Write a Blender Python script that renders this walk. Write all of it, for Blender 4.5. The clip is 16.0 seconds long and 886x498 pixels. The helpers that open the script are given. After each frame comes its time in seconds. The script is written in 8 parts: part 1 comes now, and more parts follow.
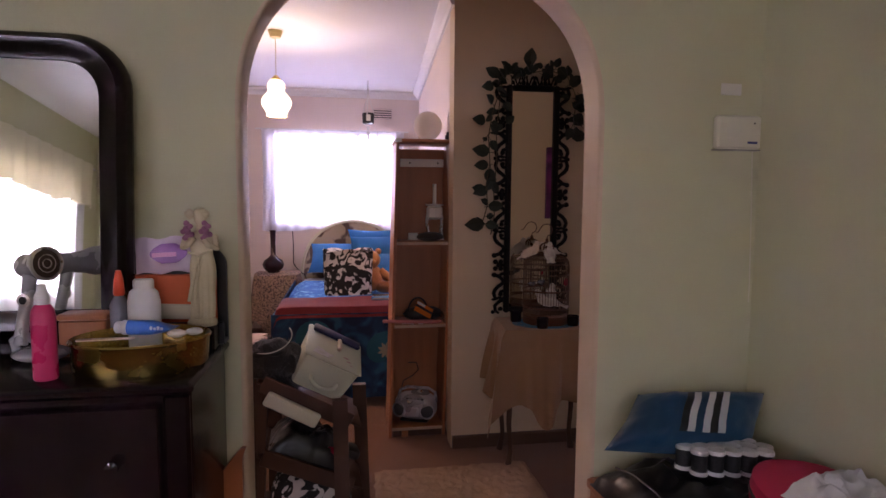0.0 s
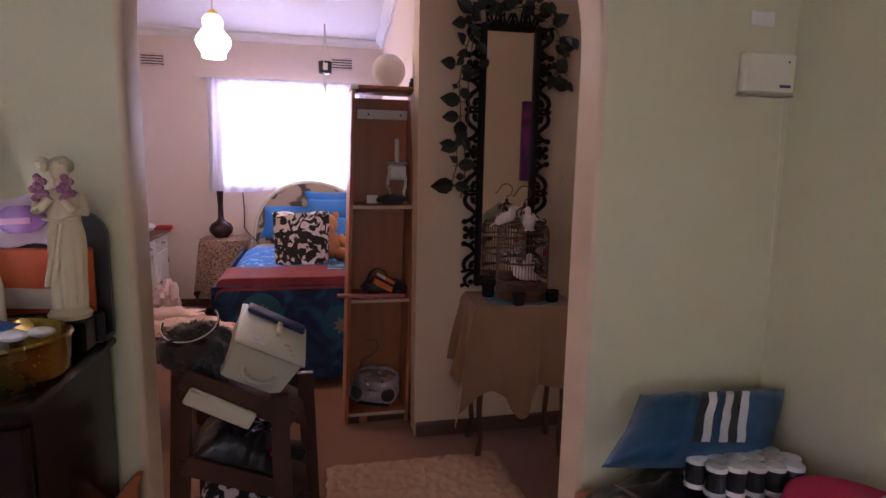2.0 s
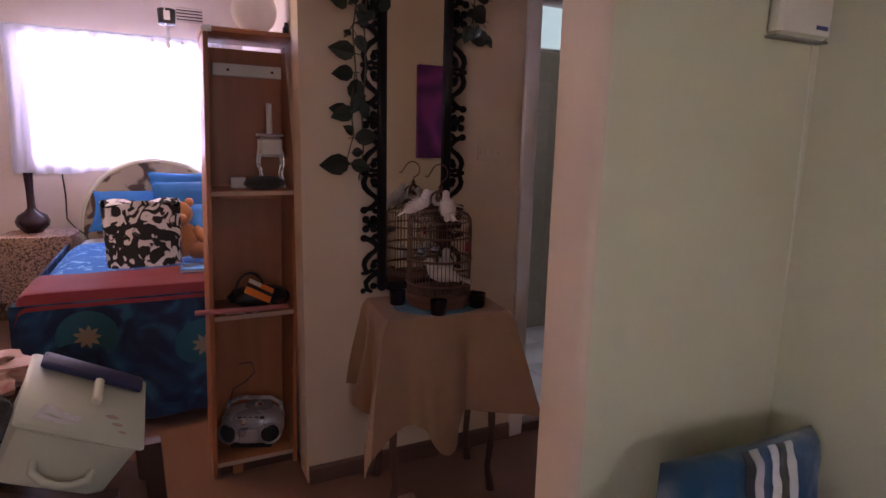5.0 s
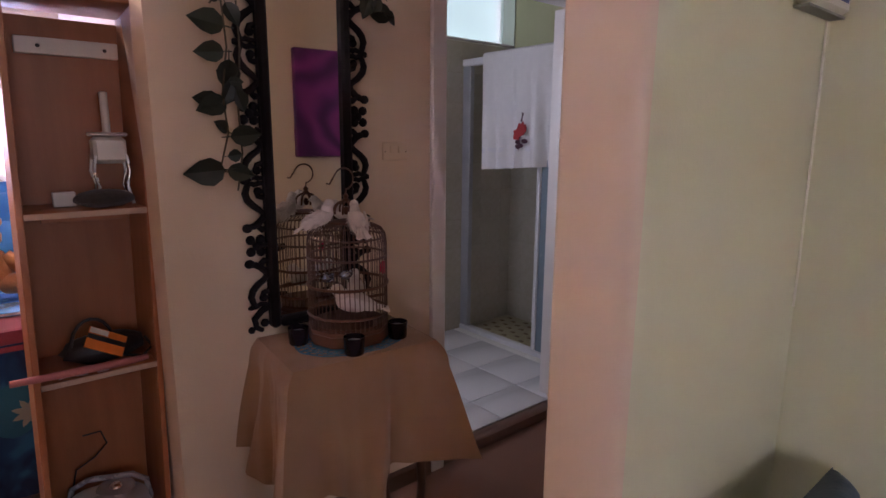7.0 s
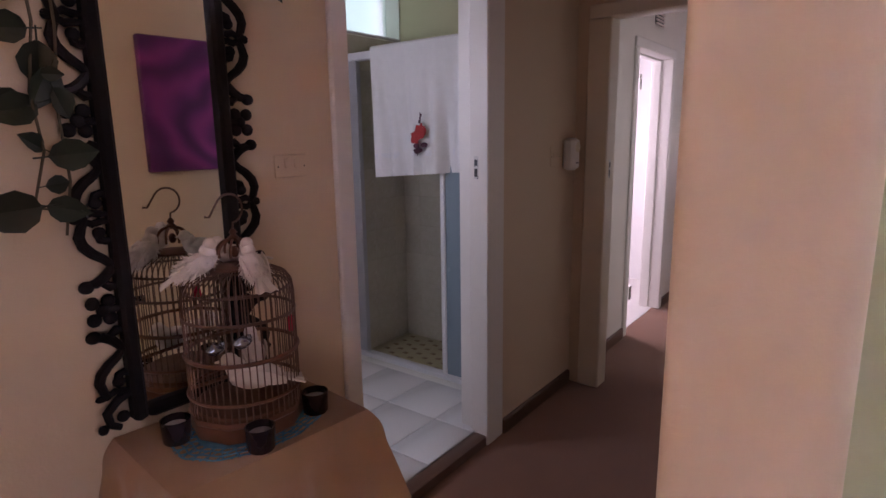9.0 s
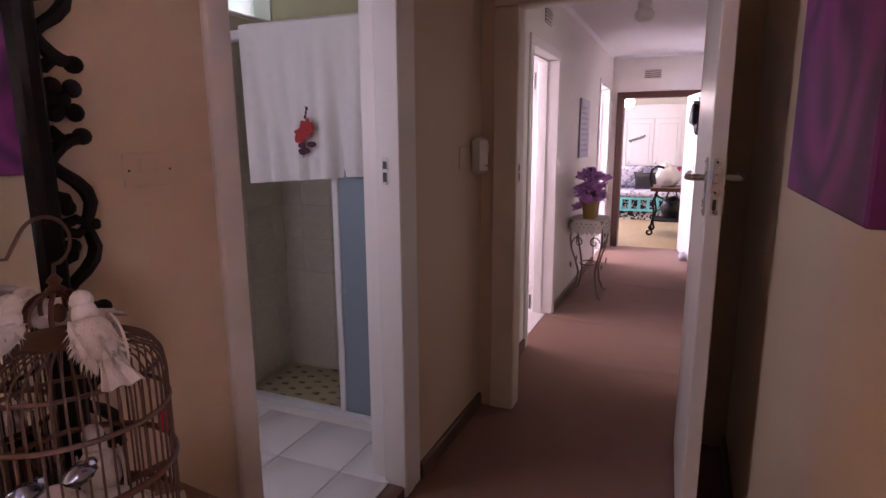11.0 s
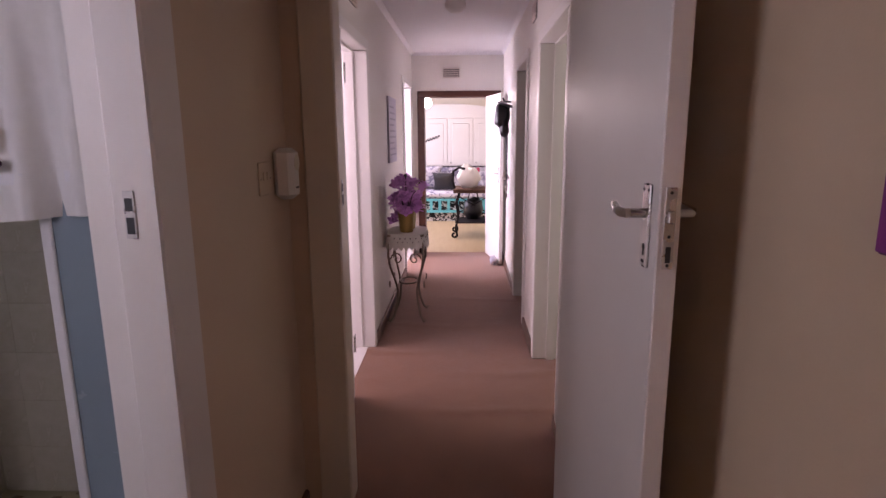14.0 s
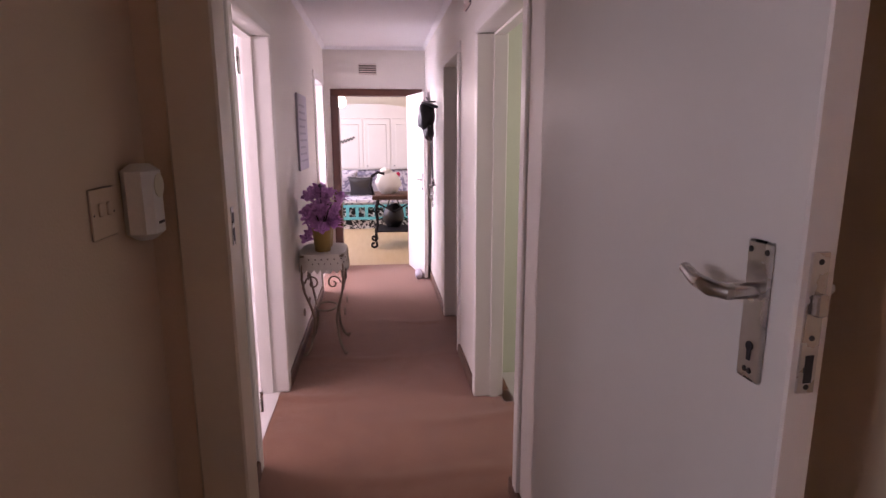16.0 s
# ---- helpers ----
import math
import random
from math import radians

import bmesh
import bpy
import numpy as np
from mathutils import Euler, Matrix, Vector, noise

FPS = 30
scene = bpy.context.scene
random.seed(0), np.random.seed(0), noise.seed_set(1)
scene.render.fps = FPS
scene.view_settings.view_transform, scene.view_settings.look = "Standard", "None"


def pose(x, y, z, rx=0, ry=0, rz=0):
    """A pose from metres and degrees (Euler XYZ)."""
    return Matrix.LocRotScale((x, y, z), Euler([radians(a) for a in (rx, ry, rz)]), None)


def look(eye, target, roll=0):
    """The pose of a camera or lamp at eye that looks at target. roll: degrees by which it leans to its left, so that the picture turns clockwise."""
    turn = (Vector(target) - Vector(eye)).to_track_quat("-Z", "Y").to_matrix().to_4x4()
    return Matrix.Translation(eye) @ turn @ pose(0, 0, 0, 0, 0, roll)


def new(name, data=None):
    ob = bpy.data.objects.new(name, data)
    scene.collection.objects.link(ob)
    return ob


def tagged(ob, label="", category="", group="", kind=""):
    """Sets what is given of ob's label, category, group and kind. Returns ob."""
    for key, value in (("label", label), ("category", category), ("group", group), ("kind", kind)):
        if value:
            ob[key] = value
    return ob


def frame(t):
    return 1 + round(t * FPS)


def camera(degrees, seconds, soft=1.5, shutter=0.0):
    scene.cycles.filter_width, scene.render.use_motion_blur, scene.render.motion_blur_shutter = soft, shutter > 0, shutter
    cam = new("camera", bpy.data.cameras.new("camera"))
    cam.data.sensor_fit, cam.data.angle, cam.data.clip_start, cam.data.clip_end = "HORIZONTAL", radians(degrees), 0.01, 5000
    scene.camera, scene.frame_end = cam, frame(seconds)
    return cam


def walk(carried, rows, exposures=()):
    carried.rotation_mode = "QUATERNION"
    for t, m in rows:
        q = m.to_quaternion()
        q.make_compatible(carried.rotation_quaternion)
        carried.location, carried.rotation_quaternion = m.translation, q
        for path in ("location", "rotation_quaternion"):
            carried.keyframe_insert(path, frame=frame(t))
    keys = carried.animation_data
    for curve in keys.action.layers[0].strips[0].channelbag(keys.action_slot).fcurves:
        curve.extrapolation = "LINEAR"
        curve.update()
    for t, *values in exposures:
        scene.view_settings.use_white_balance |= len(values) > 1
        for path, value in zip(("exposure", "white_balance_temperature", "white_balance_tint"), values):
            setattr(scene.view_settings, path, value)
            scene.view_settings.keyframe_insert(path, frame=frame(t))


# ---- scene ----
cam = camera(75.8, 16.0)
PATH = [
    (0, (1.586, 0.413, 1.466), (1.921, 2.377, 1.294), 0.4),
    (0.5, (1.586, 0.5, 1.452), (1.944, 2.455, 1.225), 0.6),
    (1, (1.604, 0.588, 1.447), (1.999, 2.53, 1.18), 0.8),
    (1.5, (1.64, 0.693, 1.45), (2.063, 2.626, 1.16), 0.9),
    (2, (1.677, 0.812, 1.439), (2.123, 2.739, 1.141), 1.1),
    (2.5, (1.714, 0.91, 1.43), (2.185, 2.829, 1.12), 1.2),
    (3, (1.732, 1.025, 1.424), (2.241, 2.931, 1.093), 1.3),
    (3.5, (1.723, 1.144, 1.423), (2.309, 3.026, 1.084), 1.3),
    (4, (1.701, 1.233, 1.417), (2.387, 3.079, 1.067), 1.4),
    (4.2, (1.699, 1.27, 1.415), (2.427, 3.099, 1.062), 1.4),
    (6.5, (1.781, 1.755, 1.419), (2.912, 3.36, 1.038), 0.7),
    (7, (1.779, 1.857, 1.432), (3.034, 3.366, 1.047), 0.4),
    (7.5, (1.799, 1.943, 1.449), (3.18, 3.337, 1.064), 0.2),
    (8, (1.838, 2.035, 1.455), (3.312, 3.329, 1.067), -0.0),
    (8.2, (1.866, 2.081, 1.458), (3.359, 3.353, 1.068), -0.4),
    (10.3, (2.069, 2.525, 1.454), (3.793, 3.466, 1.076), -0.1),
    (10.5, (2.1, 2.558, 1.446), (3.853, 3.444, 1.067), -0.2),
    (11, (2.204, 2.647, 1.436), (4.008, 3.421, 1.055), -0.3),
    (11.5, (2.328, 2.721, 1.443), (4.167, 3.409, 1.061), -0.2),
    (12, (2.452, 2.776, 1.433), (4.318, 3.384, 1.049), -0.2),
    (12.5, (2.582, 2.848, 1.437), (4.484, 3.33, 1.053), -0.3),
    (13, (2.673, 2.919, 1.452), (4.611, 3.222, 1.064), -0.5),
    (13.5, (2.758, 2.963, 1.465), (4.712, 3.132, 1.075), -0.5),
    (14, (2.903, 2.974, 1.478), (4.863, 3.051, 1.086), -0.4),
    (14.5, (3.087, 2.962, 1.491), (5.048, 2.966, 1.098), -0.3),
    (15, (3.231, 2.954, 1.491), (5.191, 2.891, 1.097), -0.1),
    (15.5, (3.361, 2.987, 1.49), (5.317, 2.843, 1.096), -0.1),
    (16, (3.473, 3.046, 1.501), (5.422, 2.828, 1.109), -0.2),
]
LIGHTNESS = [(0, 0.18, 6200, 33), (1.5, 0.38, 6120, 34), (3.5, 0.38, 6120, 36), (6.5, 0.68, 6080, 36), (8, 1.08, 5980, 33), (10.5, 1.03, 6520, 48), (12.5, 0.98, 6540, 46), (16, 1.05, 6680, 46)]
walk(cam, [(t, look(eye, target, roll)) for t, eye, target, roll in PATH], LIGHTNESS)

# ---- world and large lights ----
world = bpy.data.worlds.new("sky")
scene.world = world
world.use_nodes = True
wn = world.node_tree
sky = wn.nodes.new("ShaderNodeTexSky")
sky.sky_type, sky.sun_disc = "NISHITA", False
sky.sun_elevation, sky.sun_rotation = radians(50), radians(200)
wn.links.new(sky.outputs[0], wn.nodes["Background"].inputs[0])
wn.nodes["Background"].inputs[1].default_value = 0.12


def area(name, place, target, w, h, power, colour):
    lamp = bpy.data.lights.new(name, "AREA")
    lamp.shape, lamp.size, lamp.size_y, lamp.energy, lamp.color = "RECTANGLE", w, h, power, colour
    ob = new(name, lamp)
    ob.matrix_world = look(place, target)
    return ob


def bulb(name, place, power, colour, radius=0.03):
    lamp = bpy.data.lights.new(name, "POINT")
    lamp.energy, lamp.color, lamp.shadow_soft_size = power, colour, radius
    ob = new(name, lamp)
    ob.location = place
    return ob


area("bedroom_window_light", (1.47, 6.80, 1.68), (1.47, 5.0, 1.2), 1.25, 0.95, 60, (0.88, 0.87, 1.0))
area("dressing_window_light", (-0.71, -0.45, 1.66), (2.0, -0.45, 1.5), 1.4, 0.88, 118, (1.0, 0.97, 0.95))
# added lamp in an unseen south window, lights the arch wall from the front
area("added_south_light", (1.5, -1.69, 1.6), (1.6, 2.2, 1.1), 1.3, 1.0, 7, (1.0, 0.98, 0.95))
area("bathroom_window_light", (3.1, 4.81, 1.70), (3.85, 2.4, 1.2), 0.6, 0.65, 4.3, (0.85, 0.95, 1.0))
area("side_room_light", (6.35, 4.75, 1.6), (6.35, 3.4, 1.0), 1.1, 1.2, 16, (1.0, 0.95, 0.98))
area("second_room_light", (9.35, 4.75, 1.6), (9.35, 3.4, 1.0), 0.9, 1.2, 46, (0.86, 0.90, 1.0))
area("opposite_room_light", (6.1, 1.0, 1.7), (6.1, 2.6, 1.0), 0.9, 1.2, 4.6, (0.94, 1.0, 0.88))
area("lounge_window_light", (12.2, 5.15, 1.7), (12.2, 3.4, 0.8), 2.2, 1.5, 38, (0.90, 0.94, 1.0))
bulb("pendant_bulb", (1.114, 4.59, 2.13), 18, (1.0, 0.80, 0.55), 0.06)
bulb("lounge_bulb", (11.2, 3.52, 1.93), 10, (1.0, 0.93, 0.80), 0.05)


# ---- materials ----
def mat(name, colour, rough=0.6, metal=0.0, vary=0.12, scale=6.0, fine=90.0, bump=0.15, tint=None, rand=0.0, coat=0.0,
        trans=0.0, stretch=(1, 1, 1), emit=0.0, sheen=0.0):
    m = bpy.data.materials.new(name)
    m.use_nodes = True
    t = m.node_tree
    n, l = t.nodes, t.links
    p = n["Principled BSDF"]
    p.inputs["Roughness"].default_value, p.inputs["Metallic"].default_value = rough, metal
    p.inputs["Coat Weight"].default_value = coat
    p.inputs["Transmission Weight"].default_value = trans
    p.inputs["Sheen Weight"].default_value = sheen
    co = n.new("ShaderNodeTexCoord")
    mp = n.new("ShaderNodeMapping")
    mp.inputs["Scale"].default_value = stretch
    l.new(co.outputs["Object"], mp.inputs["Vector"])
    a, b = n.new("ShaderNodeTexNoise"), n.new("ShaderNodeTexNoise")
    a.inputs["Scale"].default_value, b.inputs["Scale"].default_value = scale, fine
    a.inputs["Detail"].default_value = 5
    l.new(mp.outputs[0], a.inputs["Vector"]), l.new(mp.outputs[0], b.inputs["Vector"])
    mix = n.new("ShaderNodeMix")
    mix.data_type = "RGBA"
    other = tint or tuple(c * 0.55 for c in colour)
    mix.inputs["A"].default_value, mix.inputs["B"].default_value = (*colour, 1), (*other, 1)
    add = n.new("ShaderNodeMath")
    add.operation = "MULTIPLY_ADD"
    l.new(a.outputs[0], add.inputs[0])
    add.inputs[1].default_value = vary * 3.0
    add.inputs[2].default_value = -vary * 1.0
    add2 = n.new("ShaderNodeMath")
    add2.operation = "MULTIPLY_ADD"
    add2.use_clamp = True
    l.new(b.outputs[0], add2.inputs[0])
    add2.inputs[1].default_value = vary * 0.8
    l.new(add.outputs[0], add2.inputs[2])
    l.new(add2.outputs[0], mix.inputs["Factor"])
    out = mix.outputs["Result"]
    if rand:
        oi, hs = n.new("ShaderNodeObjectInfo"), n.new("ShaderNodeHueSaturation")
        mr = n.new("ShaderNodeMapRange")
        mr.inputs[3].default_value, mr.inputs[4].default_value = 1 - rand, 1 + rand
        l.new(oi.outputs["Random"], mr.inputs[0]), l.new(mr.outputs[0], hs.inputs["Value"])
        l.new(out, hs.inputs["Color"])
        out = hs.outputs[0]
    l.new(out, p.inputs["Base Color"])
    rr = n.new("ShaderNodeMapRange")
    rr.inputs[3].default_value, rr.inputs[4].default_value = max(0.03, rough - 0.08), min(1, rough + 0.08)
    l.new(a.outputs[0], rr.inputs[0]), l.new(rr.outputs[0], p.inputs["Roughness"])
    if bump:
        bp = n.new("ShaderNodeBump")
        bp.inputs["Strength"].default_value, bp.inputs["Distance"].default_value = bump, 0.004
        l.new(b.outputs[0], bp.inputs["Height"]), l.new(bp.outputs[0], p.inputs["Normal"])
    if emit:
        l.new(out, p.inputs["Emission Color"])
        p.inputs["Emission Strength"].default_value = emit
    return m


def two_tone(name, ground, figure, scale, edge=0.5, soft=0.03, kind="noise", rough=0.85, distort=1.5, third=None, bump=0.1):
    """Printed or woven cloth: a figure colour in blobs, swirls or cells over a ground colour."""
    m = mat(name, ground, rough, vary=0.08, bump=bump)
    t = m.node_tree
    n, l = t.nodes, t.links
    co = n.new("ShaderNodeTexCoord")
    tx = n.new("ShaderNodeTexVoronoi" if kind == "cell" else "ShaderNodeTexWave" if kind == "wave" else "ShaderNodeTexNoise")
    tx.inputs["Scale"].default_value = scale
    if kind != "cell":
        tx.inputs["Distortion"].default_value = distort
        tx.inputs["Detail"].default_value = 1.5
    l.new(co.outputs["Object"], tx.inputs["Vector"])
    r = n.new("ShaderNodeValToRGB")
    e = r.color_ramp.elements
    e[0].position, e[1].position = edge - soft, edge + soft
    e[0].color, e[1].color = (*ground, 1), (*figure, 1)
    if third:
        k = e.new(min(0.99, edge + 0.13))
        k.color = (*third, 1)
    l.new(tx.outputs[0], r.inputs[0])
    l.new(r.outputs[0], n["Principled BSDF"].inputs["Base Color"])
    return m


CREAM = mat("cream_wall_paint", (0.58, 0.567, 0.365), 0.6, vary=0.07, scale=1.6, fine=140, bump=0.16, tint=(0.48, 0.455, 0.27))
# same cream paint, with the lobby's warmer light put into the colour
LOBBYCREAM = mat("cream_wall_paint_warm_lit", (0.63, 0.492, 0.345), 0.5, vary=0.08, scale=1.5, fine=140, bump=0.16, tint=(0.51, 0.40, 0.275))
BEDWALL = mat("pale_bedroom_paint", (0.70, 0.60, 0.54), 0.6, vary=0.06, scale=1.4, fine=140, bump=0.1, tint=(0.58, 0.48, 0.44))
CORWALL = mat("off_white_passage_paint", (0.74, 0.70, 0.64), 0.5, vary=0.06, scale=1.3, fine=140, bump=0.1, tint=(0.62, 0.57, 0.52))
CEIL = mat("white_ceiling_paint", (0.78, 0.77, 0.78), 0.7, vary=0.05, scale=2, fine=120, bump=0.08)
GLOSSWHITE = mat("white_gloss_paint", (0.76, 0.73, 0.69), 0.42, vary=0.08, scale=3, fine=60, bump=0.06, tint=(0.60, 0.55, 0.50))
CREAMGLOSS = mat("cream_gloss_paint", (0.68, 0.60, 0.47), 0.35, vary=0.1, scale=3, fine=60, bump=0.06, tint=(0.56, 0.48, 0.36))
CARPET = mat("brown_carpet", (0.22, 0.082, 0.033), 0.95, vary=0.3, scale=7, fine=420, bump=0.7, tint=(0.125, 0.043, 0.018), sheen=0.3)
SKIRT = mat("brown_skirting", (0.13, 0.065, 0.04), 0.45, vary=0.2, scale=5)
MAHOG = mat("dark_mahogany", (0.011, 0.0038, 0.0048), 0.24, vary=0.35, scale=3, fine=30, bump=0.05, stretch=(1, 1, 0.25), coat=0.1)
DARKFRAME = mat("dark_brown_door_frame", (0.10, 0.035, 0.022), 0.35, vary=0.2, scale=4)
OAK = mat("orange_brown_veneer", (0.43, 0.16, 0.06), 0.42, vary=0.3, scale=5, fine=70, bump=0.06, stretch=(4, 4, 0.35), tint=(0.22, 0.08, 0.03))
TILEW = mat("white_floor_tile", (0.74, 0.73, 0.72), 0.18, vary=0.02, scale=5, fine=50, bump=0.02, rand=0.03)
GROUT = mat("grey_grout", (0.35, 0.33, 0.31), 0.9, vary=0.2)
WALLTILE = mat("mottled_wall_tile", (0.50, 0.48, 0.40), 0.25, vary=0.45, scale=18, fine=60, bump=0.03, tint=(0.40, 0.38, 0.29), rand=0.04)
CHROME = mat("satin_metal", (0.62, 0.60, 0.58), 0.28, 1.0, vary=0.1, scale=20, bump=0.03)
ALU = mat("white_aluminium", (0.70, 0.71, 0.73), 0.35, vary=0.08)
BLACK = mat("black_plastic", (0.018, 0.017, 0.018), 0.4, vary=0.2)
IRON = mat("black_carved_wood", (0.010, 0.007, 0.009), 0.7, vary=0.25, scale=12)
MAHOG.node_tree.nodes["Principled BSDF"].inputs["Specular IOR Level"].default_value = 0.35
IRON.node_tree.nodes["Principled BSDF"].inputs["Specular IOR Level"].default_value = 0.2
MIRROR = bpy.data.materials.new("mirror_glass")
MIRROR.use_nodes = True
MIRROR.node_tree.nodes["Principled BSDF"].inputs["Metallic"].default_value = 1.0
MIRROR.node_tree.nodes["Principled BSDF"].inputs["Roughness"].default_value = 0.02
MIRROR.node_tree.nodes["Principled BSDF"].inputs["Base Color"].default_value = (0.86, 0.88, 0.86, 1)


def cloth(name, colour, amount=0.6):
    """Thin cloth that lets light through."""
    m = mat(name, colour, 0.9, vary=0.06, scale=20, fine=300, bump=0.2)
    n, l = m.node_tree.nodes, m.node_tree.links
    tr, mx = n.new("ShaderNodeBsdfTranslucent"), n.new("ShaderNodeMixShader")
    tr.inputs[0].default_value = (*colour, 1)
    mx.inputs[0].default_value = amount
    l.new(n["Principled BSDF"].outputs[0], mx.inputs[1]), l.new(tr.outputs[0], mx.inputs[2])
    l.new(mx.outputs[0], n["Material Output"].inputs[0])
    return m


def glass(name, colour, rough, alpha=0.35):
    """A pane: partly see-through, with a glossy face."""
    m = bpy.data.materials.new(name)
    m.use_nodes = True
    p = m.node_tree.nodes["Principled BSDF"]
    p.inputs["Base Color"].default_value = (*colour, 1)
    p.inputs["Roughness"].default_value = rough
    p.inputs["Transmission Weight"].default_value = 1 - alpha
    p.inputs["IOR"].default_value = 1.1
    return m


NET = cloth("white_net_curtain", (0.86, 0.86, 0.92), 0.6)
VALANCE = cloth("cream_curtain", (0.82, 0.78, 0.62), 0.32)
FROST = glass("frosted_pale_glass", (0.86, 0.95, 0.93), 0.5, 0.12)
PANE = glass("clear_glass", (0.95, 0.97, 0.97), 0.02, 0.02)


# ---- mesh helpers ----
class Shape:
    """Collects pieces into one mesh."""

    def __init__(self):
        self.v, self.f, self.i, self.now = [], [], [], 0

    def slot(self, k):
        self.now = k
        return self

    def add(self, v, f, m=None):
        base = len(self.v)
        self.v += [tuple(m @ Vector(p)) if m else tuple(p) for p in v]
        self.f += [tuple(base + k for k in q) for q in f]
        self.i += [self.now] * len(f)
        return self

    def box(self, lo, hi, m=None, bevel=0.0):
        (a, b, c), (d, e, g) = [min(p, q) for p, q in zip(lo, hi)], [max(p, q) for p, q in zip(lo, hi)]
        r = min(bevel, (d - a) * 0.45, (e - b) * 0.45, (g - c) * 0.45)
        if r <= 0:
            v = [(a, b, c), (d, b, c), (d, e, c), (a, e, c), (a, b, g), (d, b, g), (d, e, g), (a, e, g)]
            return self.add(v, [(3, 2, 1, 0), (4, 5, 6, 7), (0, 1, 5, 4), (1, 2, 6, 5), (2, 3, 7, 6), (3, 0, 4, 7)], m)
        rings = []
        for z, s in ((c, r), (c + r, 0), (g - r, 0), (g, r)):
            o = r if s == 0 else 0
            x0, x1, y0, y1 = a + s, d - s, b + s, e - s
            rings.append([(x0 + r, y0, z), (x1 - r, y0, z), (x1, y0 + r, z), (x1, y1 - r, z), (x1 - r, y1, z), (x0 + r, y1, z), (x0, y1 - r, z), (x0, y0 + r, z)])
        v = [p for q in rings for p in q]
        f = [tuple(reversed(range(8))), tuple(range(24, 32))]
        for k in range(3):
            f += [(8 * k + j, 8 * k + (j + 1) % 8, 8 * k + 8 + (j + 1) % 8, 8 * k + 8 + j) for j in range(8)]
        return self.add(v, f, m)

    def lathe(self, prof, n=24, m=None, cap=True):
        """Profile of (radius, z), from below up, turned round z."""
        v = [(r * math.cos(2 * math.pi * k / n), r * math.sin(2 * math.pi * k / n), z) for r, z in prof for k in range(n)]
        f = [(n * j + k, n * j + (k + 1) % n, n * j + n + (k + 1) % n, n * j + n + k) for j in range(len(prof) - 1) for k in range(n)]
        if cap:
            f += [tuple(reversed(range(n))), tuple(range(n * (len(prof) - 1), n * len(prof)))]
        return self.add(v, f, m)

    def tube(self, path, r, n=8, m=None, closed=False):
        """A round bar along a path; r is one radius or one for each point."""
        pts = [Vector(p) for p in path]
        rs = r if isinstance(r, (list, tuple)) else [r] * len(pts)
        side, v, f = None, [], []
        for k, p in enumerate(pts):
            if closed:
                d = pts[(k + 1) % len(pts)] - pts[k - 1]
            else:
                d = pts[min(k + 1, len(pts) - 1)] - pts[max(k - 1, 0)]
            d = d.normalized() if d.length > 1e-9 else Vector((0, 0, 1))
            if side is None or side.cross(d).length < 1e-3:
                side = d.orthogonal().normalized()
            side = (side - d * side.dot(d)).normalized()
            up = d.cross(side)
            v += [tuple(p + rs[k] * (math.cos(2 * math.pi * j / n) * side + math.sin(2 * math.pi * j / n) * up)) for j in range(n)]
        last = len(pts) if closed else len(pts) - 1
        for k in range(last):
            k2 = (k + 1) % len(pts)
            f += [(n * k + j, n * k + (j + 1) % n, n * k2 + (j + 1) % n, n * k2 + j) for j in range(n)]
        if not closed:
            f += [tuple(reversed(range(n))), tuple(range(n * (len(pts) - 1), n * len(pts)))]
        return self.add(v, f, m)

    def ball(self, place, r, n=16, m=None, rough=0.0, seed=0):
        rx, ry, rz = r if isinstance(r, (list, tuple)) else (r, r, r)
        v, f, h = [], [], n // 2
        for j in range(h + 1):
            a = math.pi * j / h
            for k in range(n):
                b = 2 * math.pi * k / n
                q = Vector((math.sin(a) * math.cos(b), math.sin(a) * math.sin(b), -math.cos(a)))
                s = 1 + rough * noise.noise(q * 2.2 + Vector((seed, seed * 0.7, 3)))
                v.append((place[0] + rx * q.x * s, place[1] + ry * q.y * s, place[2] + rz * q.z * s))
        f = [(n * j + k, n * j + (k + 1) % n, n * j + n + (k + 1) % n, n * j + n + k) for j in range(h) for k in range(n)]
        return self.add(v, f, m)

    def sheet(self, fn, nu, nv, thick=0.0, m=None):
        """A grid of fn(u, v) with u and v from 0 to 1, given thickness along its normals."""
        g = [[Vector(fn(i / nu, j / nv)) for i in range(nu + 1)] for j in range(nv + 1)]
        v, f, w = [tuple(p) for row in g for p in row], [], nu + 1
        f = [(w * j + i, w * j + i + 1, w * j + w + i + 1, w * j + w + i) for j in range(nv) for i in range(nu)]
        if thick:
            back = []
            for j in range(nv + 1):
                for i in range(nu + 1):
                    du = g[j][min(i + 1, nu)] - g[j][max(i - 1, 0)]
                    dv = g[min(j + 1, nv)][i] - g[max(j - 1, 0)][i]
                    k = du.cross(dv)
                    back.append(tuple(g[j][i] - (k.normalized() * thick if k.length > 1e-9 else Vector((0, 0, thick)))))
            o = len(v)
            v += back
            f += [tuple(reversed([o + k for k in q])) for q in f]
            rim = [w * 0 + i for i in range(w)] + [w * j + nu for j in range(1, nv + 1)] + [w * nv + i for i in range(nu - 1, -1, -1)] + [w * j for j in range(nv - 1, 0, -1)]
            f += [(rim[k], o + rim[k], o + rim[(k + 1) % len(rim)], rim[(k + 1) % len(rim)]) for k in range(len(rim))]
        return self.add(v, f, m)

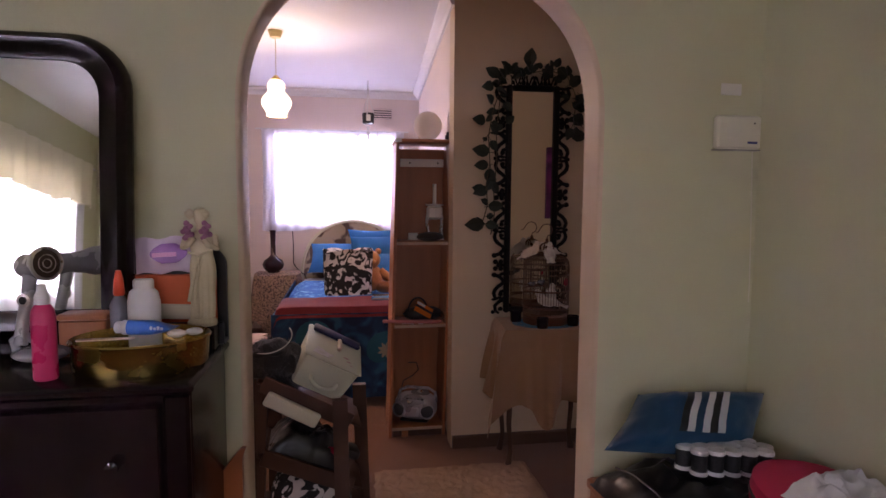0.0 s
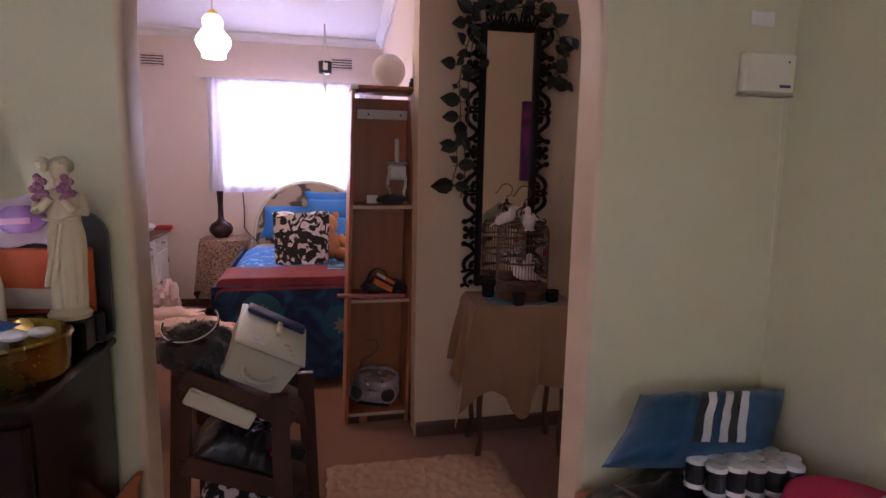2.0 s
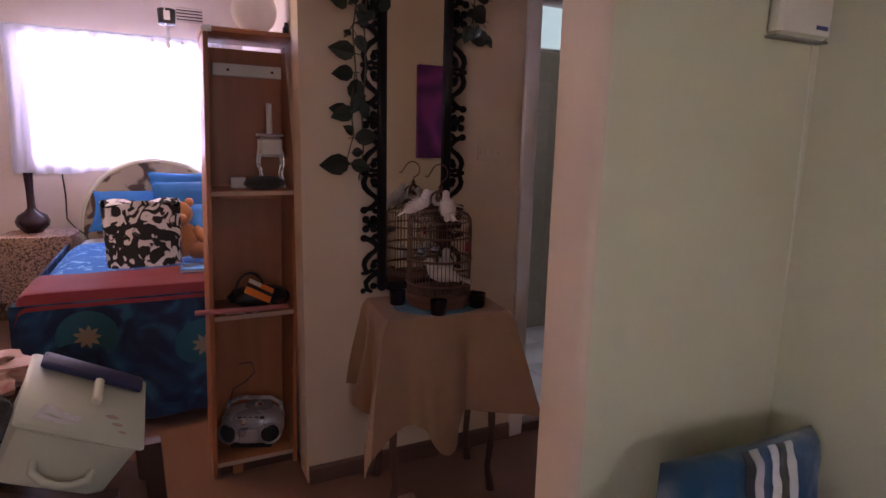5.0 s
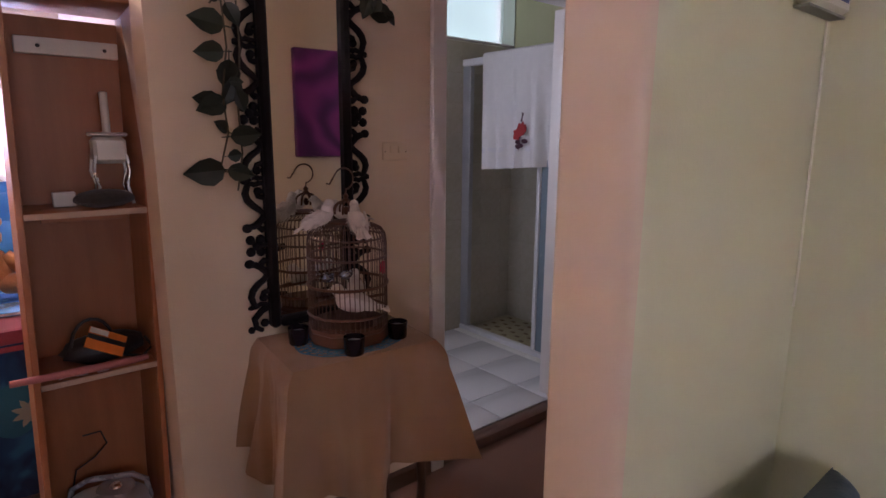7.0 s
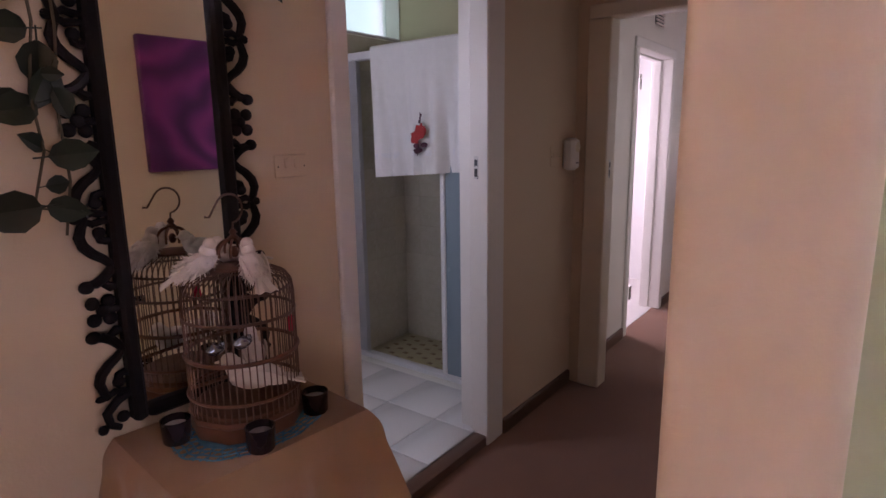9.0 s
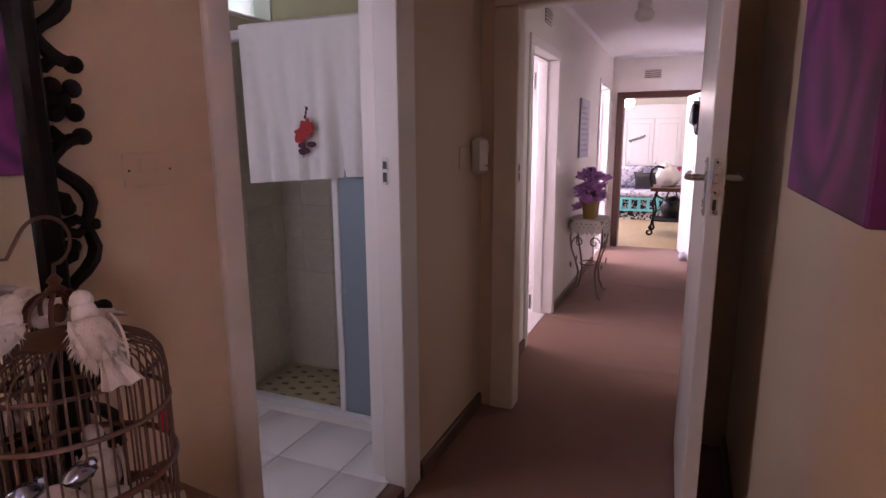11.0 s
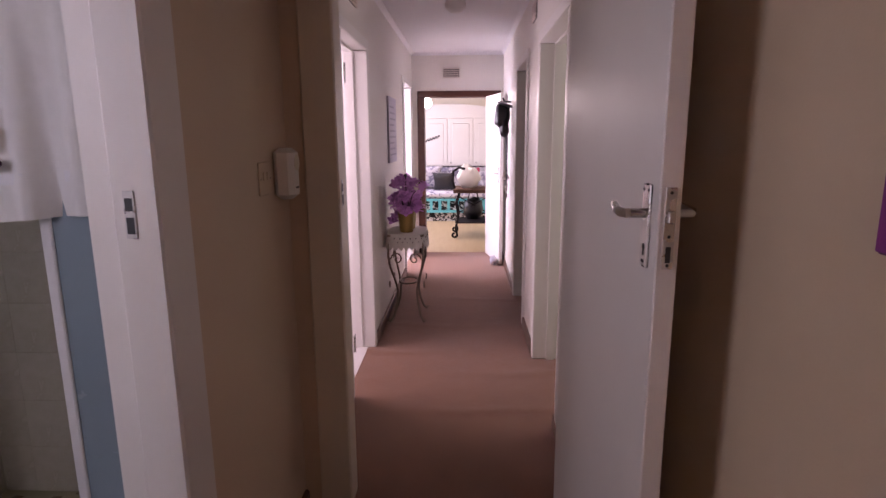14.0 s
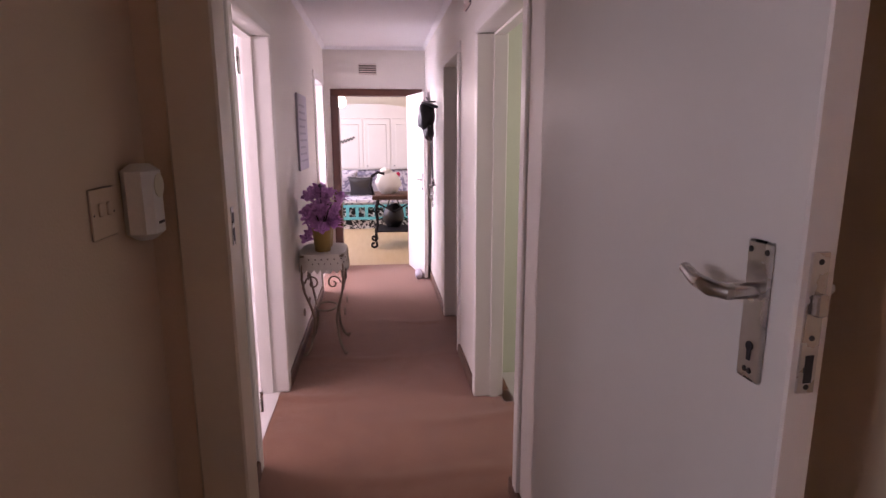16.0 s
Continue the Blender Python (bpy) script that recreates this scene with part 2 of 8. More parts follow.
    def extrude(self, outline, depth, m=None):
        """A flat outline of (x, y), any shape, raised from z = 0 to depth."""
        n = len(outline)
        v = [(x, y, 0) for x, y in outline] + [(x, y, depth) for x, y in outline]
        f = [tuple(reversed(range(n))), tuple(range(n, 2 * n))] + [(k, (k + 1) % n, n + (k + 1) % n, n + k) for k in range(n)]
        return self.add(v, f, m)

    def mesh(self, name, mats, smooth=True, angle=38, weld=False):
        me = bpy.data.meshes.new(name)
        me.from_pydata(self.v, [], self.f)
        for k in mats if isinstance(mats, (list, tuple)) else [mats]:
            me.materials.append(k)
        if any(self.i):
            me.polygons.foreach_set("material_index", self.i)
        bm = bmesh.new()
        bm.from_mesh(me)
        if weld:
            bmesh.ops.remove_doubles(bm, verts=bm.verts, dist=1e-5)
        bmesh.ops.recalc_face_normals(bm, faces=bm.faces)
        bm.to_mesh(me)
        bm.free()
        if smooth:
            me.polygons.foreach_set("use_smooth", [True] * len(me.polygons))
            me.set_sharp_from_angle(angle=radians(angle))
        return me


def part(name, shape, material, parent, label="", m=None, smooth=True):
    ob = new(name, shape if isinstance(shape, bpy.types.Mesh) else shape.mesh(name, material, smooth))
    ob.parent = parent
    if m:
        ob.matrix_basis = m
    if label:
        ob["label"] = label
    return ob


def thing(name, m, label, category, group=""):
    ob = new(name)
    ob.empty_display_size = 0.05
    ob.matrix_basis = m
    return tagged(ob, label, category, group)


def solid(name, shape, material, m, label, category, group="", smooth=True):
    ob = new(name, shape.mesh(name, material, smooth))
    ob.matrix_basis = m
    return tagged(ob, label, category, group)


def structure(name, shape, material, label, category, smooth=True):
    ob = new(name, shape.mesh(name, material, smooth))
    return tagged(ob, label, category, kind="structure")


def wall_x(y0, y1, x0, x1, top, holes=(), shape=None):
    """A wall along x between y0 and y1 with holes (x0, x1, z0, z1)."""
    s = shape or Shape()
    cuts = sorted({x0, x1, *(h[0] for h in holes), *(h[1] for h in holes)})
    for a, b in zip(cuts, cuts[1:]):
        z = 0.0
        for h in sorted((h for h in holes if h[0] <= a + 1e-6 and h[1] >= b - 1e-6), key=lambda h: h[2]):
            if h[2] > z + 1e-6:
                s.box((a, y0, z), (b, y1, h[2]))
            z = h[3]
        if z < top:
            s.box((a, y0, z), (b, y1, top))
    return s


def wall_y(x0, x1, y0, y1, top, holes=(), shape=None):
    """A wall along y between x0 and x1 with holes (y0, y1, z0, z1)."""
    s = shape or Shape()
    cuts = sorted({y0, y1, *(h[0] for h in holes), *(h[1] for h in holes)})
    for a, b in zip(cuts, cuts[1:]):
        z = 0.0
        for h in sorted((h for h in holes if h[0] <= a + 1e-6 and h[1] >= b - 1e-6), key=lambda h: h[2]):
            if h[2] > z + 1e-6:
                s.box((x0, a, z), (x1, b, h[2]))
            z = h[3]
        if z < top:
            s.box((x0, a, z), (x1, b, top))
    return s


# ---- the large structure ----
TOP, CTOP = 2.62, 2.45
ground = Shape().box((-3, -4, -0.3), (17, 9, -0.02))
structure("ground", ground, CARPET, "plain concrete slab under the house", "ground")

# floors
def passage_floor(u, v):
    """Loose carpet with a few low creases across the passage."""
    x, y = 5.06 + 5.04 * u, 2.30 + 1.36 * v
    z = 0.0
    for k, c in enumerate((5.75, 6.25, 6.7, 7.25, 8.0, 8.7)):
        w = c + 0.05 * math.sin(3 * v + k) + 0.03 * math.sin(9 * v + 2 * k)
        z += (0.006 + 0.002 * (k % 3)) * math.exp(-((x - w) / 0.035) ** 2) * (0.55 + 0.45 * math.sin(4 * v + 1.7 * k))
    return (x, y, z)


structure("floor_carpet", Shape().box((-0.8, -1.7, -0.02), (3.05, 6.75, 0)).box((3.05, 2.30, -0.02), (5.06, 3.66, 0)).sheet(passage_floor, 150, 16, 0.02),
          CARPET, "worn brown carpet running through rooms and passage", "floor")

# wall with the arch, between dressing room and bedroom
AX, AW, AZ, AH = 1.855, 0.585, 1.72, 0.53
N, RIM = 40, 0.016
rim = [(AX - AW, AZ * k / 6, -1.0, 0.0) for k in range(6)]
for k in range(N + 1):
    q = math.pi * (1 - k / N)
    cx, sz = math.cos(q), max(0.0, math.sin(q))
    nx, nz = math.copysign(abs(cx) ** 1.17 / AW, cx), sz ** 1.17 / AH
    nl = math.hypot(nx, nz)
    rim.append((AX + AW * math.copysign(abs(cx) ** 0.83, cx), AZ + AH * sz ** 0.83, nx / nl, nz / nl))
rim += [(AX + AW, AZ * (5 - k) / 6, 1.0, 0.0) for k in range(6)]
turn = [radians(22.5 * k) for k in range(5)]
cross = [(RIM * (1 - math.sin(q)), 2.26 + RIM * (1 - math.cos(q))) for q in turn] + [(RIM * (1 - math.sin(q)), 2.40 - RIM * (1 - math.cos(q))) for q in reversed(turn)]
arch, n = Shape(), len(cross)
arch.slot(1).add([(x + nx * o, y, z + nz * o) for x, z, nx, nz in rim for o, y in cross],
                 [(n * i + j, n * i + j + 1, n * i + n + j + 1, n * i + n + j) for i in range(len(rim) - 1) for j in range(n - 1)])
for y, slot in ((2.26, 0), (2.40, 1)):
    arch.slot(slot)
    edge = [(x + nx * RIM, z + nz * RIM) for x, z, nx, nz in rim]
    for (xa, za), (xb, zb) in zip(edge, edge[1:]):
        if abs(xb - xa) < 1e-6:
            far = -0.8 if xa < AX else 3.19
            arch.add([(far, y, za), (xa, y, za), (xb, y, zb), (far, y, zb)], [(0, 1, 2, 3)])
        else:
            arch.add([(xa, y, za), (xb, y, zb), (xb, y, TOP), (xa, y, TOP)], [(0, 1, 2, 3)])
    for far, (x, z) in ((-0.8, edge[6]), (3.19, edge[6 + N])):
        arch.add([(far, y, z), (x, y, z), (x, y, TOP), (far, y, TOP)], [(0, 1, 2, 3)])
arch.slot(0)
arch_mesh = arch.mesh("wall_arch", [CREAM, LOBBYCREAM], weld=True)
tagged(new("wall_arch", arch_mesh), "cream plastered wall with a round-topped arch through it", "wall", kind="structure")

structure("wall_dressing_east", wall_y(3.05, 3.19, -1.7, 2.26, TOP), CREAM, "cream plastered side wall of the dressing room", "wall")
structure("wall_dressing_west", wall_y(-0.8, -0.66, -1.7, 2.26, TOP, [(-1.2, 0.3, 1.2, 2.15)]), CREAM, "cream wall with a curtained window in it", "wall")
structure("wall_dressing_south", wall_x(-1.84, -1.7, -0.8, 3.19, TOP, [(0.8, 2.2, 1.05, 2.1)]), CREAM, "cream end wall of the dressing room with an added, unseen window", "wall")
structure("ceiling_dressing", Shape().box((-0.8, -1.84, TOP), (3.19, 2.40, TOP + 0.1)), CEIL, "plain white ceiling of the dressing room", "ceiling")

# bedroom
structure("wall_bedroom_west", wall_y(-0.44, -0.30, 2.40, 6.70, TOP), BEDWALL, "pale bedroom side wall", "wall")
structure("wall_bedroom_north", wall_x(6.70, 6.86, -0.44, 2.60, TOP, [(0.86, 2.10, 1.22, 2.18)]), BEDWALL, "pale bedroom end wall with a bright window", "wall")
slant = Matrix.Translation((2.19, 3.62, 0)) @ Matrix.Rotation(math.atan2(-0.19, 3.08), 4, "Z")
east = Shape().box((0, 0.15, 0), (0.13, 3.16, TOP), slant)
structure("wall_bedroom_east", east, BEDWALL, "pale side wall between bedroom and bathroom", "wall")
structure("ceiling_bedroom", Shape().box((-0.44, 2.40, TOP), (5.06, 6.86, TOP + 0.1)), CEIL, "white painted ceiling of bedroom and lobby", "ceiling")

# long wall: mirror wall, bathroom door, passage side
BX0, BX1, BTOP = 3.25, 4.05, 2.04
side = wall_x(3.62, 3.76, 2.19, 5.06, TOP, [(BX0 - 0.065, BX1 + 0.065, 0, BTOP + 0.065)])
structure("wall_mirror", side, LOBBYCREAM, "cream lobby wall, colour warmed for its light, with the bathroom doorway", "wall")
D1, D4 = (5.935, 6.72), (8.98, 9.72)
structure("wall_passage_north", wall_x(3.62, 3.76, 5.06, 10.18, CTOP, [(D1[0] - 0.06, D1[1] + 0.06, 0, 2.08), (D4[0] - 0.06, D4[1] + 0.06, 0, 2.08)]), CORWALL, "off-white passage wall with two doorways", "wall")
D2, D3 = (5.57, 6.53), (7.28, 8.06)
structure("wall_passage_south", wall_x(2.37, 2.51, 5.06, 10.18, CTOP, [(D2[0] - 0.06, D2[1] + 0.06, 0, 2.08), (D3[0] - 0.06, D3[1] + 0.06, 0, 2.08)]), CORWALL, "off-white passage wall with two white doorways", "wall")
structure("wall_lobby_south", wall_x(2.262, 2.40, 3.19, 4.97, TOP), LOBBYCREAM, "cream lobby wall, colour warmed for its light, with a canvas print", "wall")
structure("wall_passage_end", wall_y(10.04, 10.18, 2.51, 3.62, CTOP, [(2.545, 3.55, 0, 2.0)]), CORWALL, "off-white wall over the lounge doorway", "wall")
structure("ceiling_passage", Shape().box((5.06, 2.37, CTOP), (10.18, 3.76, CTOP + 0.1)), CEIL, "white passage ceiling", "ceiling")
structure("wall_passage_head", wall_y(4.97, 5.06, 2.40, 3.62, TOP, [(2.505, 3.55, 0, 2.115)]), LOBBYCREAM, "cream wall, colour warmed for its light, round the passage doorway", "wall")


def frame_x(name, x0, x1, y, out, top, material, label, wide=0.07, deep=0.14):
    """Door frame round an opening in a wall along x; out is the side on which it stands proud."""
    f = thing(name, pose(0, 0, 0), label, "door frame")
    f["kind"] = "structure"
    ya, yb = (y - 0.015, y + deep + 0.015) if out < 0 else (y - deep - 0.015, y + 0.015)
    part("jamb", Shape().box((x0 - wide, ya, 0), (x0, yb, top), bevel=0.006), material, f)
    part("jamb", Shape().box((x1, ya, 0), (x1 + wide, yb, top), bevel=0.006), material, f)
    part("head", Shape().box((x0 - wide, ya, top), (x1 + wide, yb, top + wide), bevel=0.006), material, f)
    if name == "door_1":
        part("lining", Shape().box((x0 - 0.063, yb, 0.055), (x0 - 0.02, 3.772, top)), material, f)
        part("architrave", Shape().box((x1 + wide + 0.0005, ya + 0.006, 0), (x1 + wide + 0.07, 3.6195, top + wide), bevel=0.006), material, f)
        part("lining", Shape().box((x1 + 0.02, yb, 0.055), (x1 + 0.063, 3.772, top)), material, f)
        return f
    yc = (ya + yb) / 2
    yc = yc + 0.028 if out < 0 else yc - 0.038
    part("stop", Shape().box((x0, yc - 0.02, 0), (x0 + 0.013, yc + 0.03, top)).box((x1 - 0.013, yc - 0.02, 0), (x1, yc + 0.03, top)).box((x0 + 0.013, yc - 0.02, top - 0.013), (x1 - 0.013, yc + 0.03, top)), material, f)
    return f


structure("threshold", Shape().box((BX0 + 0.001, 3.612, 0.0), (BX1 - 0.001, 3.680, 0.056), bevel=0.006), SKIRT, "dark brown wooden threshold of the bathroom", "threshold")
frame_x("door_1", BX0, BX1, 3.62, -1, BTOP, GLOSSWHITE, "white painted bathroom door frame with a strike plate", 0.075, 0.072)
frame_x("door_2", D1[0], D1[1], 3.62, -1, 2.02, GLOSSWHITE, "white gloss passage door frame, brightly lit")
frame_x("door_3", D4[0], D4[1], 3.62, -1, 2.02, GLOSSWHITE, "white gloss door frame at the passage end")
frame_x("door_4", D2[0], D2[1], 2.51, 1, 2.02, GLOSSWHITE, "white gloss door frame with a dark strike plate")
frame_x("door_5", D3[0], D3[1], 2.51, 1, 2.02, GLOSSWHITE, "white gloss door frame on the passage side")

# passage doorway
head = thing("door_6", pose(0, 0, 0), "white painted frame where lobby meets passage", "door frame")
head["kind"] = "structure"
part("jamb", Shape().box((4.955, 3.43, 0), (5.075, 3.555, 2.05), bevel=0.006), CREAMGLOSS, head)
part("jamb", Shape().box((4.955, 2.50, 0), (5.075, 2.56, 2.05), bevel=0.006), GLOSSWHITE, head)
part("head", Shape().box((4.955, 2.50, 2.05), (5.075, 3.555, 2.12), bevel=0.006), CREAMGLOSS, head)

# end doorway
endf = thing("door_7", pose(0, 0, 0), "dark brown wooden frame of the lounge doorway", "door frame")
endf["kind"] = "structure"
part("jamb", Shape().box((10.02, 3.47, 0), (10.20, 3.555, 1.93), bevel=0.006), DARKFRAME, endf)
part("jamb", Shape().box((10.02, 2.54, 0), (10.20, 2.61, 1.93), bevel=0.006), DARKFRAME, endf)
part("head", Shape().box((10.02, 2.54, 1.93), (10.20, 3.555, 2.005), bevel=0.006), DARKFRAME, endf)

# bathroom
structure("floor_bathroom", Shape().box((2.42, 3.76, -0.02), (5.06, 4.86, 0.052)).box((BX0 + 0.001, 3.682, -0.02), (BX1 - 0.001, 3.76, 0.052)), GROUT, "grey grout bed of the tiled bathroom floor", "floor")
structure("wall_bathroom_north", wall_x(4.86, 5.0, 2.42, 5.06, TOP, [(2.75, 3.40, 1.35, 2.05), (4.02, 4.93, 2.085, 2.50)]), mat("pale_bathroom_paint", (0.72, 0.74, 0.66), 0.6, vary=0.05), "painted bathroom wall over the tiling, with a small window", "wall")
structure("wall_bathroom_west", wall_y(2.46, 2.60, 3.76, 4.86, TOP), CEIL, "plain white bathroom side wall", "wall")
structure("wall_bathroom_east", wall_y(4.94, 5.06, 3.76, 4.86, TOP), mat("olive_bathroom_paint", (0.50, 0.47, 0.28), 0.6, vary=0.06), "olive painted shower wall", "wall")

# rooms seen through doorways
structure("floor_side_rooms", Shape().box((5.2, 3.66, -0.02), (10.18, 5.2, 0.004)).box((5.2, 0.8, -0.02), (10.18, 2.36, 0.0)), mat("pale_side_floor", (0.62, 0.58, 0.55), 0.4), "pale floors of the side rooms", "floor")
structure("wall_side_rooms", wall_y(5.06, 5.18, 3.76, 5.2, CTOP).box((7.6, 3.76, 0), (7.72, 5.2, CTOP)).box((5.06, 5.2, 0), (10.18, 5.32, CTOP)).box((10.18, 3.76, 0), (10.3, 5.2, CTOP)),
          mat("side_room_white", (0.80, 0.78, 0.77), 0.6, vary=0.05), "white walls of the side rooms", "wall")
structure("wall_opposite_rooms", wall_y(5.06, 5.18, 0.8, 2.37, CTOP).box((6.85, 0.8, 0), (6.97, 2.37, CTOP)).box((5.06, 0.68, 0), (10.18, 0.8, CTOP)).box((10.06, 0.8, 0), (10.18, 2.37, CTOP)),
          mat("pale_green_paint", (0.62, 0.66, 0.52), 0.6, vary=0.05), "pale green walls of the rooms opposite", "wall")
structure("ceiling_side_rooms", Shape().box((5.06, 3.76, CTOP), (10.3, 5.32, CTOP + 0.1)).box((5.06, 0.68, CTOP), (10.18, 2.37, CTOP + 0.1)), CEIL, "white ceilings of the side rooms", "ceiling")

# lounge
structure("floor_lounge", Shape().box((10.10, 1.2, -0.02), (14.6, 5.4, 0.0)), mat("pale_wood_lounge_floor", (0.55, 0.42, 0.24), 0.35, vary=0.2, scale=6, stretch=(0.4, 3, 1), tint=(0.42, 0.30, 0.16)), "pale yellow-brown wooden lounge floor", "floor")
structure("wall_lounge", wall_y(14.5, 14.62, 1.2, 5.4, CTOP).box((10.18, 1.08, 0), (14.6, 1.2, CTOP)).box((10.18, 1.2, 0), (10.3, 2.37, CTOP)),
          mat("lounge_cream_paint", (0.80, 0.75, 0.62), 0.6, vary=0.05), "cream lounge walls", "wall")
structure("wall_lounge_north", wall_x(5.3, 5.42, 10.3, 14.6, CTOP, [(11.1, 13.3, 0.9, 2.2)]), CORWALL, "lounge wall with a large window", "wall")
structure("ceiling_lounge", Shape().box((10.18, 1.08, CTOP), (14.62, 5.42, CTOP + 0.1)), CEIL, "white lounge ceiling", "ceiling")


def run(name, path, prof, material, label, category):
    """A strip of profile (out, up) along a level path; out is to the path's left."""
    s = Shape()
    for p, q in zip(path, path[1:]):
        a, b = Vector(p), Vector(q)
        d = (b - a).normalized()
        o = Vector((-d.y, d.x, 0))
        n = len(prof)
        v = [tuple(e + o * u + Vector((0, 0, w))) for e in (a, b) for u, w in prof]
        s.add(v, [(k, (k + 1) % n, n + (k + 1) % n, n + k) for k in range(n)] + [tuple(range(n)), tuple(reversed(range(n, 2 * n)))])
    return structure(name, s, material, label, category, smooth=False)


SK = [(0.001, 0), (0.018, 0), (0.018, 0.065), (0.012, 0.075), (0.001, 0.075)]
for a, b in (((2.195, 3.62, 0), (3.172, 3.62, 0)), ((4.197, 3.62, 0), (4.95, 3.62, 0)), ((5.08, 3.62, 0), (5.86, 3.62, 0)), ((6.795, 3.62, 0), (8.90, 3.62, 0)), ((9.8, 3.62, 0), (10.02, 3.62, 0))):
    run("baseboard_north", [b, a], SK, SKIRT, "brown wooden skirting board", "skirting")
for a, b in (((5.08, 2.51, 0), (5.62, 2.51, 0)), ((6.61, 2.51, 0), (7.2, 2.51, 0)), ((8.14, 2.51, 0), (10.02, 2.51, 0)), ((2.46, 2.40, 0), (4.95, 2.40, 0))):
    run("baseboard_south", [a, b], SK, SKIRT, "brown wooden skirting board", "skirting")
run("baseboard_bedroom", [(2.3, 6.70, 0), (-0.30, 6.70, 0), (-0.30, 2.41, 0)], SK, SKIRT, "brown bedroom skirting board", "skirting")
CO = [(0.001, -0.001), (0.07, -0.001), (0.068, -0.02), (0.03, -0.045), (0.018, -0.075), (0.001, -0.075)]
run("trim_bedroom", [(2.375, 6.70, TOP), (-0.30, 6.70, TOP), (-0.30, 2.41, TOP)], CO, CEIL, "white moulded bedroom cornice", "cornice")
run("trim_bedroom_east", [tuple(slant @ Vector((0, 0.0, TOP))), tuple(slant @ Vector((0, 3.07, TOP)))], CO, CEIL, "white moulded bedroom cornice", "cornice")
run("trim_passage", [(5.08, 2.51, CTOP), (10.03, 2.51, CTOP), (10.03, 3.62, CTOP), (5.08, 3.62, CTOP)], [(0.001, -0.001), (0.034, -0.001), (0.024, -0.008), (0.008, -0.024), (0.001, -0.034)], CEIL, "small white cove round the passage ceiling", "cornice")


# ---- more materials ----
def plain(name, colour, rough=0.5, **k):
    return mat(name, colour, rough, **k)


def rose_print():
    """Printed close-up of a rose: petals as warped rings round an off-centre heart."""
    m = mat("purple_rose_canvas", (0.1, 0.01, 0.1), 0.55, fine=500, bump=0.25)
    n, l = m.node_tree.nodes, m.node_tree.links
    co, mp, wv, r = n.new("ShaderNodeTexCoord"), n.new("ShaderNodeMapping"), n.new("ShaderNodeTexWave"), n.new("ShaderNodeValToRGB")
    mp.inputs["Location"].default_value = (-3.50, 0, -1.61)
    l.new(co.outputs["Object"], mp.inputs["Vector"])
    nz, warp = n.new("ShaderNodeTexNoise"), n.new("ShaderNodeVectorMath")
    nz.inputs["Scale"].default_value, nz.inputs["Detail"].default_value = 4.5, 1.0
    warp.operation = "MULTIPLY_ADD"
    warp.inputs[1].default_value = (0.24, 0.0, 0.24)
    l.new(mp.outputs[0], nz.inputs["Vector"]), l.new(nz.outputs["Color"], warp.inputs[0]), l.new(mp.outputs[0], warp.inputs[2])
    l.new(warp.outputs[0], wv.inputs["Vector"])
    wv.wave_type, wv.rings_direction, wv.wave_profile = "RINGS", "Y", "SIN"
    for k, x in (("Scale", 1.75), ("Distortion", 5.0), ("Detail", 1.0), ("Detail Scale", 1.1)):
        wv.inputs[k].default_value = x
    e = r.color_ramp.elements
    e[0].position, e[0].color = 0.0, (0.085, 0.010, 0.10, 1)
    e[1].position, e[1].color = 1.0, (0.25, 0.028, 0.21, 1)
    k = e.new(0.55)
    k.color = (0.17, 0.018, 0.165, 1)
    l.new(wv.outputs[0], r.inputs[0]), l.new(r.outputs[0], n["Principled BSDF"].inputs["Base Color"])
    return m


ORANGE = plain("orange_wood", (0.42, 0.12, 0.035), 0.4, vary=0.2)
WHITEP = plain("white_plastic", (0.74, 0.73, 0.68), 0.35, vary=0.06)
CREAMP = plain("aged_cream_plastic", (0.70, 0.67, 0.52), 0.4, vary=0.08)
BRASS = plain("hammered_brass", (0.40, 0.28, 0.075), 0.26, metal=1.0, vary=0.10, scale=14, fine=45, bump=0.4)
PLASTER = plain("cream_plaster", (0.62, 0.54, 0.34), 0.7, vary=0.15, scale=20)
SILVER = plain("silver_plastic", (0.48, 0.48, 0.50), 0.28, metal=0.35, vary=0.1)
PINK = plain("pink_plastic", (0.55, 0.03, 0.12), 0.28, vary=0.05)
RED = plain("red_felt", (0.46, 0.010, 0.060), 0.8, vary=0.1)
BLUE = plain("blue_satin", (0.005, 0.055, 0.125), 0.38, vary=0.2, sheen=0.08)
BRIGHTBLUE = plain("bright_blue_plastic", (0.03, 0.14, 0.50), 0.35, vary=0.1)
CLOTHW = plain("white_towelling", (0.74, 0.73, 0.72), 0.95, vary=0.08, scale=30, fine=500, bump=0.8)
LEATHER = plain("black_shiny_vinyl", (0.009, 0.008, 0.010), 0.30, vary=0.15, scale=8)
DARKWOOD = plain("dark_rack_wood", (0.085, 0.034, 0.018), 0.65, vary=0.3, scale=5, stretch=(3, 3, 0.4))
FUR = plain("dark_grey_fur", (0.045, 0.042, 0.045), 0.95, vary=0.4, scale=40, fine=300, bump=1.0, sheen=0.3)
BURLAP = plain("tan_tablecloth", (0.30, 0.168, 0.082), 0.9, vary=0.15, scale=5, fine=420, bump=0.5, sheen=0.2)
RUG = plain("beige_shaggy_rug", (0.43, 0.28, 0.19), 0.98, vary=0.35, scale=14, fine=160, bump=1.0, tint=(0.27, 0.165, 0.105))
WICKER = plain("brown_wire", (0.12, 0.062, 0.042), 0.5, vary=0.2)
FEATHER = plain("white_feathers", (0.72, 0.66, 0.60), 0.95, vary=0.2, scale=30, fine=200, bump=0.6)
